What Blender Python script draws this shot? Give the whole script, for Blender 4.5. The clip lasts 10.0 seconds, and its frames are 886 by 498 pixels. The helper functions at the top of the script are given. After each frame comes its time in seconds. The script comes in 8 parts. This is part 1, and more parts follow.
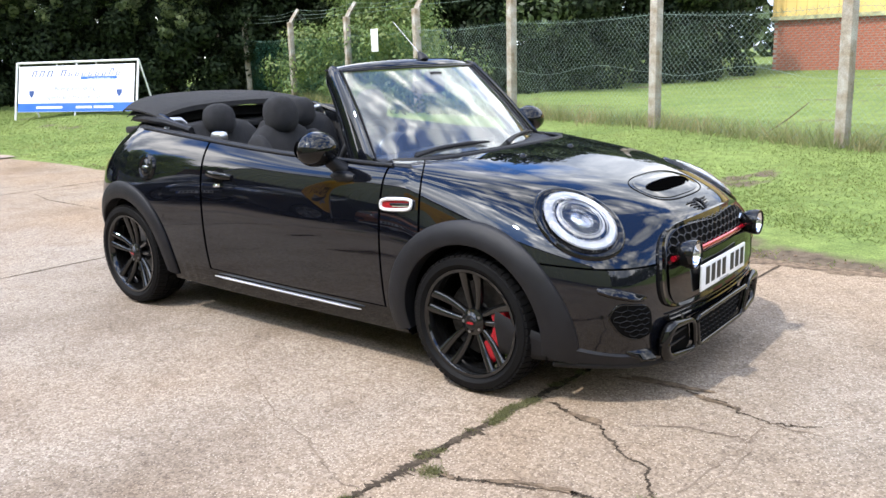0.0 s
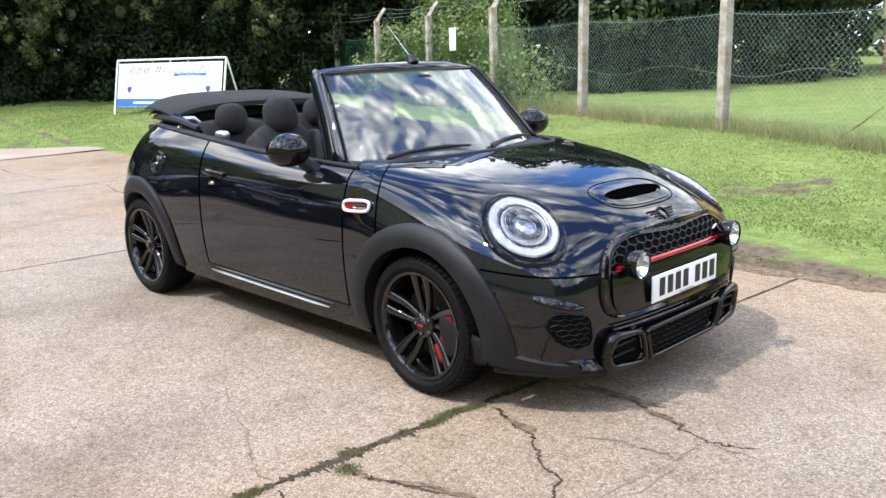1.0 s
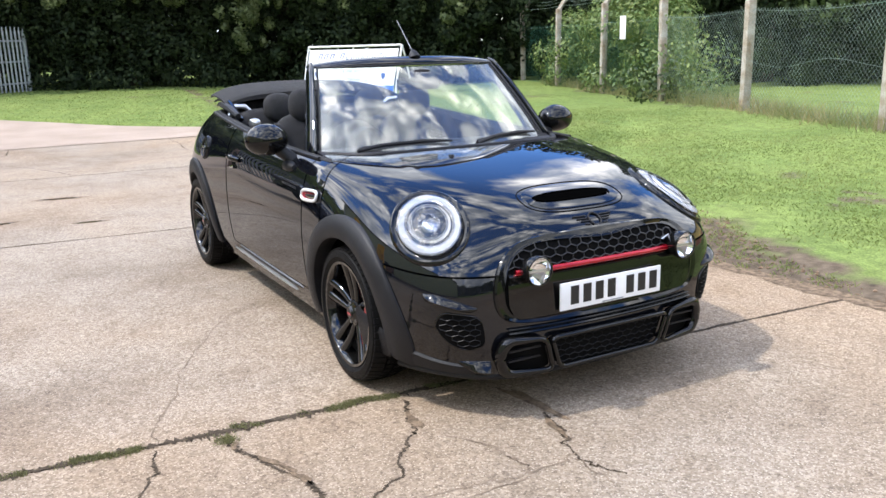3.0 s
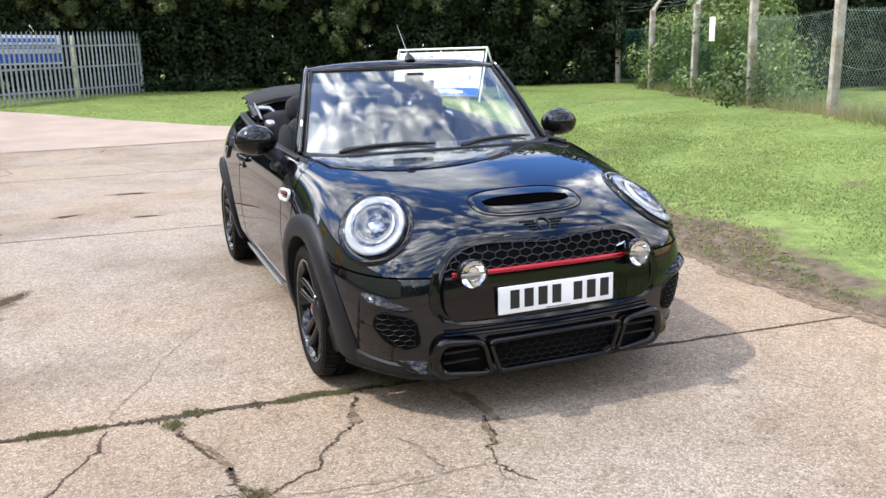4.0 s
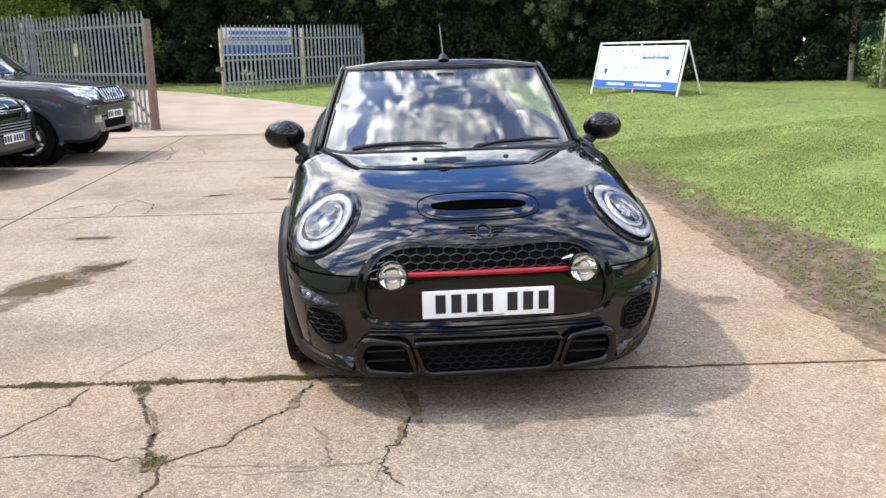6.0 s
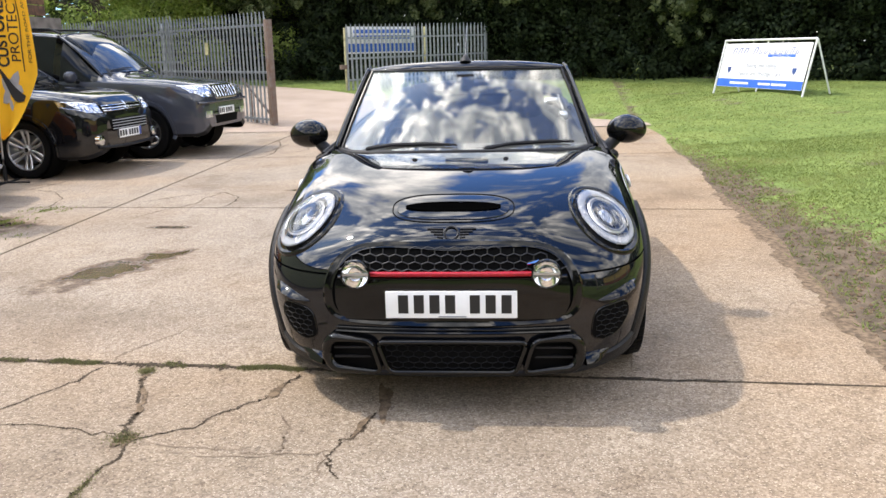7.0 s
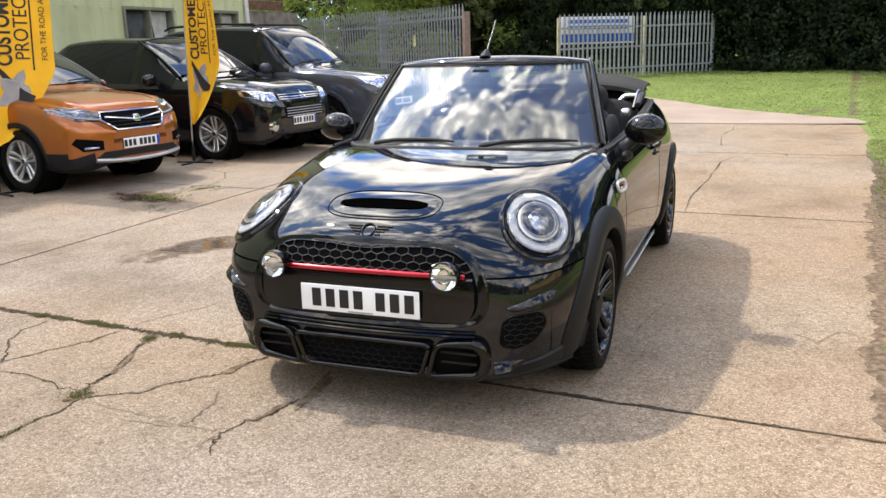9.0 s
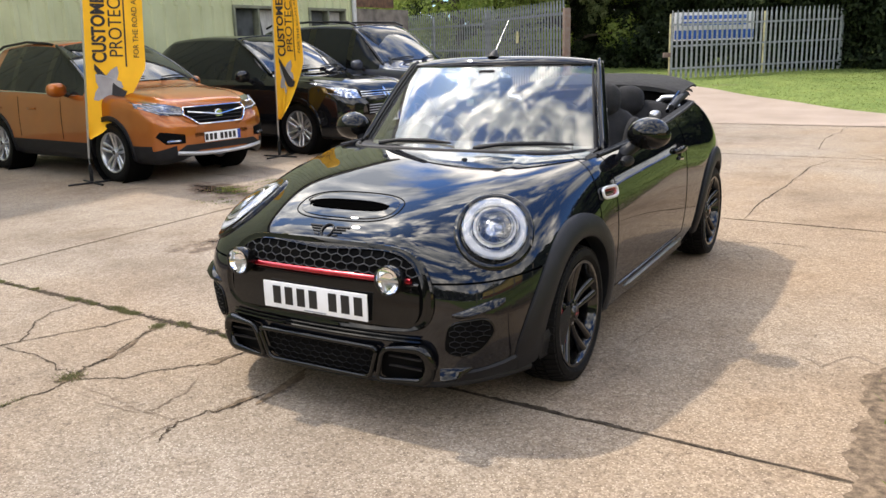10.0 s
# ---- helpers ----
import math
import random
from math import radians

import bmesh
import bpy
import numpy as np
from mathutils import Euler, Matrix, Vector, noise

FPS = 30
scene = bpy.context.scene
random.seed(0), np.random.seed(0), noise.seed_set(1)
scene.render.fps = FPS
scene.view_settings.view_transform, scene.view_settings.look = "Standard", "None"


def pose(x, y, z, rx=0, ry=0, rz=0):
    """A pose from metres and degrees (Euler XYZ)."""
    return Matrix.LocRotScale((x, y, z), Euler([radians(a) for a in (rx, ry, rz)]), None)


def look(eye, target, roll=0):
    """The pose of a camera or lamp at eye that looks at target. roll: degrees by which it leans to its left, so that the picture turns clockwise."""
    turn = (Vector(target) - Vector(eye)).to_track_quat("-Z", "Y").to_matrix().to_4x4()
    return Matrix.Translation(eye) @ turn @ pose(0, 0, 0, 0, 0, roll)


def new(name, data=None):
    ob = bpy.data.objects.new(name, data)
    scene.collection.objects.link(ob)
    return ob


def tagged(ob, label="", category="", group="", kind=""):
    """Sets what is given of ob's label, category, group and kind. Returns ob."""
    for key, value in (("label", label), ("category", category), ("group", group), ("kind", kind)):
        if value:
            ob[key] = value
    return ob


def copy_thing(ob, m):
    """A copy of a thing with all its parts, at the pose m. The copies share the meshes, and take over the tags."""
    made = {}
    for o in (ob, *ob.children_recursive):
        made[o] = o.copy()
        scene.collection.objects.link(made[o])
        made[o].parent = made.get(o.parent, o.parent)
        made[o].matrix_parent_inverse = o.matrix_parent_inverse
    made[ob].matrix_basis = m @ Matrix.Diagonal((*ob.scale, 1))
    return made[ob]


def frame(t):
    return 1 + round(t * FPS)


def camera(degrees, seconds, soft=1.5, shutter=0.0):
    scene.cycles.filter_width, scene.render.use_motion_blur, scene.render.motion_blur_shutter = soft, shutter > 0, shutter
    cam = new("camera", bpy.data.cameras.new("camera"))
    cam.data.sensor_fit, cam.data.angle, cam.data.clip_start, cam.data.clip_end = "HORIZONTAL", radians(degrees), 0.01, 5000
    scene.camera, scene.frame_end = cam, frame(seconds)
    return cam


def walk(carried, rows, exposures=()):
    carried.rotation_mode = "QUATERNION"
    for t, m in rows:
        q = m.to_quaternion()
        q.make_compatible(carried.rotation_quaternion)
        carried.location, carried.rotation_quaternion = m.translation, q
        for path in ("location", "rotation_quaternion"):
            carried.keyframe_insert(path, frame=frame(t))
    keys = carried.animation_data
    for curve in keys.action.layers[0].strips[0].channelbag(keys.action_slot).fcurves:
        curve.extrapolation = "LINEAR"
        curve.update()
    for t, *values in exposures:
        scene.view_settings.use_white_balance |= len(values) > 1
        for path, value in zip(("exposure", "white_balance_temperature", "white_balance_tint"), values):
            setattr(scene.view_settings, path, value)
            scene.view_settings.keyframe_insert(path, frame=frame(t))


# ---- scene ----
cam = camera(55.5, 10.0, 1.5)
PATH = [
    (0, (2.002, -3.512, 1.401), (0.791, -1.985, 0.951), -1.9),
    (0.5, (2.227, -3.305, 1.398), (0.913, -1.865, 0.95), -1.8),
    (1, (2.49, -3.116, 1.411), (1.098, -1.752, 0.963), -1.7),
    (1.5, (2.678, -2.921, 1.394), (1.208, -1.641, 0.943), -1.6),
    (2, (2.862, -2.701, 1.401), (1.32, -1.509, 0.95), -1.4),
    (2.5, (3.075, -2.452, 1.406), (1.456, -1.368, 0.955), -1.3),
    (2.7, (3.148, -2.348, 1.427), (1.497, -1.317, 0.968), -1.3),
    (4, (3.591, -1.612, 1.418), (1.782, -0.891, 0.964), -1.5),
    (4.5, (3.669, -1.317, 1.41), (1.812, -0.731, 0.955), -1.2),
    (5, (3.783, -1.018, 1.422), (1.894, -0.547, 0.965), -1.2),
    (5.5, (3.859, -0.756, 1.436), (1.943, -0.412, 0.976), -1.1),
    (5.7, (3.874, -0.65, 1.437), (1.947, -0.374, 0.976), -1.1),
    (6.8, (3.918, 0.085, 1.448), (1.973, 0.014, 0.988), -1.3),
    (7, (3.929, 0.21, 1.45), (1.988, 0.065, 0.989), -1.3),
    (7.5, (3.894, 0.52, 1.443), (1.971, 0.218, 0.981), -1.4),
    (8, (3.871, 0.876, 1.462), (1.978, 0.427, 0.998), -1.5),
    (8.5, (3.757, 1.186, 1.446), (1.903, 0.597, 0.98), -1.6),
    (9, (3.613, 1.488, 1.445), (1.804, 0.775, 0.976), -1.6),
    (9.5, (3.487, 1.829, 1.455), (1.736, 0.983, 0.989), -1.6),
    (10, (3.293, 2.078, 1.45), (1.613, 1.1, 0.98), -1.6),
]
walk(cam, [(t, look(eye, target, roll)) for t, eye, target, roll in PATH],
     [(0, 0.20, 6520, 12), (5, 0.16, 6700, 12), (7.5, 0.06, 7250, 12.5), (10, 0.0, 7400, 12.5)])

# ---- light ----
SUN = Vector((-0.17, -0.66, 1.0)).normalized()
world = bpy.data.worlds.new("sky")
scene.world = world
world.use_nodes = True
wn, wl = world.node_tree.nodes, world.node_tree.links
wn.clear()
sky = wn.new("ShaderNodeTexSky")
sky.sky_type = "NISHITA"
sky.sun_disc = False
sky.sun_elevation = math.asin(SUN.z)
sky.sun_rotation = math.atan2(SUN.x, SUN.y)
sky.air_density, sky.dust_density, sky.ozone_density = 1.0, 0.6, 2.0
coord = wn.new("ShaderNodeTexCoord")
split = wn.new("ShaderNodeSeparateXYZ")
wl.new(coord.outputs["Generated"], split.inputs[0])


def sky_noise(scale, detail, rough, twist):
    n = wn.new("ShaderNodeTexNoise")
    n.inputs["Scale"].default_value, n.inputs["Detail"].default_value = scale, detail
    n.inputs["Roughness"].default_value, n.inputs["Distortion"].default_value = rough, twist
    wl.new(coord.outputs["Generated"], n.inputs["Vector"])
    return n


# clouds are small overhead and broader towards the horizon
overhead = wn.new("ShaderNodeMapRange")
overhead.inputs["From Min"].default_value, overhead.inputs["From Max"].default_value = 0.55, 0.85
wl.new(split.outputs["Z"], overhead.inputs["Value"])


def by_height(low, high):
    m = wn.new("ShaderNodeMix")
    m.data_type = "FLOAT"
    wl.new(overhead.outputs[0], m.inputs["Factor"])
    wl.new(low.outputs["Fac"], m.inputs["A"])
    wl.new(high.outputs["Fac"], m.inputs["B"])
    return m.outputs["Result"]


cloud = by_height(sky_noise(3.6, 9.0, 0.54, 0.3), sky_noise(6.8, 9.0, 0.54, 0.3))
cover = wn.new("ShaderNodeValToRGB")
cover.color_ramp.elements[0].position = 0.475
cover.color_ramp.elements[1].position = 0.535
body_noise = by_height(sky_noise(5.5, 7.0, 0.58, 0.0), sky_noise(10.0, 7.0, 0.56, 0.0))
tone = wn.new("ShaderNodeValToRGB")
tone.color_ramp.elements[0].position, tone.color_ramp.elements[0].color = 0.38, (8.0, 9.3, 11.5, 1)
tone.color_ramp.elements[1].position, tone.color_ramp.elements[1].color = 0.66, (40.0, 39.9, 39.8, 1)
tone.color_ramp.elements.new(0.52).color = (17.0, 18.3, 20.0, 1)
wl.new(body_noise, tone.inputs[0])
# clouds shine brighter towards the sun
near_sun = wn.new("ShaderNodeVectorMath")
near_sun.operation = "DOT_PRODUCT"
near_sun.inputs[1].default_value = SUN
wl.new(coord.outputs["Generated"], near_sun.inputs[0])
glow = None
for op, second in (("MAXIMUM", 0.0), ("POWER", 7.0), ("MULTIPLY_ADD", 1.6)):
    step_node = wn.new("ShaderNodeMath")
    step_node.operation = op
    step_node.inputs[1].default_value = second
    step_node.inputs[2].default_value = 0.95
    wl.new(near_sun.outputs["Value"] if glow is None else glow, step_node.inputs[0])
    glow = step_node.outputs[0]
thick = wn.new("ShaderNodeMath")
thick.operation = "MULTIPLY_ADD"
thick.inputs[1].default_value = 0.005
wl.new(glow, thick.inputs[0])
big = sky_noise(2.6, 3.0, 0.5, 0.0)
banks = wn.new("ShaderNodeMix")
banks.data_type = "FLOAT"
banks.inputs["Factor"].default_value = 0.42
wl.new(cloud, banks.inputs["A"])
wl.new(big.outputs["Fac"], banks.inputs["B"])
low_bank = wn.new("ShaderNodeMapRange")
low_bank.inputs["From Min"].default_value, low_bank.inputs["From Max"].default_value = 0.75, 0.15
low_bank.inputs["To Min"].default_value, low_bank.inputs["To Max"].default_value = 0.0, 0.09
wl.new(split.outputs["Z"], low_bank.inputs["Value"])
heap = wn.new("ShaderNodeMath")
heap.operation = "ADD"
wl.new(banks.outputs["Result"], heap.inputs[0])
wl.new(low_bank.outputs[0], heap.inputs[1])
wl.new(heap.outputs[0], thick.inputs[2])
wl.new(thick.outputs[0], cover.inputs[0])
bright = wn.new("ShaderNodeVectorMath")
bright.operation = "SCALE"
wl.new(tone.outputs[0], bright.inputs[0])
wl.new(glow, bright.inputs["Scale"])
mixer = wn.new("ShaderNodeMix")
mixer.data_type = "RGBA"
wl.new(cover.outputs[0], mixer.inputs["Factor"])
clear = wn.new("ShaderNodeVectorMath")
clear.operation = "MULTIPLY"
clear.inputs[1].default_value = (1.22, 2.0, 3.15)
wl.new(sky.outputs[0], clear.inputs[0])
wl.new(clear.outputs[0], mixer.inputs["A"])
wl.new(bright.outputs[0], mixer.inputs["B"])
backg = wn.new("ShaderNodeBackground")
backg.inputs["Strength"].default_value = 0.13
wl.new(mixer.outputs["Result"], backg.inputs[0])
wout = wn.new("ShaderNodeOutputWorld")
wl.new(backg.outputs[0], wout.inputs[0])

sun = new("sun", bpy.data.lights.new("sun", "SUN"))
sun.data.energy = 3.65
sun.data.angle = radians(1.5)
sun.data.color = (1.0, 0.965, 0.92)
sun.matrix_world = look(SUN * 40, (0, 0, 0))

# ---- materials ----
def mat(name, base, rough=0.5, metal=0.0, vary=0.12, scale=6.0, fine=0.0, bump=0.0, bump_scale=120.0, coat=0.0, spec=0.5, second=None):
    """A principled material with colour variation at two scales and fine relief."""
    m = bpy.data.materials.new(name)
    m.use_nodes = True
    nt = m.node_tree
    p = nt.nodes["Principled BSDF"]
    p.inputs["Roughness"].default_value = rough
    p.inputs["Metallic"].default_value = metal
    p.inputs["Coat Weight"].default_value = coat
    p.inputs["Coat Roughness"].default_value = 0.02
    p.inputs["Specular IOR Level"].default_value = spec
    p.inputs["Base Color"].default_value = (*base, 1)
    tc = nt.nodes.new("ShaderNodeTexCoord")
    if vary or second:
        n1 = nt.nodes.new("ShaderNodeTexNoise")
        n1.inputs["Scale"].default_value = scale
        n1.inputs["Detail"].default_value = 6
        nt.links.new(tc.outputs["Object"], n1.inputs["Vector"])
        r = nt.nodes.new("ShaderNodeValToRGB")
        other = second or tuple(c * (1 - 2 * vary) for c in base)
        r.color_ramp.elements[0].position, r.color_ramp.elements[0].color = 0.32, (*other, 1)
        r.color_ramp.elements[1].position, r.color_ramp.elements[1].color = 0.66, (*[min(1, c * (1 + vary)) for c in base], 1)
        nt.links.new(n1.outputs["Fac"], r.inputs[0])
        out = r.outputs[0]
        if fine:
            n2 = nt.nodes.new("ShaderNodeTexNoise")
            n2.inputs["Scale"].default_value = bump_scale
            n2.inputs["Detail"].default_value = 3
            nt.links.new(tc.outputs["Object"], n2.inputs["Vector"])
            mx = nt.nodes.new("ShaderNodeMix")
            mx.data_type, mx.blend_type = "RGBA", "OVERLAY"
            mx.inputs["Factor"].default_value = fine
            nt.links.new(out, mx.inputs["A"])
            nt.links.new(n2.outputs["Fac"], mx.inputs["B"])
            out = mx.outputs["Result"]
        nt.links.new(out, p.inputs["Base Color"])
    if bump:
        n3 = nt.nodes.new("ShaderNodeTexNoise")
        n3.inputs["Scale"].default_value = bump_scale
        n3.inputs["Detail"].default_value = 4
        nt.links.new(tc.outputs["Object"], n3.inputs["Vector"])
        b = nt.nodes.new("ShaderNodeBump")
        b.inputs["Strength"].default_value = bump
        b.inputs["Distance"].default_value = 0.01
        nt.links.new(n3.outputs["Fac"], b.inputs["Height"])
        nt.links.new(b.outputs[0], p.inputs["Normal"])
    return m


def glass(name, tint=(1, 1, 1), rough=0.0, ior=1.5):
    m = bpy.data.materials.new(name)
    m.use_nodes = True
    p = m.node_tree.nodes["Principled BSDF"]
    p.inputs["Base Color"].default_value = (*tint, 1)
    p.inputs["Transmission Weight"].default_value = 1.0
    p.inputs["Roughness"].default_value = rough
    p.inputs["IOR"].default_value = ior
    return m


def paint(name, base, flake=0.0, rough=0.25):
    """Lacquered paint: a clear mirror-like coat over the colour."""
    if flake:
        return mat(name, base, rough=rough, metal=flake, vary=0.05, scale=3, coat=1.0)
    return mat(name, base, rough=0.012, vary=0.05, scale=3, spec=0.62)


BLACK_PAINT = paint("black_paint", (0.0035, 0.004, 0.006), 0.0, 0.2)
PIANO = mat("gloss_black_plastic", (0.004, 0.004, 0.004), rough=0.03, vary=0.1, spec=0.4)
GRILLE_MESH = mat("satin_black_mesh", (0.012, 0.012, 0.014), rough=0.34, vary=0.1, spec=0.40)
# darker copy of the grille mesh; the intakes' shade is in its colour
INTAKE_MESH = mat("black_mesh_shade_in_colour", (0.005, 0.005, 0.006), rough=0.42, vary=0.1, spec=0.18)
PLASTIC = mat("textured_black_plastic", (0.0085, 0.0087, 0.0108), rough=0.50, vary=0.15, scale=14, spec=0.30, bump=0.15, bump_scale=700)
# for hidden black parts, and for shade coloured into recesses and gaps
DARK = mat("black_and_recess_shade", (0.0022, 0.0022, 0.0022), rough=0.8, vary=0.1, spec=0.08)
RUBBER = mat("tyre_rubber", (0.0045, 0.0045, 0.005), rough=0.55, vary=0.25, scale=25, bump=0.2, bump_scale=300, spec=0.10, second=(0.0055, 0.0054, 0.0054))
BRAKE_STEEL = mat("dull_brake_steel", (0.055, 0.054, 0.054), rough=0.42, metal=0.8, vary=0.2, scale=40)
RIM_BLACK = paint("black_wheel_paint", (0.004, 0.004, 0.004), 0.0, 0.1)
CHROME = mat("chrome", (0.75, 0.76, 0.78), rough=0.06, metal=1.0, vary=0.03)
ALLOY = mat("silver_alloy", (0.58, 0.59, 0.61), rough=0.28, metal=0.9, vary=0.06)
BRIGHT_TRIM = mat("bright_satin_trim", (0.80, 0.80, 0.82), rough=0.30, metal=0.35, vary=0.04)
STEEL = mat("brushed_steel", (0.35, 0.35, 0.36), rough=0.35, metal=1.0, vary=0.15, scale=30)
RED = mat("metallic_red_paint", (0.42, 0.006, 0.018), rough=0.22, metal=0.55, vary=0.08, scale=12, coat=0.6)
WHITE_LENS = mat("white_light_guide", (0.36, 0.39, 0.45), rough=0.12, vary=0.04)
LAMP_CHROME = mat("bright_reflector", (0.97, 0.97, 0.97), rough=0.09, metal=1.0, vary=0.05, scale=60)
# gloss-free black that paints the shade of a deep slot
SLOT_SHADE = mat("slot_shade_black", (0.0012, 0.0012, 0.0012), rough=1.0, vary=0.1, spec=0.0)
FABRIC = mat("black_roof_fabric", (0.016, 0.016, 0.017), rough=0.95, vary=0.2, scale=9, bump=0.5, bump_scale=900, second=(0.024, 0.023, 0.022))
SEAT = mat("grey_black_seat_cloth", (0.012, 0.012, 0.0135), rough=0.9, vary=0.2, scale=20, bump=0.4, bump_scale=800)
CLEAR = glass("clear_glass", (0.93, 0.97, 0.95), ior=1.70)


def haze_film(m, least, most):
    """A thin uneven pale haze painted into a pane to brighten it."""
    nt = m.node_tree
    tc = nt.nodes.new("ShaderNodeTexCoord")
    n = nt.nodes.new("ShaderNodeTexNoise")
    n.inputs["Scale"].default_value, n.inputs["Detail"].default_value = 3.0, 6.0
    nt.links.new(tc.outputs["Object"], n.inputs["Vector"])
    amount = nt.nodes.new("ShaderNodeMapRange")
    amount.inputs["From Min"].default_value, amount.inputs["From Max"].default_value = 0.3, 0.7
    amount.inputs["To Min"].default_value, amount.inputs["To Max"].default_value = least, most
    nt.links.new(n.outputs["Fac"], amount.inputs["Value"])
    haze_bsdf = nt.nodes.new("ShaderNodeBsdfDiffuse")
    haze_bsdf.inputs["Color"].default_value = (0.72, 0.72, 0.70, 1)
    mix = nt.nodes.new("ShaderNodeMixShader")
    nt.links.new(amount.outputs[0], mix.inputs[0])
    nt.links.new(nt.nodes["Principled BSDF"].outputs[0], mix.inputs[1])
    nt.links.new(haze_bsdf.outputs[0], mix.inputs[2])
    nt.links.new(mix.outputs[0], nt.nodes["Material Output"].inputs[0])


# windscreen haze, put into the material to lift its brightness
haze_film(CLEAR, 0.006, 0.022)
LENS = glass("clear_lens", (1, 1, 1))
PLATE_WHITE = mat("white_plate", (0.88, 0.89, 0.90), rough=0.35, vary=0.04)
PLATE_BLUE = mat("blue_plate_band", (0.02, 0.06, 0.35), rough=0.35, vary=0.05)
INK = mat("black_ink", (0.012, 0.012, 0.013), rough=0.5, vary=0.1)
ORANGE = paint("burnt_orange_paint", (0.40, 0.112, 0.014), 0.62, 0.36)
NAVY_GREY = paint("dark_blue_grey_paint", (0.045, 0.050, 0.066), 0.0, 0.3)
SUV_BLACK = paint("suv_black_paint", (0.006, 0.006, 0.007), 0.0, 0.22)
SILVER_TRIM = mat("silver_trim", (0.5, 0.5, 0.5), rough=0.35, metal=0.6, vary=0.06)
GALV = mat("galvanised_steel", (0.33, 0.36, 0.38), rough=0.48, metal=0.5, vary=0.2, scale=8, second=(0.22, 0.24, 0.255))
RUSTY = mat("rust_brown_steel", (0.12, 0.075, 0.055), rough=0.8, vary=0.3, scale=10, second=(0.18, 0.15, 0.13))
POST = mat("weathered_concrete_post", (0.34, 0.32, 0.28), rough=0.92, vary=0.2, scale=7, fine=0.5, bump=0.5, bump_scale=90, second=(0.22, 0.17, 0.11))
WIRE = mat("fence_wire", (0.23, 0.31, 0.265), rough=0.6, metal=0.15, vary=0.2, scale=3)
WIRE_GREEN = mat("green_coated_wire", (0.03, 0.12, 0.09), rough=0.5, vary=0.2, scale=3)
WHITE_PAINT = mat("white_painted_steel", (0.78, 0.78, 0.78), rough=0.45, vary=0.06, scale=9)
BANNER_WHITE = mat("white_banner_vinyl", (0.80, 0.81, 0.83), rough=0.4, vary=0.03, scale=2)
BANNER_BLUE = mat("blue_banner_print", (0.03, 0.13, 0.55), rough=0.4, vary=0.06, scale=4)
BANNER_NAVY = mat("navy_banner_print", (0.03, 0.07, 0.22), rough=0.4, vary=0.1)
BANNER_GREY = mat("grey_banner_print", (0.22, 0.24, 0.28), rough=0.45, vary=0.05)
FLAG_YELLOW = mat("yellow_flag_cloth", (0.95, 0.50, 0.018), rough=0.75, vary=0.06, scale=3, bump=0.2, bump_scale=500)
FLAG_INK = mat("black_flag_print", (0.02, 0.018, 0.02), rough=0.7, vary=0.1)
FLAG_GREY = mat("grey_flag_print", (0.36, 0.35, 0.36), rough=0.7, vary=0.1)
GREEN_CLAD = mat("pale_green_cladding", (0.47, 0.51, 0.315), rough=0.5, vary=0.1, scale=1.6, second=(0.43, 0.465, 0.275))
YELLOW_CLAD = mat("yellow_cladding", (0.72, 0.52, 0.18), rough=0.55, vary=0.08, scale=1.2)
BRICK = mat("red_brick", (0.36, 0.12, 0.07), rough=0.9, vary=0.25, scale=12, fine=0.4, bump=0.3, bump_scale=60, second=(0.24, 0.085, 0.055))
MORTAR = mat("mortar", (0.36, 0.31, 0.26), rough=0.95, vary=0.15)
TIMBER = mat("brown_weathered_timber", (0.14, 0.075, 0.045), rough=0.85, vary=0.3, scale=7, second=(0.07, 0.04, 0.028))
GREY_BLOCK = mat("grey_wall_render", (0.20, 0.18, 0.16), rough=0.95, vary=0.25, scale=3)
WINDOW_PANE = mat("grey_window_pane", (0.07, 0.08, 0.085), rough=0.08, vary=0.3, scale=2.5, second=(0.03, 0.035, 0.038))
PIPE_WHITE = mat("grey_white_downpipe", (0.55, 0.57, 0.58), rough=0.4, vary=0.08)
BARK = mat("tree_bark", (0.075, 0.058, 0.042), rough=0.95, vary=0.3, scale=9, bump=0.8, bump_scale=30)
SOIL = mat("brown_soil", (0.16, 0.105, 0.065), rough=0.97, vary=0.25, scale=5, fine=0.5, bump=0.8, bump_scale=45, second=(0.10, 0.07, 0.042))
# soil in cracks, darkened further to paint the shade deep inside them
CRACK_SOIL_SHADE = mat("crack_soil_and_shade", (0.070, 0.054, 0.039), rough=0.97, vary=0.3, scale=30, fine=0.5, bump=0.25, bump_scale=160, second=(0.032, 0.025, 0.018), spec=0.08)
DIRT = mat("washed_in_grit", (0.165, 0.120, 0.080), rough=0.97, vary=0.3, scale=26, fine=0.6, bump=0.25, bump_scale=150, second=(0.085, 0.063, 0.044), spec=0.08)
HAIR = mat("crack_dust", (0.19, 0.148, 0.110), rough=0.97, vary=0.3, scale=9, second=(0.12, 0.09, 0.066), spec=0.08)


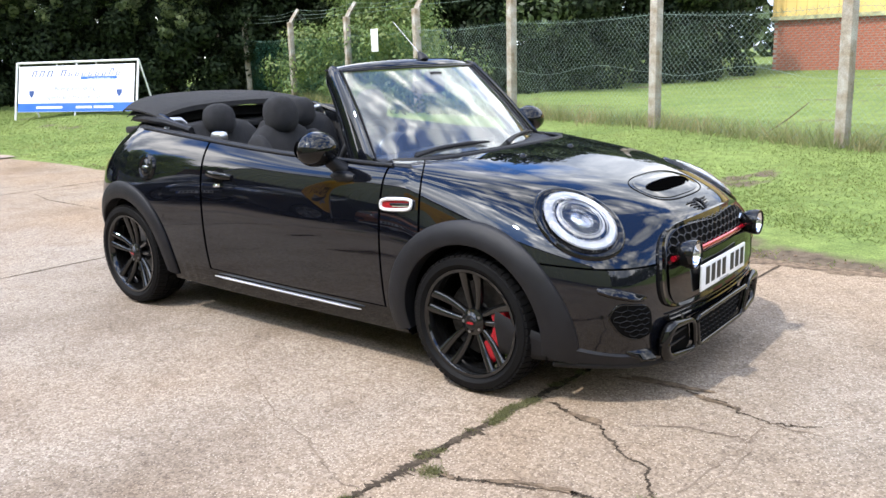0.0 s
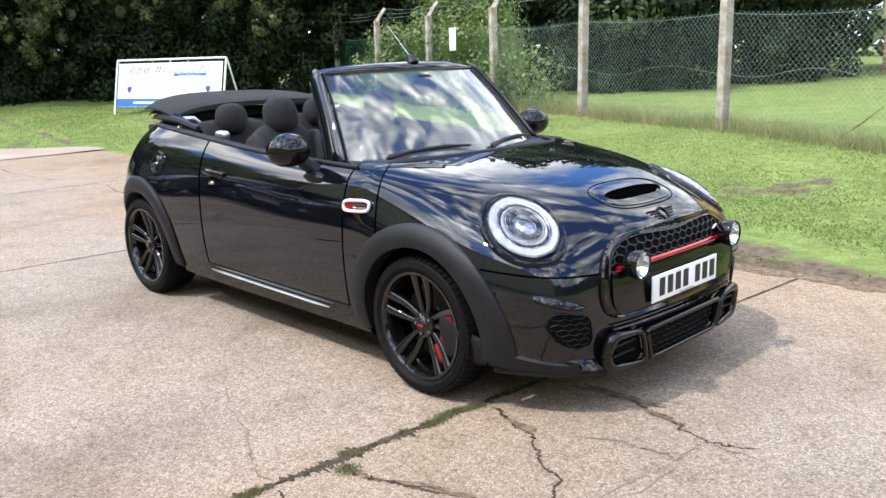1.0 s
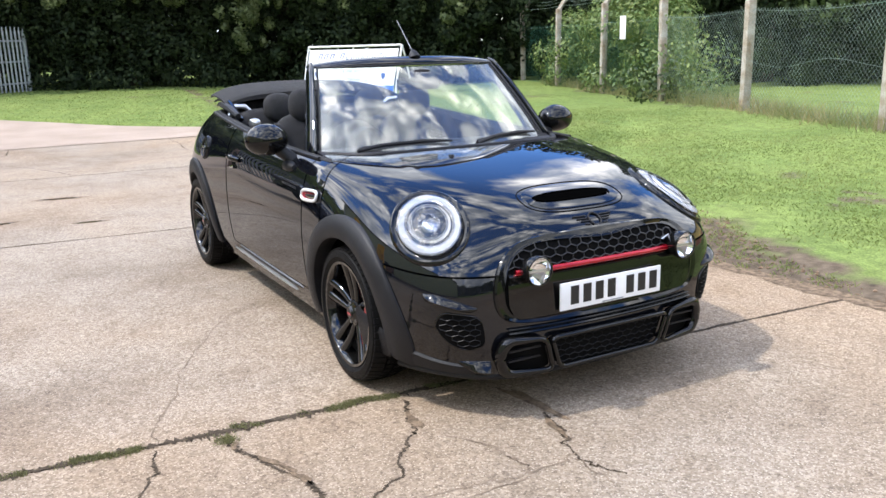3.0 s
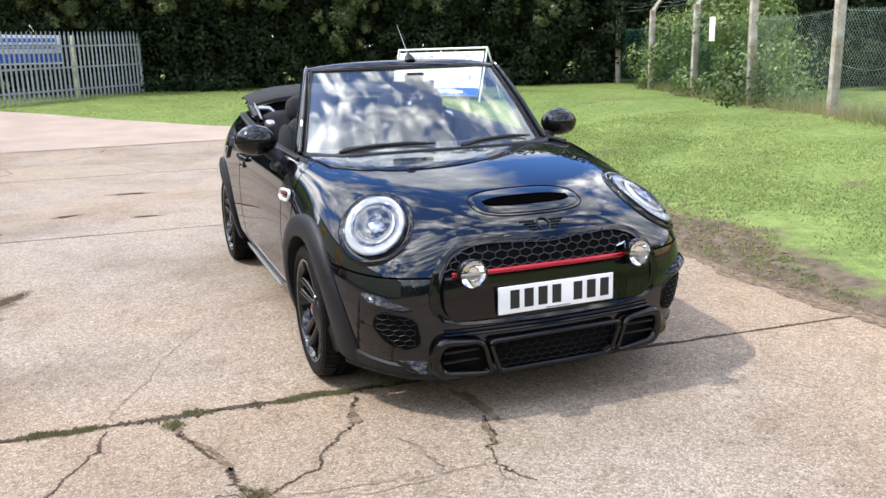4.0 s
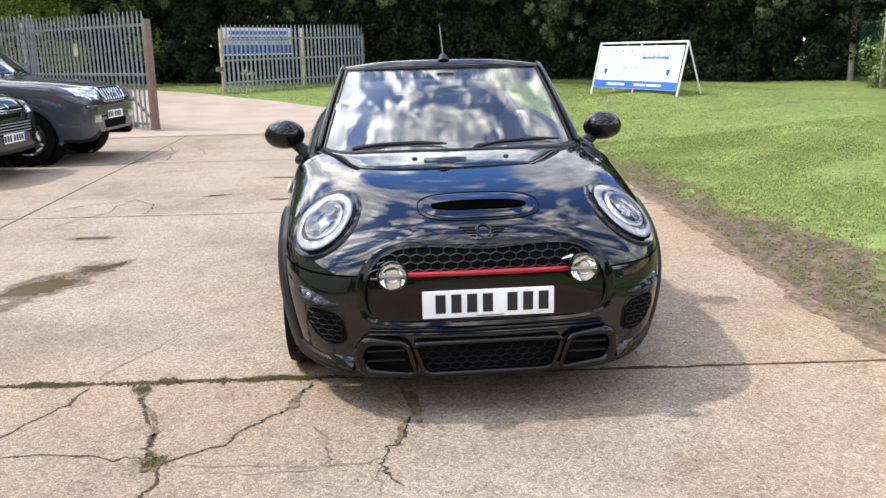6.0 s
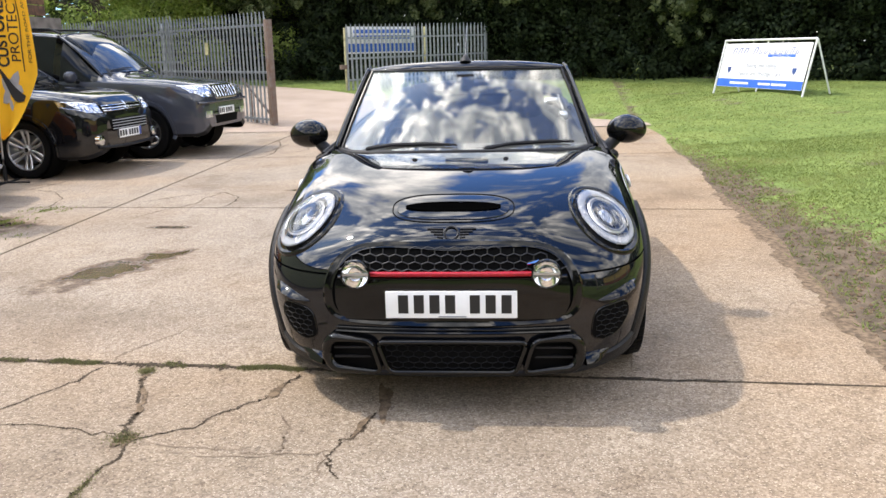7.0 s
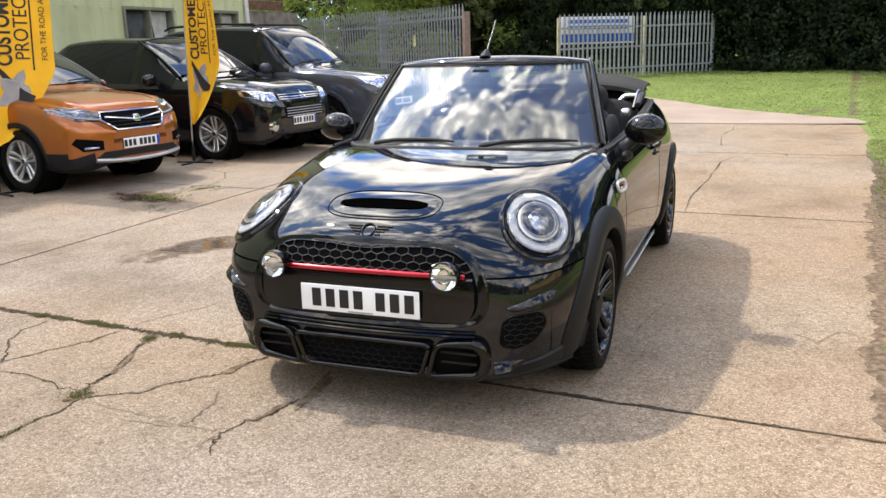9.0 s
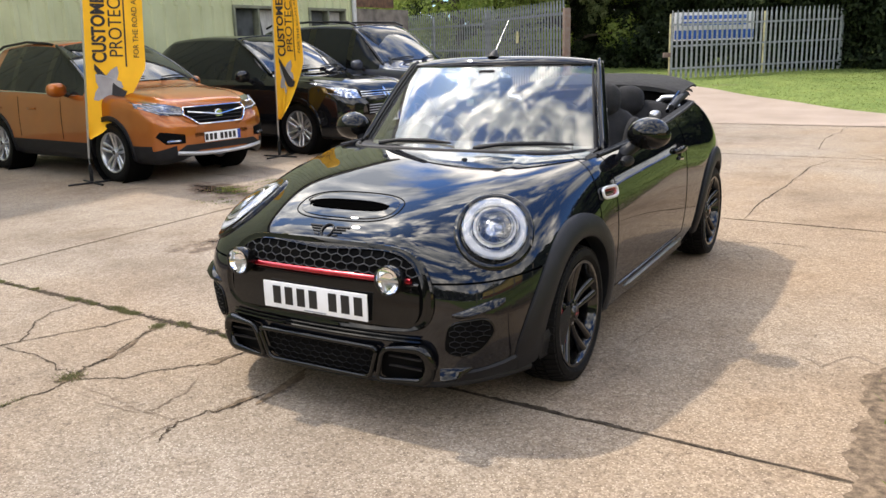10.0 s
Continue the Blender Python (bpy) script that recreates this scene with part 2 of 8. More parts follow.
def leaf_mat(name, a, b, c, through_=0.25, drift=0.0, gloss=0.35):
    """Leaves: colour by island, a little light through them; drift shifts the tone in broad patches."""
    m = bpy.data.materials.new(name)
    m.use_nodes = True
    nt = m.node_tree
    p = nt.nodes["Principled BSDF"]
    geo = nt.nodes.new("ShaderNodeNewGeometry")
    r = nt.nodes.new("ShaderNodeValToRGB")
    r.color_ramp.elements[0].color, r.color_ramp.elements[1].color = (*a, 1), (*c, 1)
    e = r.color_ramp.elements.new(0.55)
    e.color = (*b, 1)
    pick = geo.outputs["Random Per Island"]
    if drift:
        where = nt.nodes.new("ShaderNodeTexCoord")
        broad = nt.nodes.new("ShaderNodeTexNoise")
        broad.inputs["Scale"].default_value, broad.inputs["Detail"].default_value = 1.3, 5.0
        nt.links.new(where.outputs["Object"], broad.inputs["Vector"])
        spread = nt.nodes.new("ShaderNodeMapRange")
        spread.inputs["From Min"].default_value, spread.inputs["From Max"].default_value = 0.32, 0.68
        nt.links.new(broad.outputs["Fac"], spread.inputs["Value"])
        both = nt.nodes.new("ShaderNodeMix")
        both.data_type = "FLOAT"
        both.inputs["Factor"].default_value = drift
        nt.links.new(pick, both.inputs["A"])
        nt.links.new(spread.outputs[0], both.inputs["B"])
        pick = both.outputs["Result"]
    nt.links.new(pick, r.inputs[0])
    nt.links.new(r.outputs[0], p.inputs["Base Color"])
    p.inputs["Roughness"].default_value = 0.5
    p.inputs["Specular IOR Level"].default_value = gloss
    tr = nt.nodes.new("ShaderNodeBsdfTranslucent")
    nt.links.new(r.outputs[0], tr.inputs["Color"])
    mix = nt.nodes.new("ShaderNodeMixShader")
    mix.inputs[0].default_value = through_
    nt.links.new(p.outputs[0], mix.inputs[1])
    nt.links.new(tr.outputs[0], mix.inputs[2])
    nt.links.new(mix.outputs[0], nt.nodes["Material Output"].inputs[0])
    return m


LEAF = leaf_mat("oak_leaves", (0.042, 0.066, 0.020), (0.100, 0.150, 0.043), (0.155, 0.205, 0.066))
LEAF_DARK = leaf_mat("dark_leaves", (0.024, 0.040, 0.014), (0.055, 0.086, 0.028), (0.095, 0.130, 0.044))
# hedge leaves: the shade under the trees is put into this near-black colour
LEAF_SHADE = leaf_mat("ivy_leaves_shade_in_colour", (0.010, 0.016, 0.008), (0.020, 0.032, 0.014), (0.040, 0.056, 0.024), 0.05, gloss=0.08)
LEAF_LIGHT = leaf_mat("bramble_leaves", (0.080, 0.130, 0.035), (0.130, 0.195, 0.055), (0.23, 0.27, 0.085))
# bough leaves: the pale colour stands in for light reaching the boughs
LEAF_BOUGH_LIT = leaf_mat("drooping_leaves_light_in_colour", (0.105, 0.140, 0.062), (0.185, 0.230, 0.100), (0.29, 0.33, 0.16), 0.6)
# brightened greens: sun through backlit leaves is painted into the colour
LEAF_SUN = leaf_mat("leaves_sun_in_colour", (0.20, 0.28, 0.065), (0.30, 0.40, 0.095), (0.42, 0.49, 0.15), 0.6)
BLADE = leaf_mat("grass_blades", (0.122, 0.166, 0.041), (0.188, 0.234, 0.063), (0.295, 0.304, 0.110), 0.62, 0.72)
MOSS_BLADE = leaf_mat("moss", (0.125, 0.110, 0.055), (0.170, 0.172, 0.072), (0.25, 0.25, 0.12), 0.35, 0.4)
DRY_BLADE = leaf_mat("dry_grass_blades", (0.18, 0.235, 0.08), (0.28, 0.275, 0.12), (0.44, 0.34, 0.19), 0.5, 0.5)


WET_SPOTS = [(-1.62, -2.52, .80, .27, -24), (-2.02, -2.27, .30, .10, -30), (-3.05, -2.66, .28, .09, 85), (-3.30, -4.55, .80, .34, 70), (-4.63, -1.30, .20, .06, 88), (-6.15, -1.36, .34, .10, 80), (-5.0, -2.0, .2, .08, 110), (-2.05, -2.36, .22, .07, 80)]


def concrete_mat():
    """Old exposed-aggregate concrete: cream and brown pebbles in a sandy matrix, stained in patches."""
    m = bpy.data.materials.new("exposed_aggregate_concrete")
    m.use_nodes = True
    nt = m.node_tree
    p = nt.nodes["Principled BSDF"]
    p.inputs["Roughness"].default_value = 0.9
    p.inputs["Specular IOR Level"].default_value = 0.3
    tc = nt.nodes.new("ShaderNodeTexCoord")

    def node(kind, **values):
        n = nt.nodes.new(kind)
        for k, v in values.items():
            n.inputs[k].default_value = v
        return n

    def ramp(src, stops):
        r = nt.nodes.new("ShaderNodeValToRGB")
        els = r.color_ramp.elements
        els[0].position, els[0].color = stops[0][0], (*stops[0][1], 1)
        els[1].position, els[1].color = stops[-1][0], (*stops[-1][1], 1)
        for pos, col in stops[1:-1]:
            els.new(pos).color = (*col, 1)
        nt.links.new(src, r.inputs[0])
        return r.outputs[0]

    def blend(kind, fac, a, b):
        x = nt.nodes.new("ShaderNodeMix")
        x.data_type, x.blend_type = "RGBA", kind
        if isinstance(fac, float):
            x.inputs["Factor"].default_value = fac
        else:
            nt.links.new(fac, x.inputs["Factor"])
        nt.links.new(a, x.inputs["A"])
        nt.links.new(b, x.inputs["B"])
        return x.outputs["Result"]

    pebbles = node("ShaderNodeTexVoronoi", Scale=48.0, Randomness=1.0)
    small = node("ShaderNodeTexVoronoi", Scale=130.0, Randomness=1.0)
    stain = node("ShaderNodeTexNoise", Scale=0.55, Detail=7.0, Roughness=0.6)
    blot = node("ShaderNodeTexNoise", Scale=3.5, Detail=6.0, Roughness=0.65)
    for n in (pebbles, small, stain, blot):
        nt.links.new(tc.outputs["Object"], n.inputs["Vector"])
    grey = nt.nodes.new("ShaderNodeSeparateColor")
    nt.links.new(pebbles.outputs["Color"], grey.inputs[0])
    grey2 = nt.nodes.new("ShaderNodeSeparateColor")
    nt.links.new(small.outputs["Color"], grey2.inputs[0])
    c1 = ramp(grey.outputs[0], [(0.0, (0.12, 0.09, 0.068)), (0.20, (0.305, 0.256, 0.21)), (0.82, (0.40, 0.345, 0.29)), (1.0, (0.62, 0.565, 0.50))])
    c2 = ramp(grey2.outputs[1], [(0.0, (0.10, 0.076, 0.058)), (0.5, (0.335, 0.288, 0.242)), (1.0, (0.585, 0.53, 0.465))])
    base = blend("MIX", 0.62, c1, c2)
    matrix = nt.nodes.new("ShaderNodeRGB")
    matrix.outputs[0].default_value = (0.365, 0.316, 0.266, 1)
    base = blend("MIX", 0.26, base, matrix.outputs[0])
    chips = node("ShaderNodeTexVoronoi", Scale=105.0, Randomness=1.0)
    nt.links.new(tc.outputs["Object"], chips.inputs["Vector"])
    grey3 = nt.nodes.new("ShaderNodeSeparateColor")
    nt.links.new(chips.outputs["Color"], grey3.inputs[0])
    pick = ramp(grey3.outputs[2], [(0.81, (0, 0, 0)), (0.88, (1, 1, 1))])
    core = ramp(chips.outputs["Distance"], [(0.22, (1, 1, 1)), (0.40, (0, 0, 0))])
    chip = nt.nodes.new("ShaderNodeRGB")
    chip.outputs[0].default_value = (0.64, 0.59, 0.525, 1)
    base = blend("MIX", blend("MULTIPLY", 1.0, pick, core), base, chip.outputs[0])
    pit = ramp(grey3.outputs[1], [(0.86, (0, 0, 0)), (0.92, (1, 1, 1))])
    pit_col = nt.nodes.new("ShaderNodeRGB")
    pit_col.outputs[0].default_value = (0.15, 0.115, 0.085, 1)
    base = blend("MIX", blend("MULTIPLY", 1.0, pit, core), base, pit_col.outputs[0])
    rust = node("ShaderNodeTexNoise", Scale=0.42, Detail=5.0, Roughness=0.55, Distortion=0.4)
    nt.links.new(tc.outputs["Object"], rust.inputs["Vector"])
    tan = ramp(rust.outputs["Fac"], [(0.40, (1.0, 0.978, 0.94)), (0.55, (1.0, 0.93, 0.845)), (0.72, (0.98, 0.86, 0.725))])
    base = blend("MULTIPLY", 1.0, base, tan)
    s = ramp(stain.outputs["Fac"], [(0.30, (0.50, 0.46, 0.42)), (0.5, (0.77, 0.752, 0.728)), (0.72, (0.86, 0.83, 0.785))])
    b = ramp(blot.outputs["Fac"], [(0.28, (0.74, 0.70, 0.66)), (0.5, (0.97, 0.97, 0.97)), (0.75, (1, 1, 1))])
    base = blend("MULTIPLY", 1.0, base, s)
    base = blend("MULTIPLY", 0.8, base, b)
    # the colour is darker and slightly greyer at larger x and lower y
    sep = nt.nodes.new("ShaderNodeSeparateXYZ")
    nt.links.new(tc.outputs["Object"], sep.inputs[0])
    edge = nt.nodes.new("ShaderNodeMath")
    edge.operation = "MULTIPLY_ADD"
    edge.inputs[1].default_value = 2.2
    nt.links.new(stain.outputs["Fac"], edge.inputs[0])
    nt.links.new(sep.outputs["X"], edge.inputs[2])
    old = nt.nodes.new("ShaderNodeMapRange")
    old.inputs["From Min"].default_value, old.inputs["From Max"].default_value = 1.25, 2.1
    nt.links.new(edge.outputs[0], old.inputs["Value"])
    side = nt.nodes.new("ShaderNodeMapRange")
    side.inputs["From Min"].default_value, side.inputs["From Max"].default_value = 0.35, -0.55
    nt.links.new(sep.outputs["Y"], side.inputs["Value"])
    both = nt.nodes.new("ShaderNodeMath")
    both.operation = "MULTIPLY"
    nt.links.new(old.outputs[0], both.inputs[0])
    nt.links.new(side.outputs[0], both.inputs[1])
    # multiplier for that darker tone, down to 0.83
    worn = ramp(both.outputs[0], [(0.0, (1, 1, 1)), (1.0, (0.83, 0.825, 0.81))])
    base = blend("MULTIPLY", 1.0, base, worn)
    # soil washed over the lawn side, thicker along the edge
    lawn = nt.nodes.new("ShaderNodeVectorMath")
    lawn.operation = "DOT_PRODUCT"
    lawn.inputs[1].default_value = (0.075, 1.0, 0.0)
    nt.links.new(tc.outputs["Object"], lawn.inputs[0])
    wash = nt.nodes.new("ShaderNodeMath")
    wash.operation = "MULTIPLY_ADD"
    wash.inputs[1].default_value = 2.6
    nt.links.new(rust.outputs["Fac"], wash.inputs[0])
    nt.links.new(lawn.outputs["Value"], wash.inputs[2])
    span = nt.nodes.new("ShaderNodeMapRange")
    span.inputs["From Min"].default_value, span.inputs["From Max"].default_value = 0.9, 4.4
    nt.links.new(wash.outputs[0], span.inputs["Value"])
    soil = ramp(span.outputs[0], [(0.0, (1, 1, 1)), (0.30, (0.995, 0.962, 0.905)), (0.70, (0.98, 0.905, 0.80)), (0.86, (0.88, 0.78, 0.65)), (1.0, (0.64, 0.53, 0.42))])
    base = blend("MULTIPLY", 1.0, base, soil)
    # damp hollows: ragged patches, darker and smoother where water stands
    ragged = node("ShaderNodeTexNoise", Scale=4.2, Detail=8.0, Roughness=0.62)
    nt.links.new(tc.outputs["Object"], ragged.inputs["Vector"])
    wet = None
    for x, y, rx, ry, turn in WET_SPOTS:
        mp = nt.nodes.new("ShaderNodeMapping")
        mp.vector_type = "TEXTURE"
        mp.inputs["Location"].default_value = (x, y, 0)
        mp.inputs["Rotation"].default_value = (0, 0, radians(turn))
        mp.inputs["Scale"].default_value = (rx, ry, 1)
        nt.links.new(tc.outputs["Object"], mp.inputs["Vector"])
        ln = nt.nodes.new("ShaderNodeVectorMath")
        ln.operation = "LENGTH"
        nt.links.new(mp.outputs[0], ln.inputs[0])
        if wet is None:
            wet = ln.outputs["Value"]
        else:
            mn = nt.nodes.new("ShaderNodeMath")
            mn.operation = "MINIMUM"
            nt.links.new(wet, mn.inputs[0])
            nt.links.new(ln.outputs["Value"], mn.inputs[1])
            wet = mn.outputs[0]
    near_spot = nt.nodes.new("ShaderNodeMath")
    near_spot.operation = "MULTIPLY_ADD"
    near_spot.inputs[1].default_value = 1.9
    nt.links.new(ragged.outputs["Fac"], near_spot.inputs[0])
    inv = nt.nodes.new("ShaderNodeMath")
    inv.operation = "MULTIPLY"
    inv.inputs[1].default_value = -1.0
    nt.links.new(wet, inv.inputs[0])
    nt.links.new(inv.outputs[0], near_spot.inputs[2])
    damp = ramp(near_spot.outputs[0], [(0.08, (1, 1, 1)), (0.22, (0.66, 0.60, 0.56)), (0.40, (0.36, 0.31, 0.28))])
    base = blend("MULTIPLY", 1.0, base, damp)
    shine = nt.nodes.new("ShaderNodeMapRange")
    shine.inputs["From Min"].default_value, shine.inputs["From Max"].default_value = 0.36, 0.52
    shine.inputs["To Min"].default_value, shine.inputs["To Max"].default_value = 0.9, 0.06
    nt.links.new(near_spot.outputs[0], shine.inputs["Value"])
    nt.links.new(shine.outputs[0], p.inputs["Roughness"])
    nt.links.new(base, p.inputs["Base Color"])
    bump = nt.nodes.new("ShaderNodeBump")
    dry = nt.nodes.new("ShaderNodeMath")
    dry.operation = "MULTIPLY"
    dry.inputs[1].default_value = 0.55
    nt.links.new(shine.outputs[0], dry.inputs[0])
    nt.links.new(dry.outputs[0], bump.inputs["Strength"])
    bump.inputs["Distance"].default_value = 0.006
    nt.links.new(pebbles.outputs["Distance"], bump.inputs["Height"])
    bump.invert = True
    nt.links.new(bump.outputs[0], p.inputs["Normal"])
    return m


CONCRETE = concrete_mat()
TARMAC = mat("pale_pinkish_tarmac", (0.312, 0.245, 0.195), rough=0.92, vary=0.12, scale=1.2, fine=0.35, bump=0.4, bump_scale=160, second=(0.28, 0.218, 0.170))


def grass_mat():
    """Mown grass, worn to bare soil in a ragged strip along the drive's edge."""
    m = mat("mown_grass", (0.142, 0.183, 0.052), rough=0.95, vary=0.18, scale=1.1, fine=0.8, bump=0.8, bump_scale=70, second=(0.122, 0.172, 0.047), spec=0.15)
    nt = m.node_tree
    p = nt.nodes["Principled BSDF"]
    green = p.inputs["Base Color"].links[0].from_socket
    tc = nt.nodes.new("ShaderNodeTexCoord")

    def math_node(op, a, b):
        n = nt.nodes.new("ShaderNodeMath")
        n.operation = op
        for k, v in enumerate((a, b)):
            if isinstance(v, (int, float)):
                n.inputs[k].default_value = v
            else:
                nt.links.new(v, n.inputs[k])
        return n.outputs[0]

    def noise_node(scale, detail):
        n = nt.nodes.new("ShaderNodeTexNoise")
        n.inputs["Scale"].default_value, n.inputs["Detail"].default_value = scale, detail
        nt.links.new(tc.outputs["Object"], n.inputs["Vector"])
        return n.outputs["Fac"]

    clump = nt.nodes.new("ShaderNodeMix")
    clump.data_type, clump.blend_type = "RGBA", "OVERLAY"
    clump.inputs["Factor"].default_value = 0.62
    nt.links.new(green, clump.inputs["A"])
    nt.links.new(noise_node(9.0, 5.0), clump.inputs["B"])
    sep = nt.nodes.new("ShaderNodeSeparateXYZ")
    nt.links.new(tc.outputs["Object"], sep.inputs[0])
    away = math_node("SUBTRACT", math_node("ADD", sep.outputs["Y"], math_node("MULTIPLY", sep.outputs["X"], 0.075)), 2.02)

    def hump(centre, spread, height):
        d = math_node("DIVIDE", math_node("SUBTRACT", sep.outputs["X"], centre), spread)
        return math_node("MULTIPLY", math_node("EXPONENT", math_node("MULTIPLY", math_node("MULTIPLY", d, d), -1.0), 0), height)

    width = math_node("ADD", math_node("ADD", math_node("ADD", hump(-1.55, 1.5, 0.95), hump(-5.2, 2.6, 0.66)), hump(0.6, 1.3, 0.40)), -0.07)
    wander = math_node("MULTIPLY", math_node("SUBTRACT", noise_node(1.9, 7.0), 0.5), 1.3)
    worn = math_node("ADD", math_node("SUBTRACT", width, away), wander)
    worn = math_node("MINIMUM", worn, math_node("MULTIPLY", math_node("ADD", away, 0.30), 3.0))
    patches = math_node("SUBTRACT", noise_node(0.75, 6.0), 0.640)
    patches = math_node("MULTIPLY", patches, 3.0)
    fac = nt.nodes.new("ShaderNodeMapRange")
    fac.inputs["From Min"].default_value, fac.inputs["From Max"].default_value = 0.0, 0.22
    scuff = math_node("ADD", math_node("POWER", math_node("MULTIPLY", math_node("ADD", math_node("SUBTRACT", sep.outputs["X"], sep.outputs["Y"]), 5.45), 1.3), 2), math_node("POWER", math_node("MULTIPLY", math_node("SUBTRACT", math_node("ADD", sep.outputs["X"], sep.outputs["Y"]), 3.65), 0.58), 2))
    scuff = math_node("SUBTRACT", math_node("MULTIPLY", noise_node(3.4, 7.0), 2.2), math_node("ADD", scuff, 0.80))
    nt.links.new(math_node("MAXIMUM", math_node("MAXIMUM", worn, patches), scuff), fac.inputs["Value"])
    soil = nt.nodes.new("ShaderNodeValToRGB")
    soil.color_ramp.elements[0].position, soil.color_ramp.elements[0].color = 0.3, (0.062, 0.047, 0.032, 1)
    soil.color_ramp.elements[1].position, soil.color_ramp.elements[1].color = 0.7, (0.165, 0.126, 0.088, 1)
    nt.links.new(noise_node(11.0, 8.0), soil.inputs[0])
    mix = nt.nodes.new("ShaderNodeMix")
    mix.data_type = "RGBA"
    nt.links.new(fac.outputs[0], mix.inputs["Factor"])
    nt.links.new(clump.outputs["Result"], mix.inputs["A"])
    nt.links.new(soil.outputs[0], mix.inputs["B"])
    nt.links.new(mix.outputs["Result"], p.inputs["Base Color"])
    return m


GRASS = grass_mat()

# ---- builders ----
def root(name, m=None, label="", category="", group="", kind=""):
    ob = new(name)
    ob.empty_display_size = 0.2
    if m is not None:
        ob.matrix_world = m
    return tagged(ob, label, category, group, kind)


def part(name, bm, material, parent=None, label="", smooth=True):
    me = bpy.data.meshes.new(name)
    bmesh.ops.recalc_face_normals(bm, faces=bm.faces[:])
    bm.to_mesh(me)
    bm.free()
    return finish(name, me, material, parent, label, smooth)


def raw(name, verts, faces, material, parent=None, label="", smooth=True):
    me = bpy.data.meshes.new(name)
    me.from_pydata([tuple(v) for v in verts], [], faces)
    return finish(name, me, material, parent, label, smooth)


def finish(name, me, material, parent, label, smooth):
    me.materials.append(material)
    if smooth:
        me.polygons.foreach_set("use_smooth", [True] * len(me.polygons))
        me.set_sharp_from_angle(angle=radians(38))
    ob = new(name, me)
    if parent is not None:
        ob.parent = parent
    if label:
        ob["label"] = label
    return ob


def add_box(bm, x0, x1, y0, y1, z0, z1, bevel=0.0, seg=2, m=None):
    r = bmesh.ops.create_cube(bm, size=1)
    vs = r["verts"]
    for v in vs:
        v.co = Vector((x0 + (v.co.x + 0.5) * (x1 - x0), y0 + (v.co.y + 0.5) * (y1 - y0), z0 + (v.co.z + 0.5) * (z1 - z0)))
    if bevel:
        es = list({e for v in vs for e in v.link_edges})
        out = bmesh.ops.bevel(bm, geom=es, offset=bevel, segments=seg, affect="EDGES", profile=0.6)
        vs = list({v for f in out["faces"] for v in f.verts} | {v for v in vs if v.is_valid})
    if m is not None:
        bmesh.ops.transform(bm, matrix=m, verts=vs)
    return vs


def box_bm(*a, **k):
    bm = bmesh.new()
    add_box(bm, *a, **k)
    return bm


def add_tube(bm, pts, r, n=10, closed=False, flat=1.0, up=(0, 0, 1)):
    """A tube of radius r (a number or one per point) along pts; flat squeezes it along up."""
    pts = [Vector(p) for p in pts]
    rs = r if isinstance(r, (list, tuple)) else [r] * len(pts)
    rings = []
    c = len(pts)
    for i, p in enumerate(pts):
        a = pts[(i - 1) % c] if closed or i else p
        b = pts[(i + 1) % c] if closed or i < c - 1 else p
        t = (b - a).normalized()
        u = Vector(up)
        u = u - t * u.dot(t)
        if u.length < 1e-4:
            u = Vector((1, 0, 0)) - t * t.x
        u.normalize()
        w = t.cross(u)
        rings.append([bm.verts.new(p + (u * math.sin(k * math.tau / n) * flat + w * math.cos(k * math.tau / n)) * rs[i]) for k in range(n)])
    for i in range(c if closed else c - 1):
        for k in range(n):
            a, b = rings[i], rings[(i + 1) % c]
            bm.faces.new((a[k], a[(k + 1) % n], b[(k + 1) % n], b[k]))
    if not closed:
        bm.faces.new(rings[0][::-1])
        bm.faces.new(rings[-1])
    return bm


def tube_bm(*a, **k):
    return add_tube(bmesh.new(), *a, **k)


def add_lathe(bm, profile, n=48, axis="Y", centre=(0, 0, 0), closed=False):
    """profile: (radius, place along the axis)."""
    c = Vector(centre)
    rings = []
    for r, h in profile:
        ring = []
        for k in range(n):
            a = k * math.tau / n
            p = {"Y": (r * math.cos(a), h, r * math.sin(a)), "Z": (r * math.cos(a), r * math.sin(a), h), "X": (h, r * math.cos(a), r * math.sin(a))}[axis]
            ring.append(bm.verts.new(c + Vector(p)))
        rings.append(ring)
    m = len(rings)
    for i in range(m if closed else m - 1):
        a, b = rings[i], rings[(i + 1) % m]
        for k in range(n):
            bm.faces.new((a[k], a[(k + 1) % n], b[(k + 1) % n], b[k]))
    return bm


def lathe_bm(*a, **k):
    return add_lathe(bmesh.new(), *a, **k)


def spline(ts, pts, at):
    """A natural cubic spline through pts at ts, read at the places at."""
    ts, y, at = np.asarray(ts, float), np.asarray(pts, float), np.asarray(at, float)
    n = len(ts)
    h = np.diff(ts)
    a = np.zeros((n, n))
    b = np.zeros((n,) + y.shape[1:])
    a[0, 0] = a[-1, -1] = 1
    for i in range(1, n - 1):
        a[i, i - 1], a[i, i], a[i, i + 1] = h[i - 1], 2 * (h[i - 1] + h[i]), h[i]
        b[i] = 6 * ((y[i + 1] - y[i]) / h[i] - (y[i] - y[i - 1]) / h[i - 1])
    k = np.linalg.solve(a, b)
    i = np.clip(np.searchsorted(ts, at, side="right") - 1, 0, n - 2)
    d = (at - ts[i])[:, None] if y.ndim > 1 else at - ts[i]
    hh = h[i][:, None] if y.ndim > 1 else h[i]
    return y[i] + d * ((y[i + 1] - y[i]) / hh - hh * (2 * k[i] + k[i + 1]) / 6) + d ** 2 * k[i] / 2 + d ** 3 * (k[i + 1] - k[i]) / (6 * hh)


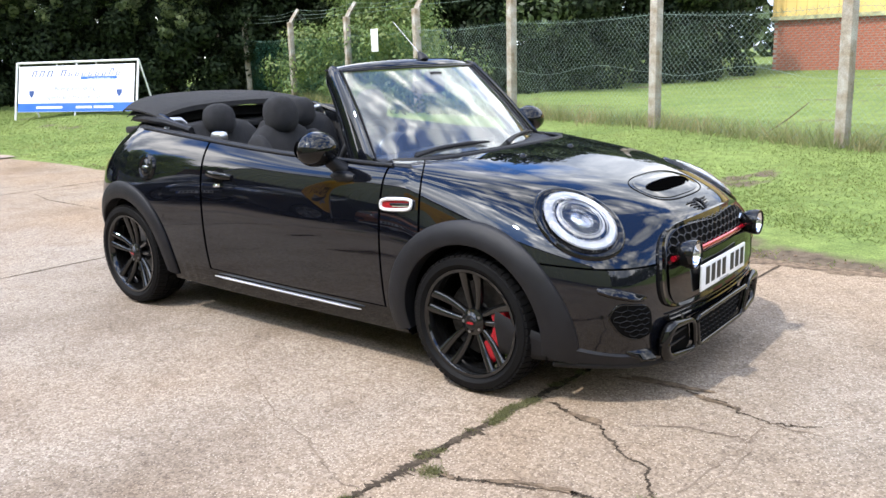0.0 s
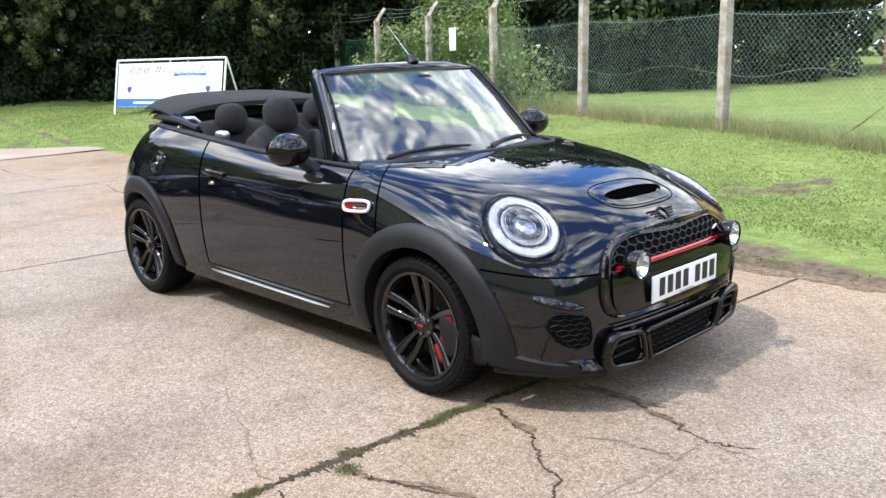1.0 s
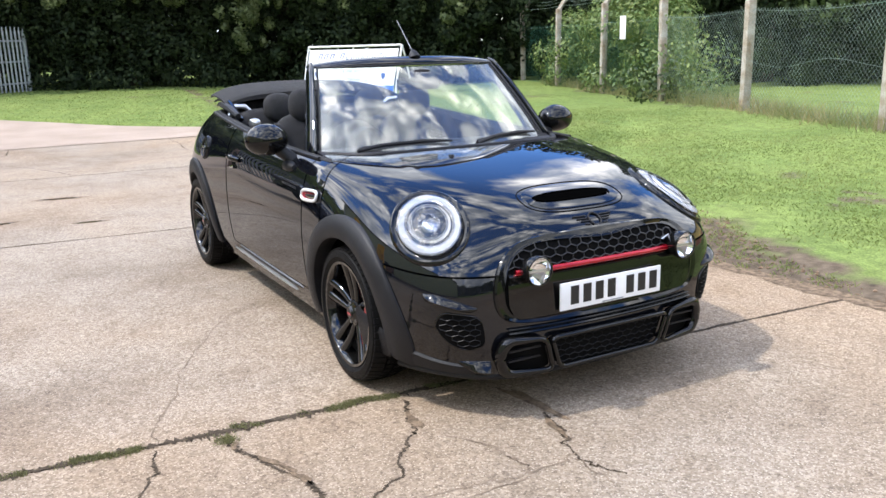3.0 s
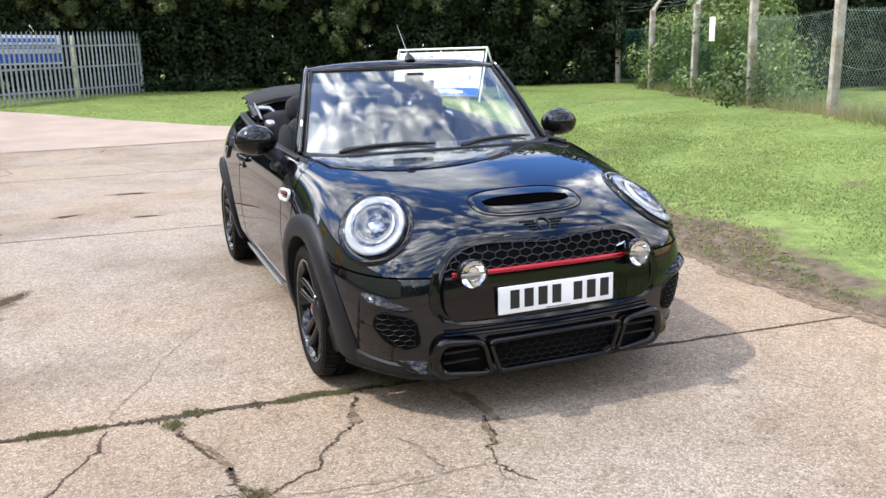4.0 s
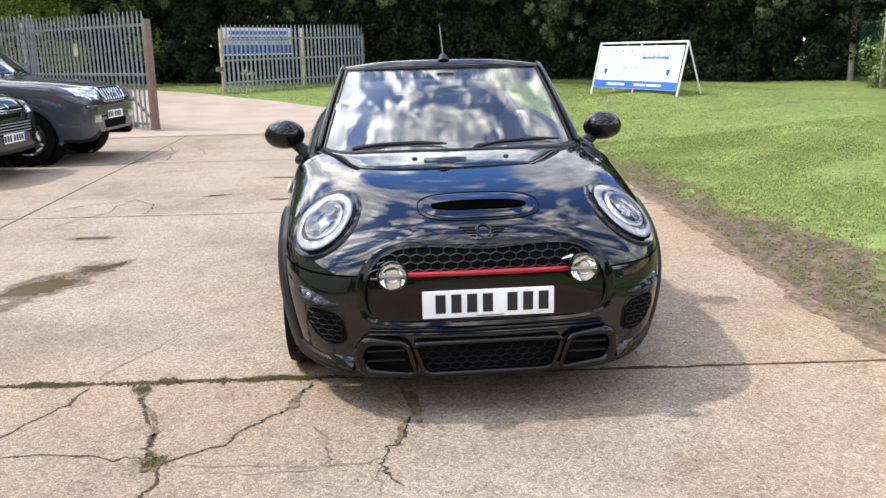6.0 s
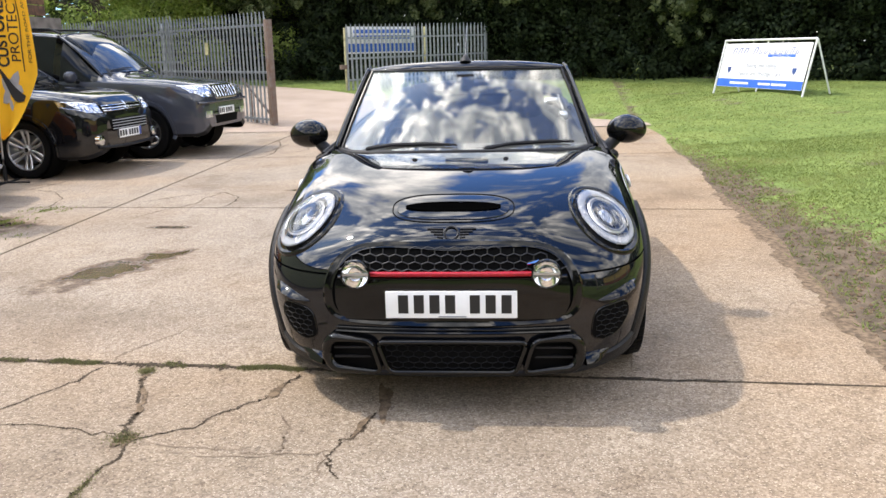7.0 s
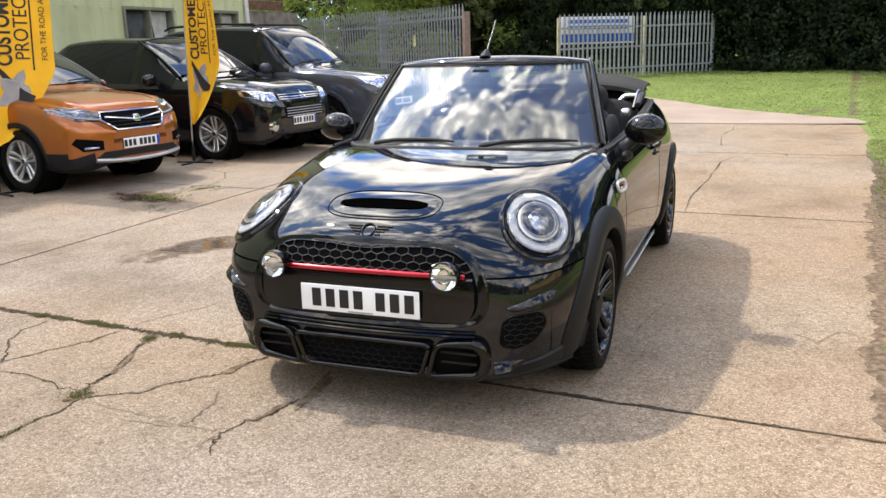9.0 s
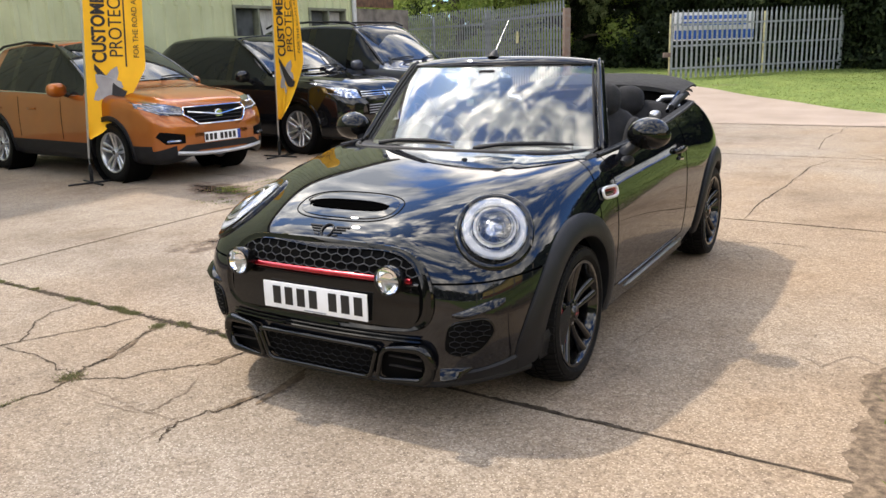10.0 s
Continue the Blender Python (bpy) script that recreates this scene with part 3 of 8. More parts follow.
def text_part(body, size, m, material, parent, name="lettering", depth=0.001, font_shear=0.0, width=1.0, bold=0.0):
    cu = bpy.data.curves.new("letters", "FONT")
    cu.body, cu.size, cu.extrude, cu.shear = body, size, depth, font_shear
    cu.offset = bold
    cu.align_x, cu.align_y = "CENTER", "CENTER"
    tmp = new("letters", cu)
    bpy.context.view_layer.update()
    me = bpy.data.meshes.new_from_object(tmp.evaluated_get(bpy.context.evaluated_depsgraph_get()))
    bpy.data.objects.remove(tmp)
    me.transform(m @ Matrix.Diagonal((width, 1, 1, 1)))
    me.materials.clear()
    # one part a letter: islands that share their stretch of the line belong together
    src_bm = bmesh.new()
    src_bm.from_mesh(me)
    inverse = (m @ Matrix.Diagonal((width, 1, 1, 1))).inverted()
    left, islands = set(src_bm.faces), []
    while left:
        stack, faces = [left.pop()], []
        while stack:
            f = stack.pop()
            faces.append(f)
            for g in {g for e in f.edges for g in e.link_faces} & left:
                left.discard(g)
                stack.append(g)
        us = [(inverse @ v.co).x for f in faces for v in f.verts]
        islands.append([min(us), max(us), faces])
    islands.sort(key=lambda i: i[0])
    groups = []
    for lo, hi, faces in islands:
        if groups and lo < groups[-1][1] - .3 * (hi - lo):
            groups[-1][1] = max(groups[-1][1], hi)
            groups[-1][2] += faces
        else:
            groups.append([lo, hi, list(faces)])
    out = []
    for _, _, faces in groups:
        index, verts, polys = {}, [], []
        for f in faces:
            for v in f.verts:
                if v not in index:
                    index[v] = len(verts)
                    verts.append(tuple(v.co))
            polys.append([index[v] for v in f.verts])
        out.append(raw("letter", verts, polys, material, parent, "", False))
    src_bm.free()
    return out

# ---- ground ----
def smooth01(f):
    f = np.clip(f, 0, 1)
    return f * f * (3 - 2 * f)


def paved_edge(x):
    """The y of the drive's grass edge at x."""
    return 2.02 + 0.075 * np.maximum(0, -x) + 0.03 * np.sin(1.7 * x) + 0.015 * np.sin(5.1 * x + 1)


def drive_end(y):
    """The x of the drive's far edge at y, beyond which grass rises to the trees."""
    return -14.9 + 0.95 * (y - 0.4)


def rise(x, y):
    """Height of the land: level on the drive, a low bank to the sides."""
    a = 0.34 * smooth01((y - 2.6) / 6.0)
    b = 0.36 * smooth01((-13.0 - x) / 8.0)
    far = 0.25 * smooth01((np.hypot(x, y) - 14) / 20.0)
    swell = 0.214 * np.exp(-((x + 14.8) ** 2 + (y - 5.7) ** 2) / 6.0)
    return np.maximum(a, b) + far * (y > -12) + swell


def grid_axis(lo, hi, near_lo, near_hi, fine, coarse_n):
    mid_ = np.arange(near_lo, near_hi, fine)
    left = near_lo - np.geomspace(fine, near_lo - lo, coarse_n)[::-1]
    right = near_hi + np.geomspace(fine, hi - near_hi, coarse_n) - fine
    return np.concatenate([left, mid_, right])


gx = grid_axis(-400, 400, -30, 8, 0.25, 24)
gy = grid_axis(-400, 400, -14, 26, 0.25, 24)


def land(x, y):
    """The grass surface itself: the bank, a soft lip at the drive and slow unevenness."""
    d = np.minimum(paved_edge(x) - y, x - drive_end(y))
    return rise(x, y) + 0.03 * smooth01(-d / 0.5) + 0.02 * np.sin(1.3 * x + 0.7 * y) * np.sin(0.9 * y - 0.4 * x) * smooth01(-d / 2.0)


GX, GY = np.meshgrid(gx, gy, indexing="ij")
edge_d = np.minimum((paved_edge(GX) - GY), (GX - drive_end(GY)))
GZ = land(GX, GY)
GZ = np.where(edge_d > 0.32, -0.10, np.where(edge_d > -0.05, -0.005, GZ))
nx_, ny_ = GX.shape
idx = np.arange(nx_ * ny_).reshape(nx_, ny_)
quads = np.stack([idx[:-1, :-1], idx[1:, :-1], idx[1:, 1:], idx[:-1, 1:]], -1).reshape(-1, 4)
ground = raw("ground", np.stack([GX, GY, GZ], -1).reshape(-1, 3).tolist(), quads.tolist(), GRASS)
tagged(ground, "mown green grass rising gently from the drive", "grass", kind="structure")



# road beyond the old slabs
def sheet(name, x0, x1, y0, y1, z, material, label, category, inside=None, step=0.5, jitter=None):
    xs, ys = np.arange(x0, x1 + .01, step), np.arange(y0, y1 + .01, step)
    X, Y = np.meshgrid(xs, ys, indexing="ij")
    keep = inside(X, Y) if inside is not None else np.ones_like(X, bool)
    ii = np.arange(X.size).reshape(X.shape)
    ok = keep[:-1, :-1] & keep[1:, :-1] & keep[1:, 1:] & keep[:-1, 1:]
    q = np.stack([ii[:-1, :-1], ii[1:, :-1], ii[1:, 1:], ii[:-1, 1:]], -1)[ok]
    Z = np.full_like(X, z) + rise(X, Y)
    return tagged(raw(name, np.stack([X, Y, Z], -1).reshape(-1, 3).tolist(), q.tolist(), material), label, category, kind="structure")


xs = np.linspace(-34, -11.82, 60)
bm = bmesh.new()
rows = []
for x in xs:
    top_y = 0.4 + (x + 14.9) / 0.95
    lim = min(top_y, float(paved_edge(np.array(x))))
    ys = np.linspace(-16, lim, 30) + np.where(np.arange(30) == 29, .05 * math.sin(3.1 * x), 0)
    rows.append([bm.verts.new((x, y, float(rise(np.array(x), np.array(y))) + .008)) for y in ys] if lim > -15.5 else None)
for a, b in zip(rows[:-1], rows[1:]):
    if a and b:
        for j in range(29):
            bm.faces.new((a[j], b[j], b[j + 1], a[j + 1]))
tagged(part("road", bm, TARMAC), "pale pinkish worn road past the gate", "road", kind="structure")

# the concrete drive: cast bays with open joints between them
pavement = root("pavement", pose(0, 0, 0), "old cracked concrete drive of large cast bays", "concrete drive", kind="structure")
JOINTS = [12.5, 8.4, 4.36, 0.305, -3.80, -7.86, -11.93]


def joint_x(k, y):
    return JOINTS[k] + 0.065 * y - (0.045 * y if k > 4 else 0)


def slab_bm(k, lanes, seed):
    """One bay between two joints, its edges worn uneven."""
    r = np.random.default_rng(seed)
    y_lo, y_hi = lanes
    bm = bmesh.new()
    ring = []
    gap = 0.007
    n = 46
    for i in range(n + 1):
        y = y_lo + (i / n) * ((y_hi if y_hi is not None else float(paved_edge(np.array(JOINTS[k])))) - y_lo)
        ring.append((joint_x(k, y) - gap - abs(r.normal(0, .005)), y))
    if y_hi is None:
        xs_ = np.linspace(joint_x(k, 2), joint_x(k + 1, 2), 40)[1:-1]
        ring += [(x, float(paved_edge(np.array(x))) + r.normal(0, .012)) for x in xs_]
    for i in range(n, -1, -1):
        yt = (y_hi if y_hi is not None else float(paved_edge(np.array(JOINTS[k + 1]))))
        y = y_lo + (i / n) * (yt - y_lo)
        ring.append((joint_x(k + 1, y) + gap + abs(r.normal(0, .005)), y))
    tilt = r.normal(0, .0002, 2)
    cx, cy = JOINTS[k] - 2, (y_lo + 1) / 2
    tops = [bm.verts.new((x, y, tilt[0] * (x - cx) + tilt[1] * (y - cy) * .3)) for x, y in ring]
    bots = [bm.verts.new((x, y, -.12)) for x, y in ring]
    f = bm.faces.new(tops)
    for i in range(len(ring)):
        j = (i + 1) % len(ring)
        bm.faces.new((tops[i], tops[j], bots[j], bots[i]))
    bmesh.ops.triangulate(bm, faces=[f])
    return bm


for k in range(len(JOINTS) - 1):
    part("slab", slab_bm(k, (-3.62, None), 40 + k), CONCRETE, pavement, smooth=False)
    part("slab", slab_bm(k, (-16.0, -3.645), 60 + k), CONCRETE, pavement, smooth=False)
bm = box_bm(-12.2, 13, -16, 1.9, -.11, -.004)
tagged(part("joint_fill", bm, CRACK_SOIL_SHADE, pavement), "soil in the joints, its colour darkened for their shade")


def crack(points, width, seed, name="crack", material=CRACK_SOIL_SHADE, lift=.003, rough=1.0):
    """A crack: a wandering ribbon with ragged sides, coloured for dirt and the crack's shade."""
    r = np.random.default_rng(seed)
    at = np.linspace(0, len(points) - 1, int(30 * (len(points) - 1)) + 1)
    pts_ = np.asarray(points, float)
    line = np.stack([np.interp(at, range(len(points)), pts_[:, k]) for k in (0, 1)], -1)
    where = np.concatenate([[0], np.cumsum(r.uniform(3, 16, len(at)))])
    kink = np.stack([np.interp(np.arange(len(at)), where, r.normal(0, .009 * rough, len(where))) for _ in (0, 1)], -1)
    kink[0] = kink[-1] = 0
    line = line + kink + r.normal(0, .0012 * rough, (len(at), 2))
    swell = np.interp(np.arange(len(at)), np.arange(0, len(at) + 7, 7), r.uniform(.35, 1.7, len(np.arange(0, len(at) + 7, 7))))
    bm = bmesh.new()
    L, R_ = [], []
    for i in range(len(line)):
        d = line[min(i + 1, len(line) - 1)] - line[max(i - 1, 0)]
        nn = np.array([-d[1], d[0]]) / (np.linalg.norm(d) + 1e-6)
        taper = min(1, 4 * min(i + .4, len(line) - i - .6) / len(line) + .35) * swell[i]
        w0, w1 = width * .40 * taper * abs(r.normal(.45, .35)) + .0012, width * .40 * taper * abs(r.normal(.45, .35)) + .0012
        L.append(bm.verts.new((*(line[i] + nn * w0), lift)))
        R_.append(bm.verts.new((*(line[i] - nn * w1), lift)))
    for i in range(len(line) - 1):
        bm.faces.new((L[i], L[i + 1], R_[i + 1], R_[i]))
    return part(name, bm, material, pavement)


CRACKS = [
    # round the junctions on the near bay
    ([(.32, -1.48), (.36, -1.47), (.49, -1.42), (.62, -1.37), (.74, -1.32), (.84, -1.32), (.95, -1.29), (1.03, -1.25)], .046),
    ([(1.03, -1.25), (1.14, -1.23), (1.23, -1.25), (1.36, -1.26), (1.55, -1.27), (1.80, -1.36), (2.2, -1.55)], .036),
    ([(1.01, -1.22), (.96, -1.15), (.90, -1.04), (.76, -.97), (.65, -.86), (.60, -.82)], .022),
    ([(.60, -.82), (.51, -.80), (.42, -.77), (.34, -.74)], .044),
    ([(.24, -1.72), (.39, -1.75), (.50, -1.82), (.66, -1.89), (.78, -1.96), (.88, -1.99)], .020),
    ([(.88, -1.99), (.89, -1.84), (.88, -1.72), (.90, -1.57), (.95, -1.42), (.97, -1.32)], .019),
    ([(.20, -2.26), (.35, -2.26), (.54, -2.18), (.68, -2.05), (.79, -1.96), (.88, -1.99), (1.02, -2.10), (1.3, -2.3)], .019),
    ([(.20, -1.72), (.08, -1.70), (0, -1.66), (-.10, -1.62), (-.22, -1.55), (-.38, -1.49)], .010),
    ([(.74, -.32), (.92, -.37), (1.04, -.42)], .030),
    ([(1.04, -.42), (1.11, -.44), (1.17, -.43), (1.22, -.42), (1.29, -.38)], .015),
    ([(1.08, -.43), (1.10, -.52), (1.12, -.65), (1.10, -.78), (1.07, -.90), (1.05, -1.04), (1.04, -1.18)], .011),
    ([(.70, -.75), (.83, -.68), (.95, -.64), (1.06, -.62), (1.12, -.65)], .013),
    ([(1.10, -.46), (1.17, -.455), (1.24, -.465), (1.31, -.45)], .013),
    ([(1.11, -1.04), (1.14, -.82), (1.13, -.66)], .010),
    ([(-1.02, -1.20), (-1.08, -1.15), (-1.23, -1.05), (-1.32, -.94), (-1.38, -.82)], .008),
    ([(-.42, -1.49), (-.62, -1.40), (-.80, -1.30), (-1.02, -1.20)], .004),
    # beside and beyond the parked convertible
    ([(-3.79, .82), (-4.69, .81), (-5.54, .88), (-7.02, .94), (-7.57, 1.09)], .040),
    ([(-7.57, 1.09), (-7.55, 1.40), (-7.51, 1.67), (-7.45, 2.3)], .026),
    ([(-9.98, .77), (-8.62, .84), (-8.43, 1.20), (-7.76, 1.66), (-7.50, 1.70)], .026),
    ([(-9.98, .77), (-10.9, .9), (-11.8, .9)], .026),
    ([(-2.80, .78), (-2.86, .84), (-2.70, .96), (-2.59, 1.06), (-2.25, 1.21)], .010),
    ([(-2.86, .81), (-2.97, 1.05), (-2.99, 1.22), (-2.94, 1.45)], .015),
    ([(-.78, 1.60), (-.62, 1.76), (-.73, 1.80), (-.81, 1.87), (-.75, 1.97)], .012),
    ([(.36, .78), (-.30, .86), (-.62, .91), (-1.5, 1.05)], .006),
    # towards the gate and the parked row
    ([(-4.0, -3.88), (-4.30, -3.50), (-4.71, -3.15), (-4.80, -2.88), (-4.88, -2.79), (-4.58, -2.56), (-4.33, -2.50), (-4.02, -2.52), (-3.90, -2.56)], .026),
    ([(-3.50, -3.21), (-3.88, -3.05), (-4.20, -2.88), (-4.56, -2.89), (-4.80, -2.82)], .022),
    ([(-2.92, -4.62), (-3.47, -4.54), (-3.93, -4.34), (-4.0, -3.88)], .030),
    ([(-5.09, -5.75), (-5.22, -5.18), (-5.60, -5.08), (-5.89, -5.05)], .026),
    ([(-5.22, -5.18), (-5.01, -4.77), (-4.62, -4.48), (-4.26, -4.37), (-3.93, -4.34)], .022),
    ([(-7.4, -4.9), (-7.98, -3.90), (-8.22, -3.41), (-8.55, -2.90), (-8.83, -2.78), (-9.30, -2.90), (-9.70, -3.02), (-9.92, -3.17)], .040),
    ([(-7.64, -3.33), (-8.0, -3.25), (-8.26, -3.20), (-8.9, -3.30), (-9.60, -3.28)], .030),
    ([(-9.41, -2.86), (-9.62, -2.49), (-10.3, -2.0), (-10.94, -1.63), (-11.94, -1.57)], .030),
    ([(-9.72, -1.84), (-9.0, -1.45), (-8.33, -1.17), (-7.97, -1.09), (-7.8, -.69)], .022),
    ([(-8.17, -3.85), (-8.51, -3.34), (-9.28, -3.34), (-10.2, -3.6)], .030),
    ]
for i, (pts, wd) in enumerate(CRACKS):
    crack(pts, wd * (.72 if wd > .03 else .85), 100 + i, material=CRACK_SOIL_SHADE if wd > .0145 else HAIR, lift=.0016 + .00004 * i)


def grit(x, y, rx, ry, turn, seed, material, lift):
    """A ragged patch of dirt washed into a broken place of the concrete."""
    r = np.random.default_rng(seed)
    n = 40
    ph = r.uniform(0, math.tau, 5)
    bm = bmesh.new()
    c, s_ = math.cos(radians(turn)), math.sin(radians(turn))
    ring = []
    for k in range(n):
        a = math.tau * k / n
        rr = 1 + .30 * math.sin(2 * a + ph[0]) + .20 * math.sin(3 * a + ph[1]) + .16 * math.sin(5 * a + ph[2]) + .10 * math.sin(9 * a + ph[3]) + r.normal(0, .05)
        u, w = rx * rr * math.cos(a), ry * rr * math.sin(a)
        ring.append(bm.verts.new((x + u * c - w * s_, y + u * s_ + w * c, lift)))
    mid_v = bm.verts.new((x, y, lift + .0003))
    for k in range(n):
        bm.faces.new((mid_v, ring[k], ring[(k + 1) % n]))
    return part("grit_patch", bm, material, pavement)


GRIT = [(1.02, -1.26, .060, .030, -12, DIRT), (.53, -.795, .070, .024, -18, DIRT), (.58, -1.37, .085, .015, 22, DIRT), (.36, -1.46, .030, .014, -10, DIRT), (.86, -.36, .085, .014, -15, DIRT),
        (.72, -1.33, .055, .012, 18, DIRT), (.62, -.30, .14, .035, 8, DIRT)]
for i, (x, y, rx, ry, turn, mt) in enumerate(GRIT):
    grit(x, y, rx, ry, turn, 500 + i, mt, .0034 + .00008 * i)

bm = bmesh.new()
strip = []
for x in np.linspace(-4.5, 4.0, 500):
    w = .045 + .05 * (.5 + .5 * math.sin(2.1 * x + 1)) + .022 * math.sin(9.3 * x) + .014 * math.sin(23 * x + 2) + .009 * math.sin(61 * x)
    e = float(paved_edge(np.array(x)))
    strip.append((bm.verts.new((x, e - max(w, .008), .0026)), bm.verts.new((x, e + .05, .0046))))
for p, q in zip(strip[:-1], strip[1:]):
    bm.faces.new((p[0], q[0], q[1], p[1]))
part("soil_wash", bm, DIRT, pavement, "brown soil washed over the slab edge")
for k, (y0, y1) in ((3, (-3.6, 2.0)), (4, (-3.6, 2.3)), (5, (-3.6, 2.5))):
    crack([(joint_x(k, y), y) for y in np.linspace(y0, y1, 12)], .016 if k != 3 else .034, 150 + k, "joint_dirt", lift=.0030 - .0001 * k, rough=.55)
crack([(joint_x(3, y), y) for y in np.linspace(-3.4, -.3, 15)], .085, 171, "joint_moss_bed", CRACK_SOIL_SHADE, .0022, .5)


# ---- blades of grass ----
def blades(name, xy, h_lo, h_hi, material, label, seed, base=None, wide=.006, category="grass"):
    """Many thin bent triangles rooted at xy."""
    r = np.random.default_rng(seed)
    n = len(xy)
    z0 = land(xy[:, 0], xy[:, 1]) - .003 if base is None else np.full(n, base)
    a = r.uniform(0, math.tau, n)
    h = r.uniform(h_lo, h_hi, n) * (np.clip(1.25 - .13 * (xy[:, 1] - 2.2), .45, 1) if name == "lawn_grass" else 1)
    lean = r.normal(0, .95 if name == "lawn_grass" else .45, (n, 2)) * h[:, None]
    w = wide * r.uniform(.7, 1.4, n)
    dx, dy = np.cos(a) * w, np.sin(a) * w
    v = np.empty((n, 3, 3))
    v[:, 0] = np.stack([xy[:, 0] - dx, xy[:, 1] - dy, z0], -1)
    v[:, 1] = np.stack([xy[:, 0] + dx, xy[:, 1] + dy, z0], -1)
    v[:, 2] = np.stack([xy[:, 0] + lean[:, 0], xy[:, 1] + lean[:, 1], z0 + h], -1)
    me = bpy.data.meshes.new(name)
    me.vertices.add(3 * n)
    me.vertices.foreach_set("co", v.ravel())
    me.loops.add(3 * n)
    me.loops.foreach_set("vertex_index", np.arange(3 * n, dtype=np.int32))
    me.polygons.add(n)
    me.polygons.foreach_set("loop_start", np.arange(0, 3 * n, 3, dtype=np.int32))
    me.update(calc_edges=True)
    ob = finish(name, me, material, None, "", False)
    return tagged(ob, label, category, kind="stuff")


r0 = np.random.default_rng(21)
near = np.stack([r0.uniform(-8.5, 3.6, 210000), 2.05 + r0.uniform(0, 1, 210000) ** 1.3 * 6.5], -1)
near = near[near[:, 1] > paved_edge(near[:, 0]) + .02]
patch = np.sin(near[:, 0] * 1.9 + .6) * np.sin(near[:, 1] * 2.7 + near[:, 0]) + r0.normal(0, .5, len(near))
off = near[:, 1] + .075 * near[:, 0] - 2.02
width = .13 + .40 * np.exp(-((near[:, 0] - .6) / 1.3) ** 2) + .22 / (1 + np.exp(-(near[:, 0] + 2.0) * 3)) + .92 * np.exp(-((near[:, 0] + 1.55) / 1.5) ** 2) + .50 * np.exp(-((near[:, 0] + 5.2) / 2.6) ** 2)
ragged = .12 * np.sin(near[:, 0] * 2.3) + .10 * np.sin(near[:, 0] * 5.9 + 3 * near[:, 1]) + .08 * np.sin(near[:, 0] * 13 + near[:, 1] * 9)
bare = off < width + ragged + r0.normal(0, .13, len(near))
scuffed = ((near[:, 0] - near[:, 1] + 5.45) * 1.3) ** 2 + ((near[:, 0] + near[:, 1] - 3.65) * .58) ** 2 < r0.uniform(-.8, 1.0, len(near))
near = near[(patch > -.55) & ~bare & ~scuffed]
blades("lawn_grass", near, .008, .027, BLADE, "short mown grass blades beside the drive", 22)
far_g = np.stack([-20 + 15 * r0.uniform(0, 1, 90000) ** 1.15, 2.4 + r0.uniform(0, 1, 90000) * 9], -1)
far_g = far_g[(far_g[:, 1] > paved_edge(far_g[:, 0]) + .05)]
blades("lawn_grass", far_g, .008, .024, BLADE, "mown grass blades on the bank", 23, wide=.009)
end_g = np.stack([r0.uniform(-27, -11, 60000), r0.uniform(-7, 9, 60000)], -1)
end_g = end_g[end_g[:, 0] < drive_end(end_g[:, 1]) - .1]
blades("lawn_grass", end_g, .009, .027, BLADE, "mown grass blades beyond the drive", 24, wide=.013)
ft = r0.uniform(0, 17, 7500)
fl = np.stack([.7 - ft * .947 + r0.normal(0, .05, len(ft)), 6.1 + ft * .335 + r0.normal(0, .14, len(ft))], -1)
blades("tall_dry_grass", fl, .05, .30, DRY_BLADE, "uncut dry grass along the fence foot", 25, wide=.006)
mj = r0.uniform(-3.5, -.30, 34000)
tuft = np.sin(mj * 5.3) + np.sin(mj * 13.1 + 1) + .7 * np.sin(mj * 31) + .5 * np.sin(mj * 67 + 2)
mj = mj[tuft + .4 * (mj > -2.0) + r0.normal(0, .7, len(mj)) > 1.2]
blades("joint_moss", np.stack([joint_x(3, mj) + .010 * np.sin(mj * 23) + r0.normal(0, .015, len(mj)), mj], -1), .003, .010, MOSS_BLADE, "green and brown moss growing in the concrete joint", 26, base=.001, wide=.0026, category="moss")
gw = r0.uniform(0, 1, 2600)
gut = np.stack([np.interp(gw, (0, .4, 1), (-2.72, -3.35, -4.0)) + r0.normal(0, .10, len(gw)), np.interp(gw, (0, .4, 1), (-3.9, -4.45, -4.25)) + r0.normal(0, .12, len(gw))], -1)
junction = np.concatenate([np.array((1.0, -1.27)) + r0.normal(0, .03, (500, 2)), np.array((.30, -1.475)) + r0.normal(0, .022, (500, 2)), np.array((1.42, -1.25)) + r0.normal(0, 1, (300, 2)) * (.09, .012)])
blades("joint_moss", junction, .003, .010, MOSS_BLADE, "tufts of moss where the cracks meet", 28, base=.004, wide=.0026, category="moss")
gut = gut[np.sin(gut[:, 0] * 9) + np.sin(gut[:, 1] * 31 + gut[:, 0] * 6) + r0.normal(0, .4, len(gut)) > .55]
blades("gutter_weeds", gut, .004, .018, BLADE, "low weeds in the damp gutter", 27, base=.0, wide=.005, category="weeds")

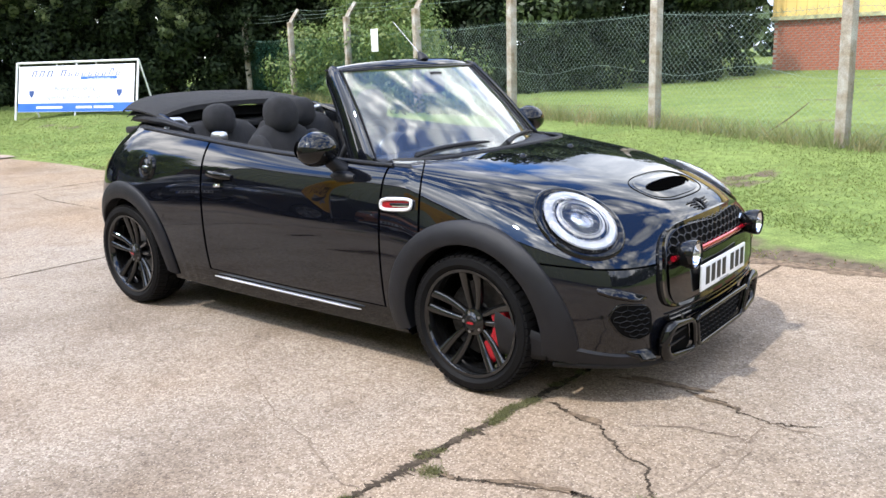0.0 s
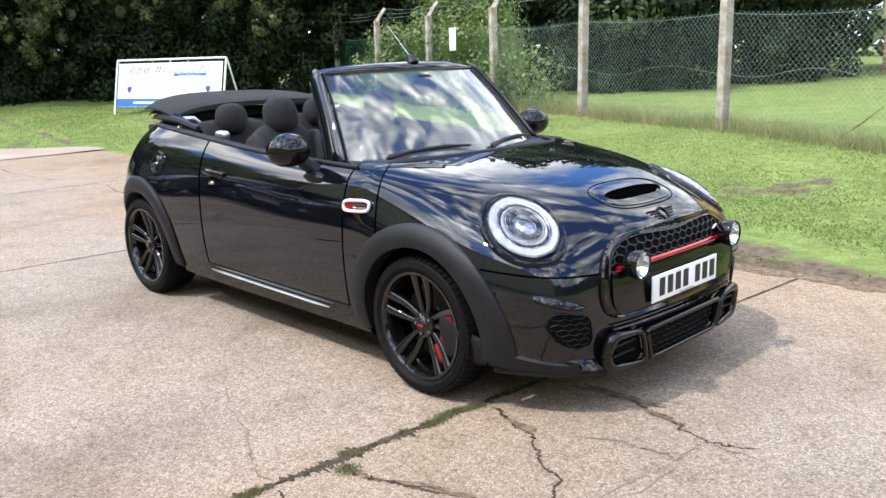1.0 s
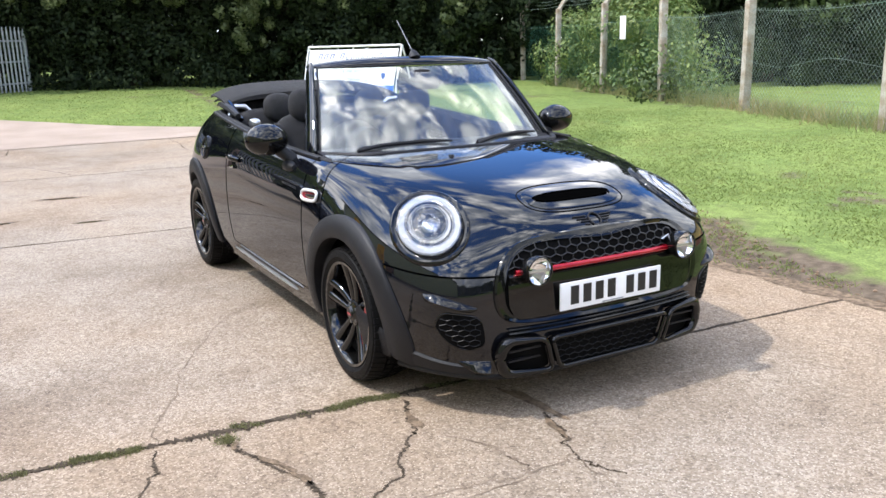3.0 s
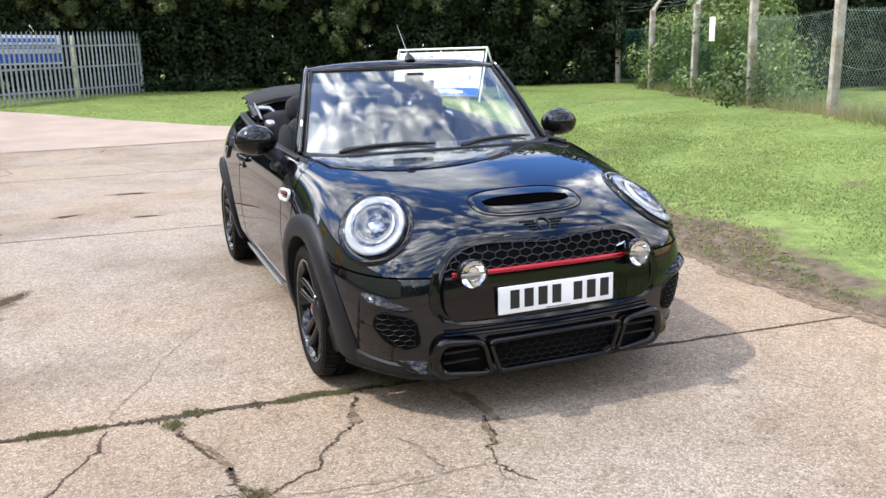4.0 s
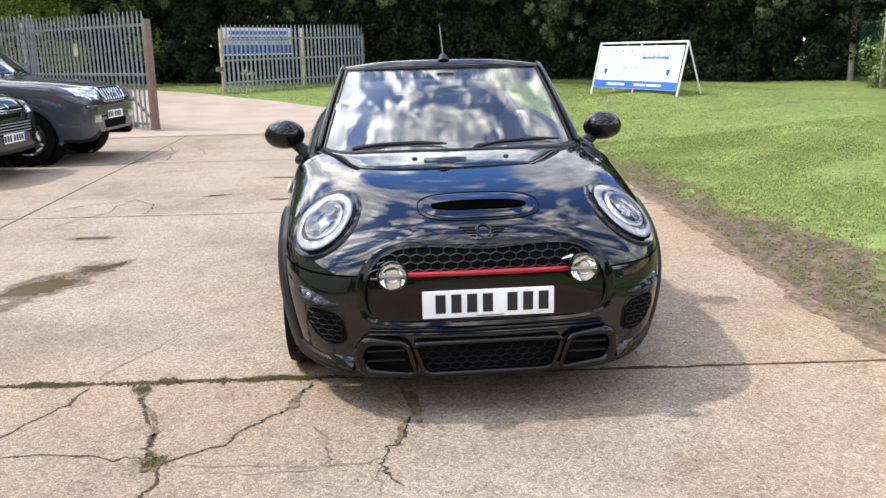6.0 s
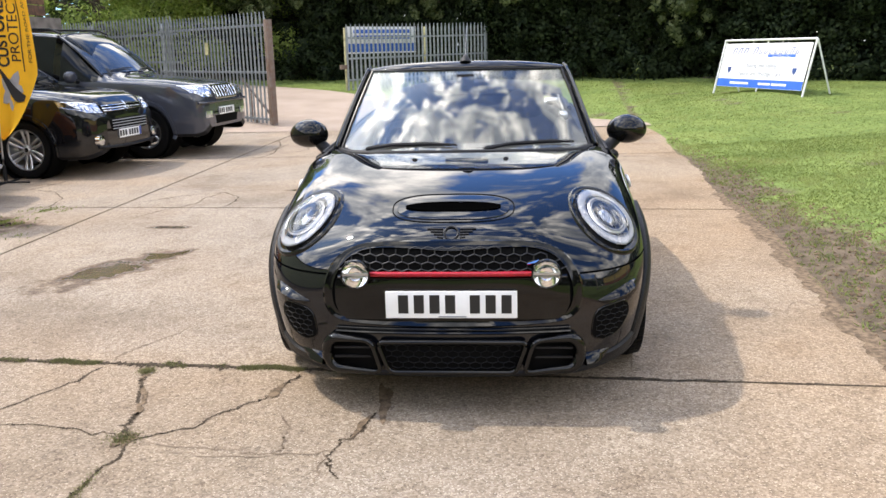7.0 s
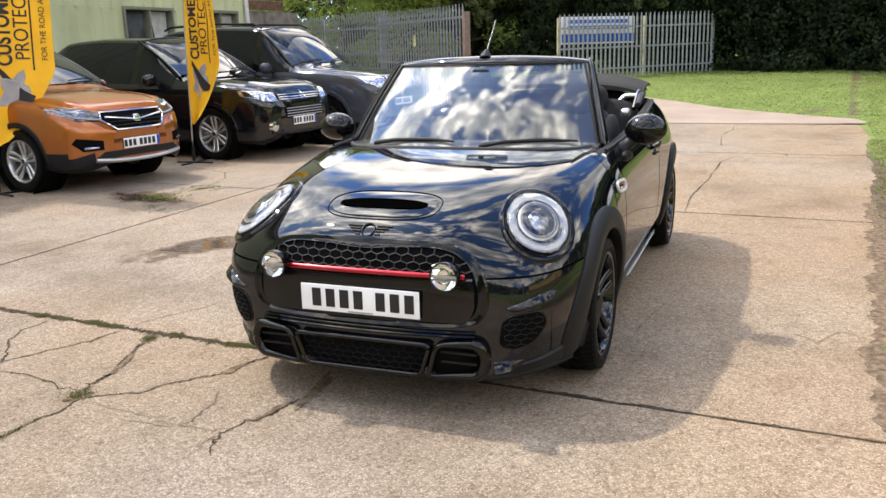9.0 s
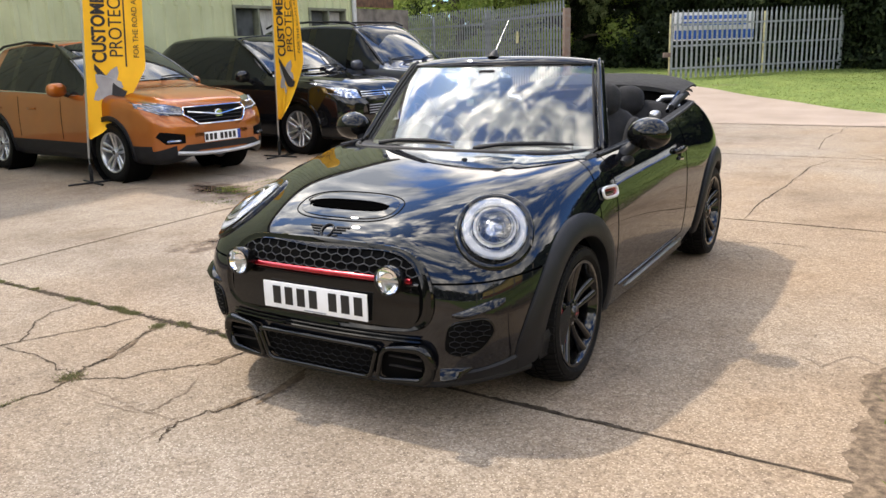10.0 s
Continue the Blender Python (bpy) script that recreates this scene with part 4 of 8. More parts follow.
def crumbs(name, xy, lo, hi, material, label, seed):
    """Small angular clods lying on the soil."""
    r = np.random.default_rng(seed)
    base = np.array([(1, 0, 0), (-1, 0, 0), (0, 1, 0), (0, -1, 0), (0, 0, 1), (0, 0, -1)], float)
    tri = np.array([(0, 2, 4), (2, 1, 4), (1, 3, 4), (3, 0, 4), (2, 0, 5), (1, 2, 5), (3, 1, 5), (0, 3, 5)])
    n = len(xy)
    size = lo + (hi - lo) * r.uniform(0, 1, n) ** 3
    v = base[None] * r.uniform(.55, 1.25, (n, 6, 1)) * size[:, None, None] * np.array([1, 1, .62])
    a = r.uniform(0, math.tau, n)
    x, y = v[..., 0] * np.cos(a)[:, None] - v[..., 1] * np.sin(a)[:, None], v[..., 0] * np.sin(a)[:, None] + v[..., 1] * np.cos(a)[:, None]
    z = v[..., 2] + (land(xy[:, 0], xy[:, 1]) + size * .25)[:, None]
    pts_ = np.stack([x + xy[:, :1], y + xy[:, 1:], z], -1).reshape(-1, 3)
    faces = (tri[None] + 6 * np.arange(n)[:, None, None]).reshape(-1, 3)
    return tagged(raw(name, pts_.tolist(), faces.tolist(), material, None, "", False), label, "stones", kind="stuff")


cx = np.concatenate([r0.normal(-1.9, 1.1, 1500), r0.normal(-5.2, 2.0, 1300)])
cw = .10 + .85 * np.exp(-((cx + 1.9) / 1.4) ** 2) + .50 * np.exp(-((cx + 5.2) / 2.6) ** 2)
cy = paved_edge(cx) + .04 + r0.uniform(0, 1, len(cx)) * cw
crumbs("soil_clods", np.stack([cx, cy], -1), .004, .022, SOIL, "small clods and stones on the worn soil strip", 61)
stray = np.stack([cx, cy], -1)[::3]
blades("lawn_grass", np.repeat(stray, 5, 0) + r0.normal(0, .03, (5 * len(stray), 2)), .010, .035, BLADE, "sparse grass tufts on the worn soil", 62)

# ---- the black convertible ----
from mathutils.bvhtree import BVHTree

WHEEL_R, WHEELBASE = 0.308, 2.495
# Outline of half the body at rising levels, from the nose's middle round the flank to the tail's middle.
RING_SILL = [(0.738, 0, .176), (0.723, .30, .176), (0.675, .52, .178), (0.52, .695, .190), (0.20, .80, .19), (-0.24, .805, .19), (-0.47, .795, .19),
             (-1.10, .79, .19), (-1.74, .79, .195), (-2.45, .78, .22), (-2.82, .69, .26), (-2.98, .40, .27), (-3.0, 0, .27)]
RING_LOW = [(0.748, 0, .30), (0.735, .30, .30), (0.69, .53, .30), (0.56, .715, .31), (0.20, .832, .32), (-0.24, .838, .32), (-0.47, .828, .32),
            (-1.10, .825, .32), (-1.74, .825, .33), (-2.45, .83, .36), (-2.86, .73, .40), (-3.04, .40, .41), (-3.06, 0, .41)]
RING_MID = [(0.736, 0, .44), (0.724, .30, .44), (0.690, .54, .44), (0.565, .735, .45), (0.20, .846, .47), (-0.24, .852, .47), (-0.47, .845, .47),
            (-1.10, .842, .47), (-1.74, .843, .48), (-2.45, .85, .52), (-2.88, .74, .55), (-3.055, .40, .56), (-3.075, 0, .56)]
RING_SEAM = [(0.724, 0, .575), (0.712, .30, .575), (0.670, .54, .578), (0.535, .735, .588), (0.18, .84, .61), (-0.24, .850, .62), (-0.47, .848, .62),
             (-1.10, .846, .62), (-1.74, .846, .63), (-2.45, .848, .68), (-2.87, .73, .70), (-3.03, .40, .71), (-3.055, 0, .71)]
RING_EDGE = [(0.680, 0, .700), (0.665, .28, .698), (0.597, .50, .690), (0.455, .695, .695), (0.14, .805, .725), (-0.25, .830, .75), (-0.47, .834, .76),
             (-1.10, .835, .76), (-1.74, .836, .78), (-2.45, .822, .82), (-2.80, .71, .84), (-2.95, .40, .85), (-2.97, 0, .85)]
RING_SHOULDER = [(0.560, 0, .785), (0.540, .26, .785), (0.455, .455, .788), (0.290, .635, .800), (0.03, .745, .830), (-0.27, .785, .865), (-0.47, .800, .875),
                 (-1.10, .808, .875), (-1.74, .805, .905), (-2.42, .770, .95), (-2.70, .66, .965), (-2.83, .38, .975), (-2.85, 0, .975)]
RING_BELT = [(0.335, 0, .858), (0.315, .22, .861), (0.240, .40, .869), (0.105, .55, .882), (-0.09, .655, .898), (-0.31, .715, .918), (-0.48, .742, .928),
             (-1.10, .755, .948), (-1.74, .750, .992), (-2.38, .705, 1.035), (-2.60, .60, 1.040), (-2.70, .34, 1.045), (-2.72, 0, 1.045)]
RING_HOOD = [(-0.005, 0, .918), (-0.015, .17, .919), (-0.060, .31, .922), (-0.14, .44, .928), (-0.25, .55, .936), (-0.37, .63, .941), (-0.50, .685, .943)]
RING_COWL = [(-0.272, 0, .950), (-0.274, .14, .950), (-0.282, .27, .949), (-0.298, .39, .947), (-0.330, .50, .944), (-0.400, .59, .942), (-0.525, .66, .944)]
LOWER = [RING_SILL, RING_LOW, RING_MID, RING_SEAM, RING_EDGE, RING_SHOULDER, RING_BELT]
UPPER = [RING_MID, RING_SEAM, RING_EDGE, RING_SHOULDER, RING_BELT, RING_HOOD, RING_COWL]


def ring_curve(knots, us):
    """Reads one outline at us, both flanks in one smooth curve: negative us are the right-hand flank."""
    n = len(knots)
    full = [(x, -y, z) for x, y, z in knots[:0:-1]] + list(knots)
    return spline(range(-(n - 1), n), full, us)


def skin(rings, us, vs):
    rows = np.array([ring_curve(r, us) for r in rings])
    out = np.array([spline(range(len(rings)), rows[:, i], vs) for i in range(len(us))])
    return out  # [u][v]


def steps(a, b, per=8):
    return np.linspace(a, b, max(2, int(round((b - a) * per)) + 1))


def arch_hole(c):
    return abs(c[1]) > 0.5 and (math.hypot(c[0], c[2] - WHEEL_R) < 0.385 or math.hypot(c[0] + WHEELBASE, c[2] - WHEEL_R) < 0.39)


def panel_bm(grid, holes=True, depth=0.012):
    """A skin patch with its edges turned in, so that a joint shows between neighbours."""
    bm = bmesh.new()
    nu, nv = grid.shape[:2]
    vs = [[bm.verts.new(grid[i, j]) for j in range(nv)] for i in range(nu)]
    for i in range(nu - 1):
        for j in range(nv - 1):
            q = (vs[i][j], vs[i + 1][j], vs[i + 1][j + 1], vs[i][j + 1])
            c = sum((v.co for v in q), Vector()) / 4
            if holes and arch_hole(c):
                continue
            if (q[0].co - q[1].co).length < 1e-6 and (q[2].co - q[3].co).length < 1e-6:
                continue
            bm.faces.new(q)
    for v in [v for v in bm.verts if not v.link_faces]:
        bm.verts.remove(v)
    bm.normal_update()
    centre = Vector((-1.2, 0, 0.55))
    if sum(f.normal.dot(f.calc_center_median() - centre) for f in bm.faces) < 0:
        bmesh.ops.reverse_faces(bm, faces=bm.faces[:])
        bm.normal_update()
    rim = [e for e in bm.edges if e.is_boundary]
    normals = {v: v.normal.copy() for e in rim for v in e.verts}
    ext = bmesh.ops.extrude_edge_only(bm, edges=rim)
    for g in ext["geom"]:
        if isinstance(g, bmesh.types.BMVert):
            near = min((v for e in g.link_edges for v in e.verts if v in normals), key=lambda v: (v.co - g.co).length, default=None)
            if near is not None:
                g.co = g.co - normals[near] * depth
    return bm


mini = root("convertible_car", pose(0, 0, 0), "gloss black convertible hot hatch with its fabric roof folded down", "car")
GAP = 0.012
bumper_us = steps(-4.55, 4.55, 10)
part("front_bumper", panel_bm(skin(LOWER, bumper_us, steps(0.0, 2.97, 8))), BLACK_PAINT, mini)
hood_grid = skin(UPPER, steps(-5 + GAP * 2, 5 - GAP * 2, 22), steps(1.03, 5.95, 16))
# the bonnet's raised middle, ending in a crease above each headlight
_x, _y = hood_grid[..., 0], np.abs(hood_grid[..., 1])
_in = np.clip((.52 + .10 * _x - _y) / .055, 0, 1)
_fade = np.clip((.42 - _x) / .50, 0, 1)
hood_grid[..., 2] += .0015 * (_in * _in * (3 - 2 * _in)) * (_fade * _fade * (3 - 2 * _fade)) * (hood_grid[..., 2] > .74)
bonnet = part("bonnet", panel_bm(hood_grid), BLACK_PAINT, mini)
for s in (-1, 1):
    a, b = sorted((s * (5 + GAP * 2), s * (6 - GAP * 1.5)))
    part("front_wing", panel_bm(skin(LOWER, steps(a, b, 12), steps(0.75, 5.98, 7))), BLACK_PAINT, mini)
    a, b = sorted((s * (6 + GAP), s * (8 - GAP)))
    door = part("door", panel_bm(skin(LOWER, steps(a, b, 14), steps(0.9, 5.98, 8))), BLACK_PAINT, mini)
    a, b = sorted((s * 4.6, s * 8.6))
    part("side_skirt", panel_bm(skin(LOWER, steps(a, b, 10), steps(0.0, 0.86, 8))), PIANO, mini)
    a, b = sorted((s * 4.3, s * 6.05))
    # cowl corner beside the windscreen
    part("scuttle_corner", panel_bm(skin(UPPER, steps(*sorted((s * 5.03, s * 6.0)), 12), steps(4.02, 5.95, 7)), holes=False), BLACK_PAINT, mini)
    if s == 1:
        right_door = door
rear = np.concatenate([skin(LOWER, steps(8 + GAP, 12, 9), steps(0.0, 6, 8)), skin(LOWER, steps(-12, -8 - GAP, 9), steps(0.0, 6, 8))])
part("rear_body", panel_bm(rear), BLACK_PAINT, mini)

# everything below is laid on this closed skin
_us, _vs = steps(-12, 12, 8), steps(0, 6, 8)
_lo = skin(LOWER, _us, _vs)
_hu, _hv = steps(-6, 6, 10), steps(1, 6, 10)
_hi = skin(UPPER, _hu, _hv)
_verts, _faces = [], []
for g in (_lo, _hi):
    o = len(_verts)
    _verts += [tuple(p) for p in g.reshape(-1, 3)]
    nu, nv = g.shape[:2]
    for i in range(nu - 1):
        for j in range(nv - 1):
            _faces.append((o + i * nv + j, o + (i + 1) * nv + j, o + (i + 1) * nv + j + 1, o + i * nv + j + 1))
SKIN = BVHTree.FromPolygons(_verts, _faces)


def lay(origin, way, proud=0.0):
    """The point where a ray meets the body, moved out by proud against the ray, and the outward normal."""
    o, w = Vector(origin), Vector(way).normalized()
    hit, nrm, _, _ = SKIN.ray_cast(o, w)
    if hit is None:
        near, nrm, _, _ = SKIN.find_nearest(o)
        hit = near
    if nrm.dot(w) > 0:
        nrm = -nrm
    return hit + nrm * proud, nrm


# added shell under the panels, near-black to give the joints' shade, seen through them
inner_bm = bmesh.new()
for g in (_lo, _hi):
    nu, nv = g.shape[:2]
    du = np.gradient(g, axis=0)
    dv = np.gradient(g, axis=1)
    nn = np.cross(du, dv)
    nn /= np.maximum(np.linalg.norm(nn, axis=2, keepdims=True), 1e-9)
    away = g - np.array([-1.2, 0, .5])
    nn *= np.sign(np.sum(nn * away, axis=2, keepdims=True))
    q = g - nn * 0.022
    vs = [[inner_bm.verts.new(q[i, j]) for j in range(nv)] for i in range(nu)]
    for i in range(nu - 1):
        for j in range(nv - 1):
            c = g[i, j]
            if not arch_hole(c) and not arch_hole(g[i + 1, j + 1]):
                inner_bm.faces.new((vs[i][j], vs[i + 1][j], vs[i + 1][j + 1], vs[i][j + 1]))
part("gap_shade_shell", inner_bm, DARK, mini)


# wheel-arch cladding and liners
for s in (-1, 1):
    for hub, lo, hi, grow in ((0.0, -14, 194, 0.040), (-WHEELBASE, -10, 172, 0.0)):
        bm = bmesh.new()
        rows = []
        for i in range(61):
            a = radians(lo + (hi - lo) * i / 60)
            ca, sa = math.cos(a), math.sin(a)
            out = 0.435 + grow * max(0, ca) ** 2 * (1 - max(0, sa)) - 0.045 * (hub < -1) * max(0, -ca) ** 2
            row = []
            for f, lift in ((0, -0.06), (0, 0.010), (0.10, 0.017), (0.5, 0.021), (0.9, 0.016), (1.0, 0.008), (1.0, -0.01)):
                r = 0.338 + (out - 0.338) * f
                x, z = hub + r * ca, max(0.185, WHEEL_R + r * sa)
                p, nrm = lay((x, s * 1.4, z), (0, -s, 0), 0)
                row.append(bm.verts.new(p + Vector((0, s, 0)) * lift))
            rows.append(row)
        for i in range(60):
            for j in range(6):
                bm.faces.new((rows[i][j], rows[i][j + 1], rows[i + 1][j + 1], rows[i + 1][j]))
        part("arch_cladding", bm, PLASTIC, mini, "textured black plastic arch trim")
        # liner
        bm = bmesh.new()
        prof = []
        for i in range(41):
            a = radians(-20 + (220 if hub > -1 else 178) * i / 40)
            prof.append((hub + 0.365 * math.cos(a), WHEEL_R + 0.365 * math.sin(a)))
        o = [bm.verts.new((x, s * (0.80 if hub > -1 else 0.775), z)) for x, z in prof]
        n = [bm.verts.new((x, s * 0.45, z)) for x, z in prof]
        for i in range(40):
            bm.faces.new((o[i], o[i + 1], n[i + 1], n[i]))
        bm.faces.new(n)
        part("arch_liner", bm, DARK, mini)


def build_wheel(parent, m, radius, width, rim_r, spokes, rim_mat, caliper=None, twin=True, cap=RED):
    """A wheel whose outer face looks along +y."""
    w = width / 2
    tyre = part("wheel", lathe_bm([(rim_r, w * .86), (rim_r + .012, w * .98), (radius - .05, w * 1.08), (radius - .026, w * 1.03), (radius - .014, w * .86), (radius - .009, w * .4),
                                    (radius - .009, -w * .4), (radius - .014, -w * .86), (radius - .026, -w), (rim_r, -w * .9)], 72), RUBBER, parent, "black rubber tyre")
    tyre.matrix_local = m
    bm = bmesh.new()
    n = 60
    for k in range(n):
        for lane, (y0, y1) in enumerate(((-w * .98, -w * .46), (-w * .38, -w * .04), (w * .04, w * .38), (w * .46, w * .98))):
            a = math.tau * (k + 0.5 * (lane % 2)) / n
            half = math.pi / n * 0.78
            outer = lane in (0, 3)
            c = []
            for aa in (a - half, a + half):
                for y in (y0, y1):
                    drop = .013 if outer and abs(y) > w * .9 else 0.0
                    for r in (radius - .03, radius - drop):
                        c.append(bm.verts.new((r * math.cos(aa), y, r * math.sin(aa))))
            for f in ((1, 3, 7, 5), (0, 1, 5, 4), (2, 6, 7, 3), (0, 2, 3, 1), (4, 5, 7, 6)):
                bm.faces.new([c[i] for i in f])
    part("tread", bm, RUBBER, tyre, smooth=False)
    part("rim", lathe_bm([(rim_r + .008, w * .95), (rim_r + .006, w * 1.0), (rim_r - .006, w * .98), (rim_r - .014, w * .86), (rim_r - .022, w * .4), (rim_r - .03, -w * .8), (rim_r + .004, -w * .9)], 64), rim_mat, tyre)
    face = w * 0.80
    shapes = {}
    for side in ((-1, 1) if twin else (0,)):
        bm = bmesh.new()
        pts = []
        for i in range(9):
            f = i / 8
            r = 0.045 + (rim_r - 0.012 - 0.045) * f
            spread = side * (0.0150 + 0.020 * f + 0.006 * math.sin(math.pi * f))
            half = (0.0125 + 0.0090 * f) if twin else (0.028 - 0.008 * f)
            y1 = face - 0.020 * (1 - f) ** 2 + 0.012 * f - 0.010 * math.sin(math.pi * f)
            arc = [(-half, -.022)] + [(-half * math.cos(math.pi * k / 6), -.012 + .014 * math.sin(math.pi * k / 6)) for k in range(7)] + [(half, -.022)]
            pts.append([bm.verts.new((r, y1 + dy, spread + dw)) for dw, dy in arc])
        for i in range(8):
            for j in range(8):
                bm.faces.new((pts[i][j], pts[i][j + 1], pts[i + 1][j + 1], pts[i + 1][j]))
            bm.faces.new((pts[i][8], pts[i][0], pts[i + 1][0], pts[i + 1][8]))
        first = part("spoke", bm, rim_mat, tyre)
        first.matrix_local = pose(0, 0, 0, 0, -90, 0)
        for k in range(1, spokes):
            o = new("spoke", first.data)
            o.parent = tyre
            o.matrix_local = pose(0, 0, 0, 0, -90 - 360 * k / spokes, 0)
    part("hub", lathe_bm([(0.0, face + .002), (.030, face + .002), (.034, face - .004), (.056, face - .012), (.062, face - .03), (.062, -w * .5)], 32), rim_mat, tyre)
    part("hub_cap", lathe_bm([(0, face + .006), (.022, face + .006), (.026, face + .001)], 24), PIANO, tyre)
    part("cap_mark", box_bm(-.016, .016, face + .005, face + .0075, -.005, .005), cap, tyre)
    nut = part("bolt", lathe_bm([(0, face - .006), (.007, face - .006), (.009, face - .02)], 8), STEEL, tyre)
    nut.matrix_local = pose(.043, 0, 0)
    for k in range(1, 5):
        o = new("bolt", nut.data)
        o.parent = tyre
        o.matrix_local = pose(.043 * math.cos(math.tau * k / 5), 0, .043 * math.sin(math.tau * k / 5))
    part("brake_disc", lathe_bm([(0, 0.0), (rim_r * .72, 0.0), (rim_r * .72, -.02), (0, -.02)], 40), BRAKE_STEEL if caliper else STEEL, tyre)
    if caliper:
        bm = bmesh.new()
        rows = []
        for i in range(13):
            a = radians(caliper[0] + (caliper[1] - caliper[0]) * i / 12)
            rows.append([bm.verts.new((r * math.cos(a), y, r * math.sin(a))) for r, y in ((.092, .012), (.096, .058), (.168, .066), (.188, .056), (.190, -.03))])
        for i in range(12):
            for j in range(4):
                bm.faces.new((rows[i][j], rows[i][j + 1], rows[i + 1][j + 1], rows[i + 1][j]))
        for row in (rows[0][::-1], rows[-1]):
            bm.faces.new(row)
        part("brake_caliper", bm, RED, tyre, "red painted brake caliper")
    return tyre


for s in (-1, 1):
    for x in (0.0, -WHEELBASE):
        turn = pose(x, s * 0.735, WHEEL_R - .002, 0, 0, 0) if s == 1 else pose(x, s * 0.735, WHEEL_R - .002, 0, 0, 180)
        cal = ((-60, 26) if s == 1 else (154, 240)) if x == 0 else None
        build_wheel(mini, turn, WHEEL_R - .004, 0.205, 0.227, 5, RIM_BLACK, cal)

# door handles, side repeaters, fuel cap, joints
for s in (-1, 1):
    def on(x, z, proud=0.0, s=s):
        return lay((x, s * 1.4, z), (0, -s, 0), proud)[0]

    bm = tube_bm([on(-1.49, .825, .004), on(-1.53, .828, .026), on(-1.58, .83, .032), on(-1.64, .832, .028), on(-1.69, .832, .004)], [.010, .013, .014, .013, .010], 10, flat=1.3)
    handle = part("door_handle", bm, PIANO, mini)
    # flat dark disc on the door: the cup's shade as colour
    bm = bmesh.new()
    c, nrm = lay((-1.59, s * 1.4, .826), (0, -s, 0), .0015)
    q = nrm.to_track_quat("Z", "Y").to_matrix().to_4x4()
    bmesh.ops.create_circle(bm, cap_ends=True, segments=28, radius=0.042, matrix=Matrix.Translation(c) @ q)
    part("handle_cup_shade", bm, DARK, handle)
    bm = tube_bm([on(-1.565, .782, .004), on(-1.60, .778, .012), on(-1.615, .776, .004)], .011, 8)
    part("lock_cap", bm, CHROME, handle, "bright lock cap")
    # side scuttle: chrome frame round a red and black repeater
    n = 28
    loop = []
    for k in range(n):
        a = math.tau * k / n
        ca, sa = math.cos(a), math.sin(a)
        dx = 0.088 * math.copysign(abs(ca) ** .5, ca)
        dz = 0.023 * math.copysign(abs(sa) ** .6, sa)
        loop.append(on(-0.372 + dx * 0.95, .778 + dz + dx * 0.05, .010))
    scut = part("side_repeater", tube_bm(loop, .0075, 8, closed=True, flat=1.0), BRIGHT_TRIM, mini, "chrome-framed side repeater with a red bar")
    bm = bmesh.new()
    bm.faces.new([bm.verts.new(p - Vector((0, s * .004, 0))) for p in loop])
    part("repeater_panel", bm, RED, scut)
    part("dark_insert", tube_bm([on(-.40, .777, .008), on(-.34, .779, .010), on(-.285, .783, .008)], [.006, .009, .006], 10, flat=1.0), PIANO, scut)
    part("bright_bar", tube_bm([on(-.385, .770, .012), on(-.34, .772, .014), on(-.288, .776, .012)], [.003, .004, .003], 8), CHROME, scut)
    # sill strip
    part("sill_strip", tube_bm([on(x, .275 - .012 * (x + 1.0), .014) for x in np.linspace(-.62, -1.70, 12)], [.004] + [.011] * 10 + [.004], 8, flat=.7), ALLOY, mini, "dull silver sill strip")
    part("belt_trim", tube_bm([tuple(p) for p in (ring_curve(RING_BELT, np.linspace(s * 5.95, s * 9.1, 40)) + np.array([0, 0, .004]))], .009, 8), PLASTIC, mini)
    # tail lamp on the rear corner
    bm = bmesh.new()
    rowz = []
    for i in range(9):
        z = .66 + .19 * i / 8
        half = .075 * math.sqrt(max(.05, 1 - ((i - 4) / 4.4) ** 2))
        rowz.append([bm.verts.new(lay((-4.2, s * (.66 + half * t), z), (1, 0, 0), .012 if abs(t) < .9 else -.004)[0]) for t in (-1, -.6, 0, .6, 1)])
    for i in range(8):
        for j in range(4):
            bm.faces.new((rowz[i][j], rowz[i][j + 1], rowz[i + 1][j + 1], rowz[i + 1][j]))
    part("tail_lamp", bm, RED, mini, "red tail lamp")

# fuel filler on the right flank
c, nrm = lay((-2.24, -1.4, .835), (0, 1, 0), 0)
q = Matrix.Translation(c) @ nrm.to_track_quat("Y", "Z").to_matrix().to_4x4()
bm = lathe_bm([(.0, .010), (.045, .010), (.052, .005), (.058, .014), (.072, .012), (.078, -.006)], 40)
bmesh.ops.transform(bm, matrix=q, verts=bm.verts[:])
cap = part("fuel_cap", bm, PIANO, mini)
bm = box_bm(-.03, .03, .008, .016, -.008, .008, bevel=.004)
bmesh.ops.transform(bm, matrix=q, verts=bm.verts[:])
part("cap_bar", bm, CHROME, cap)

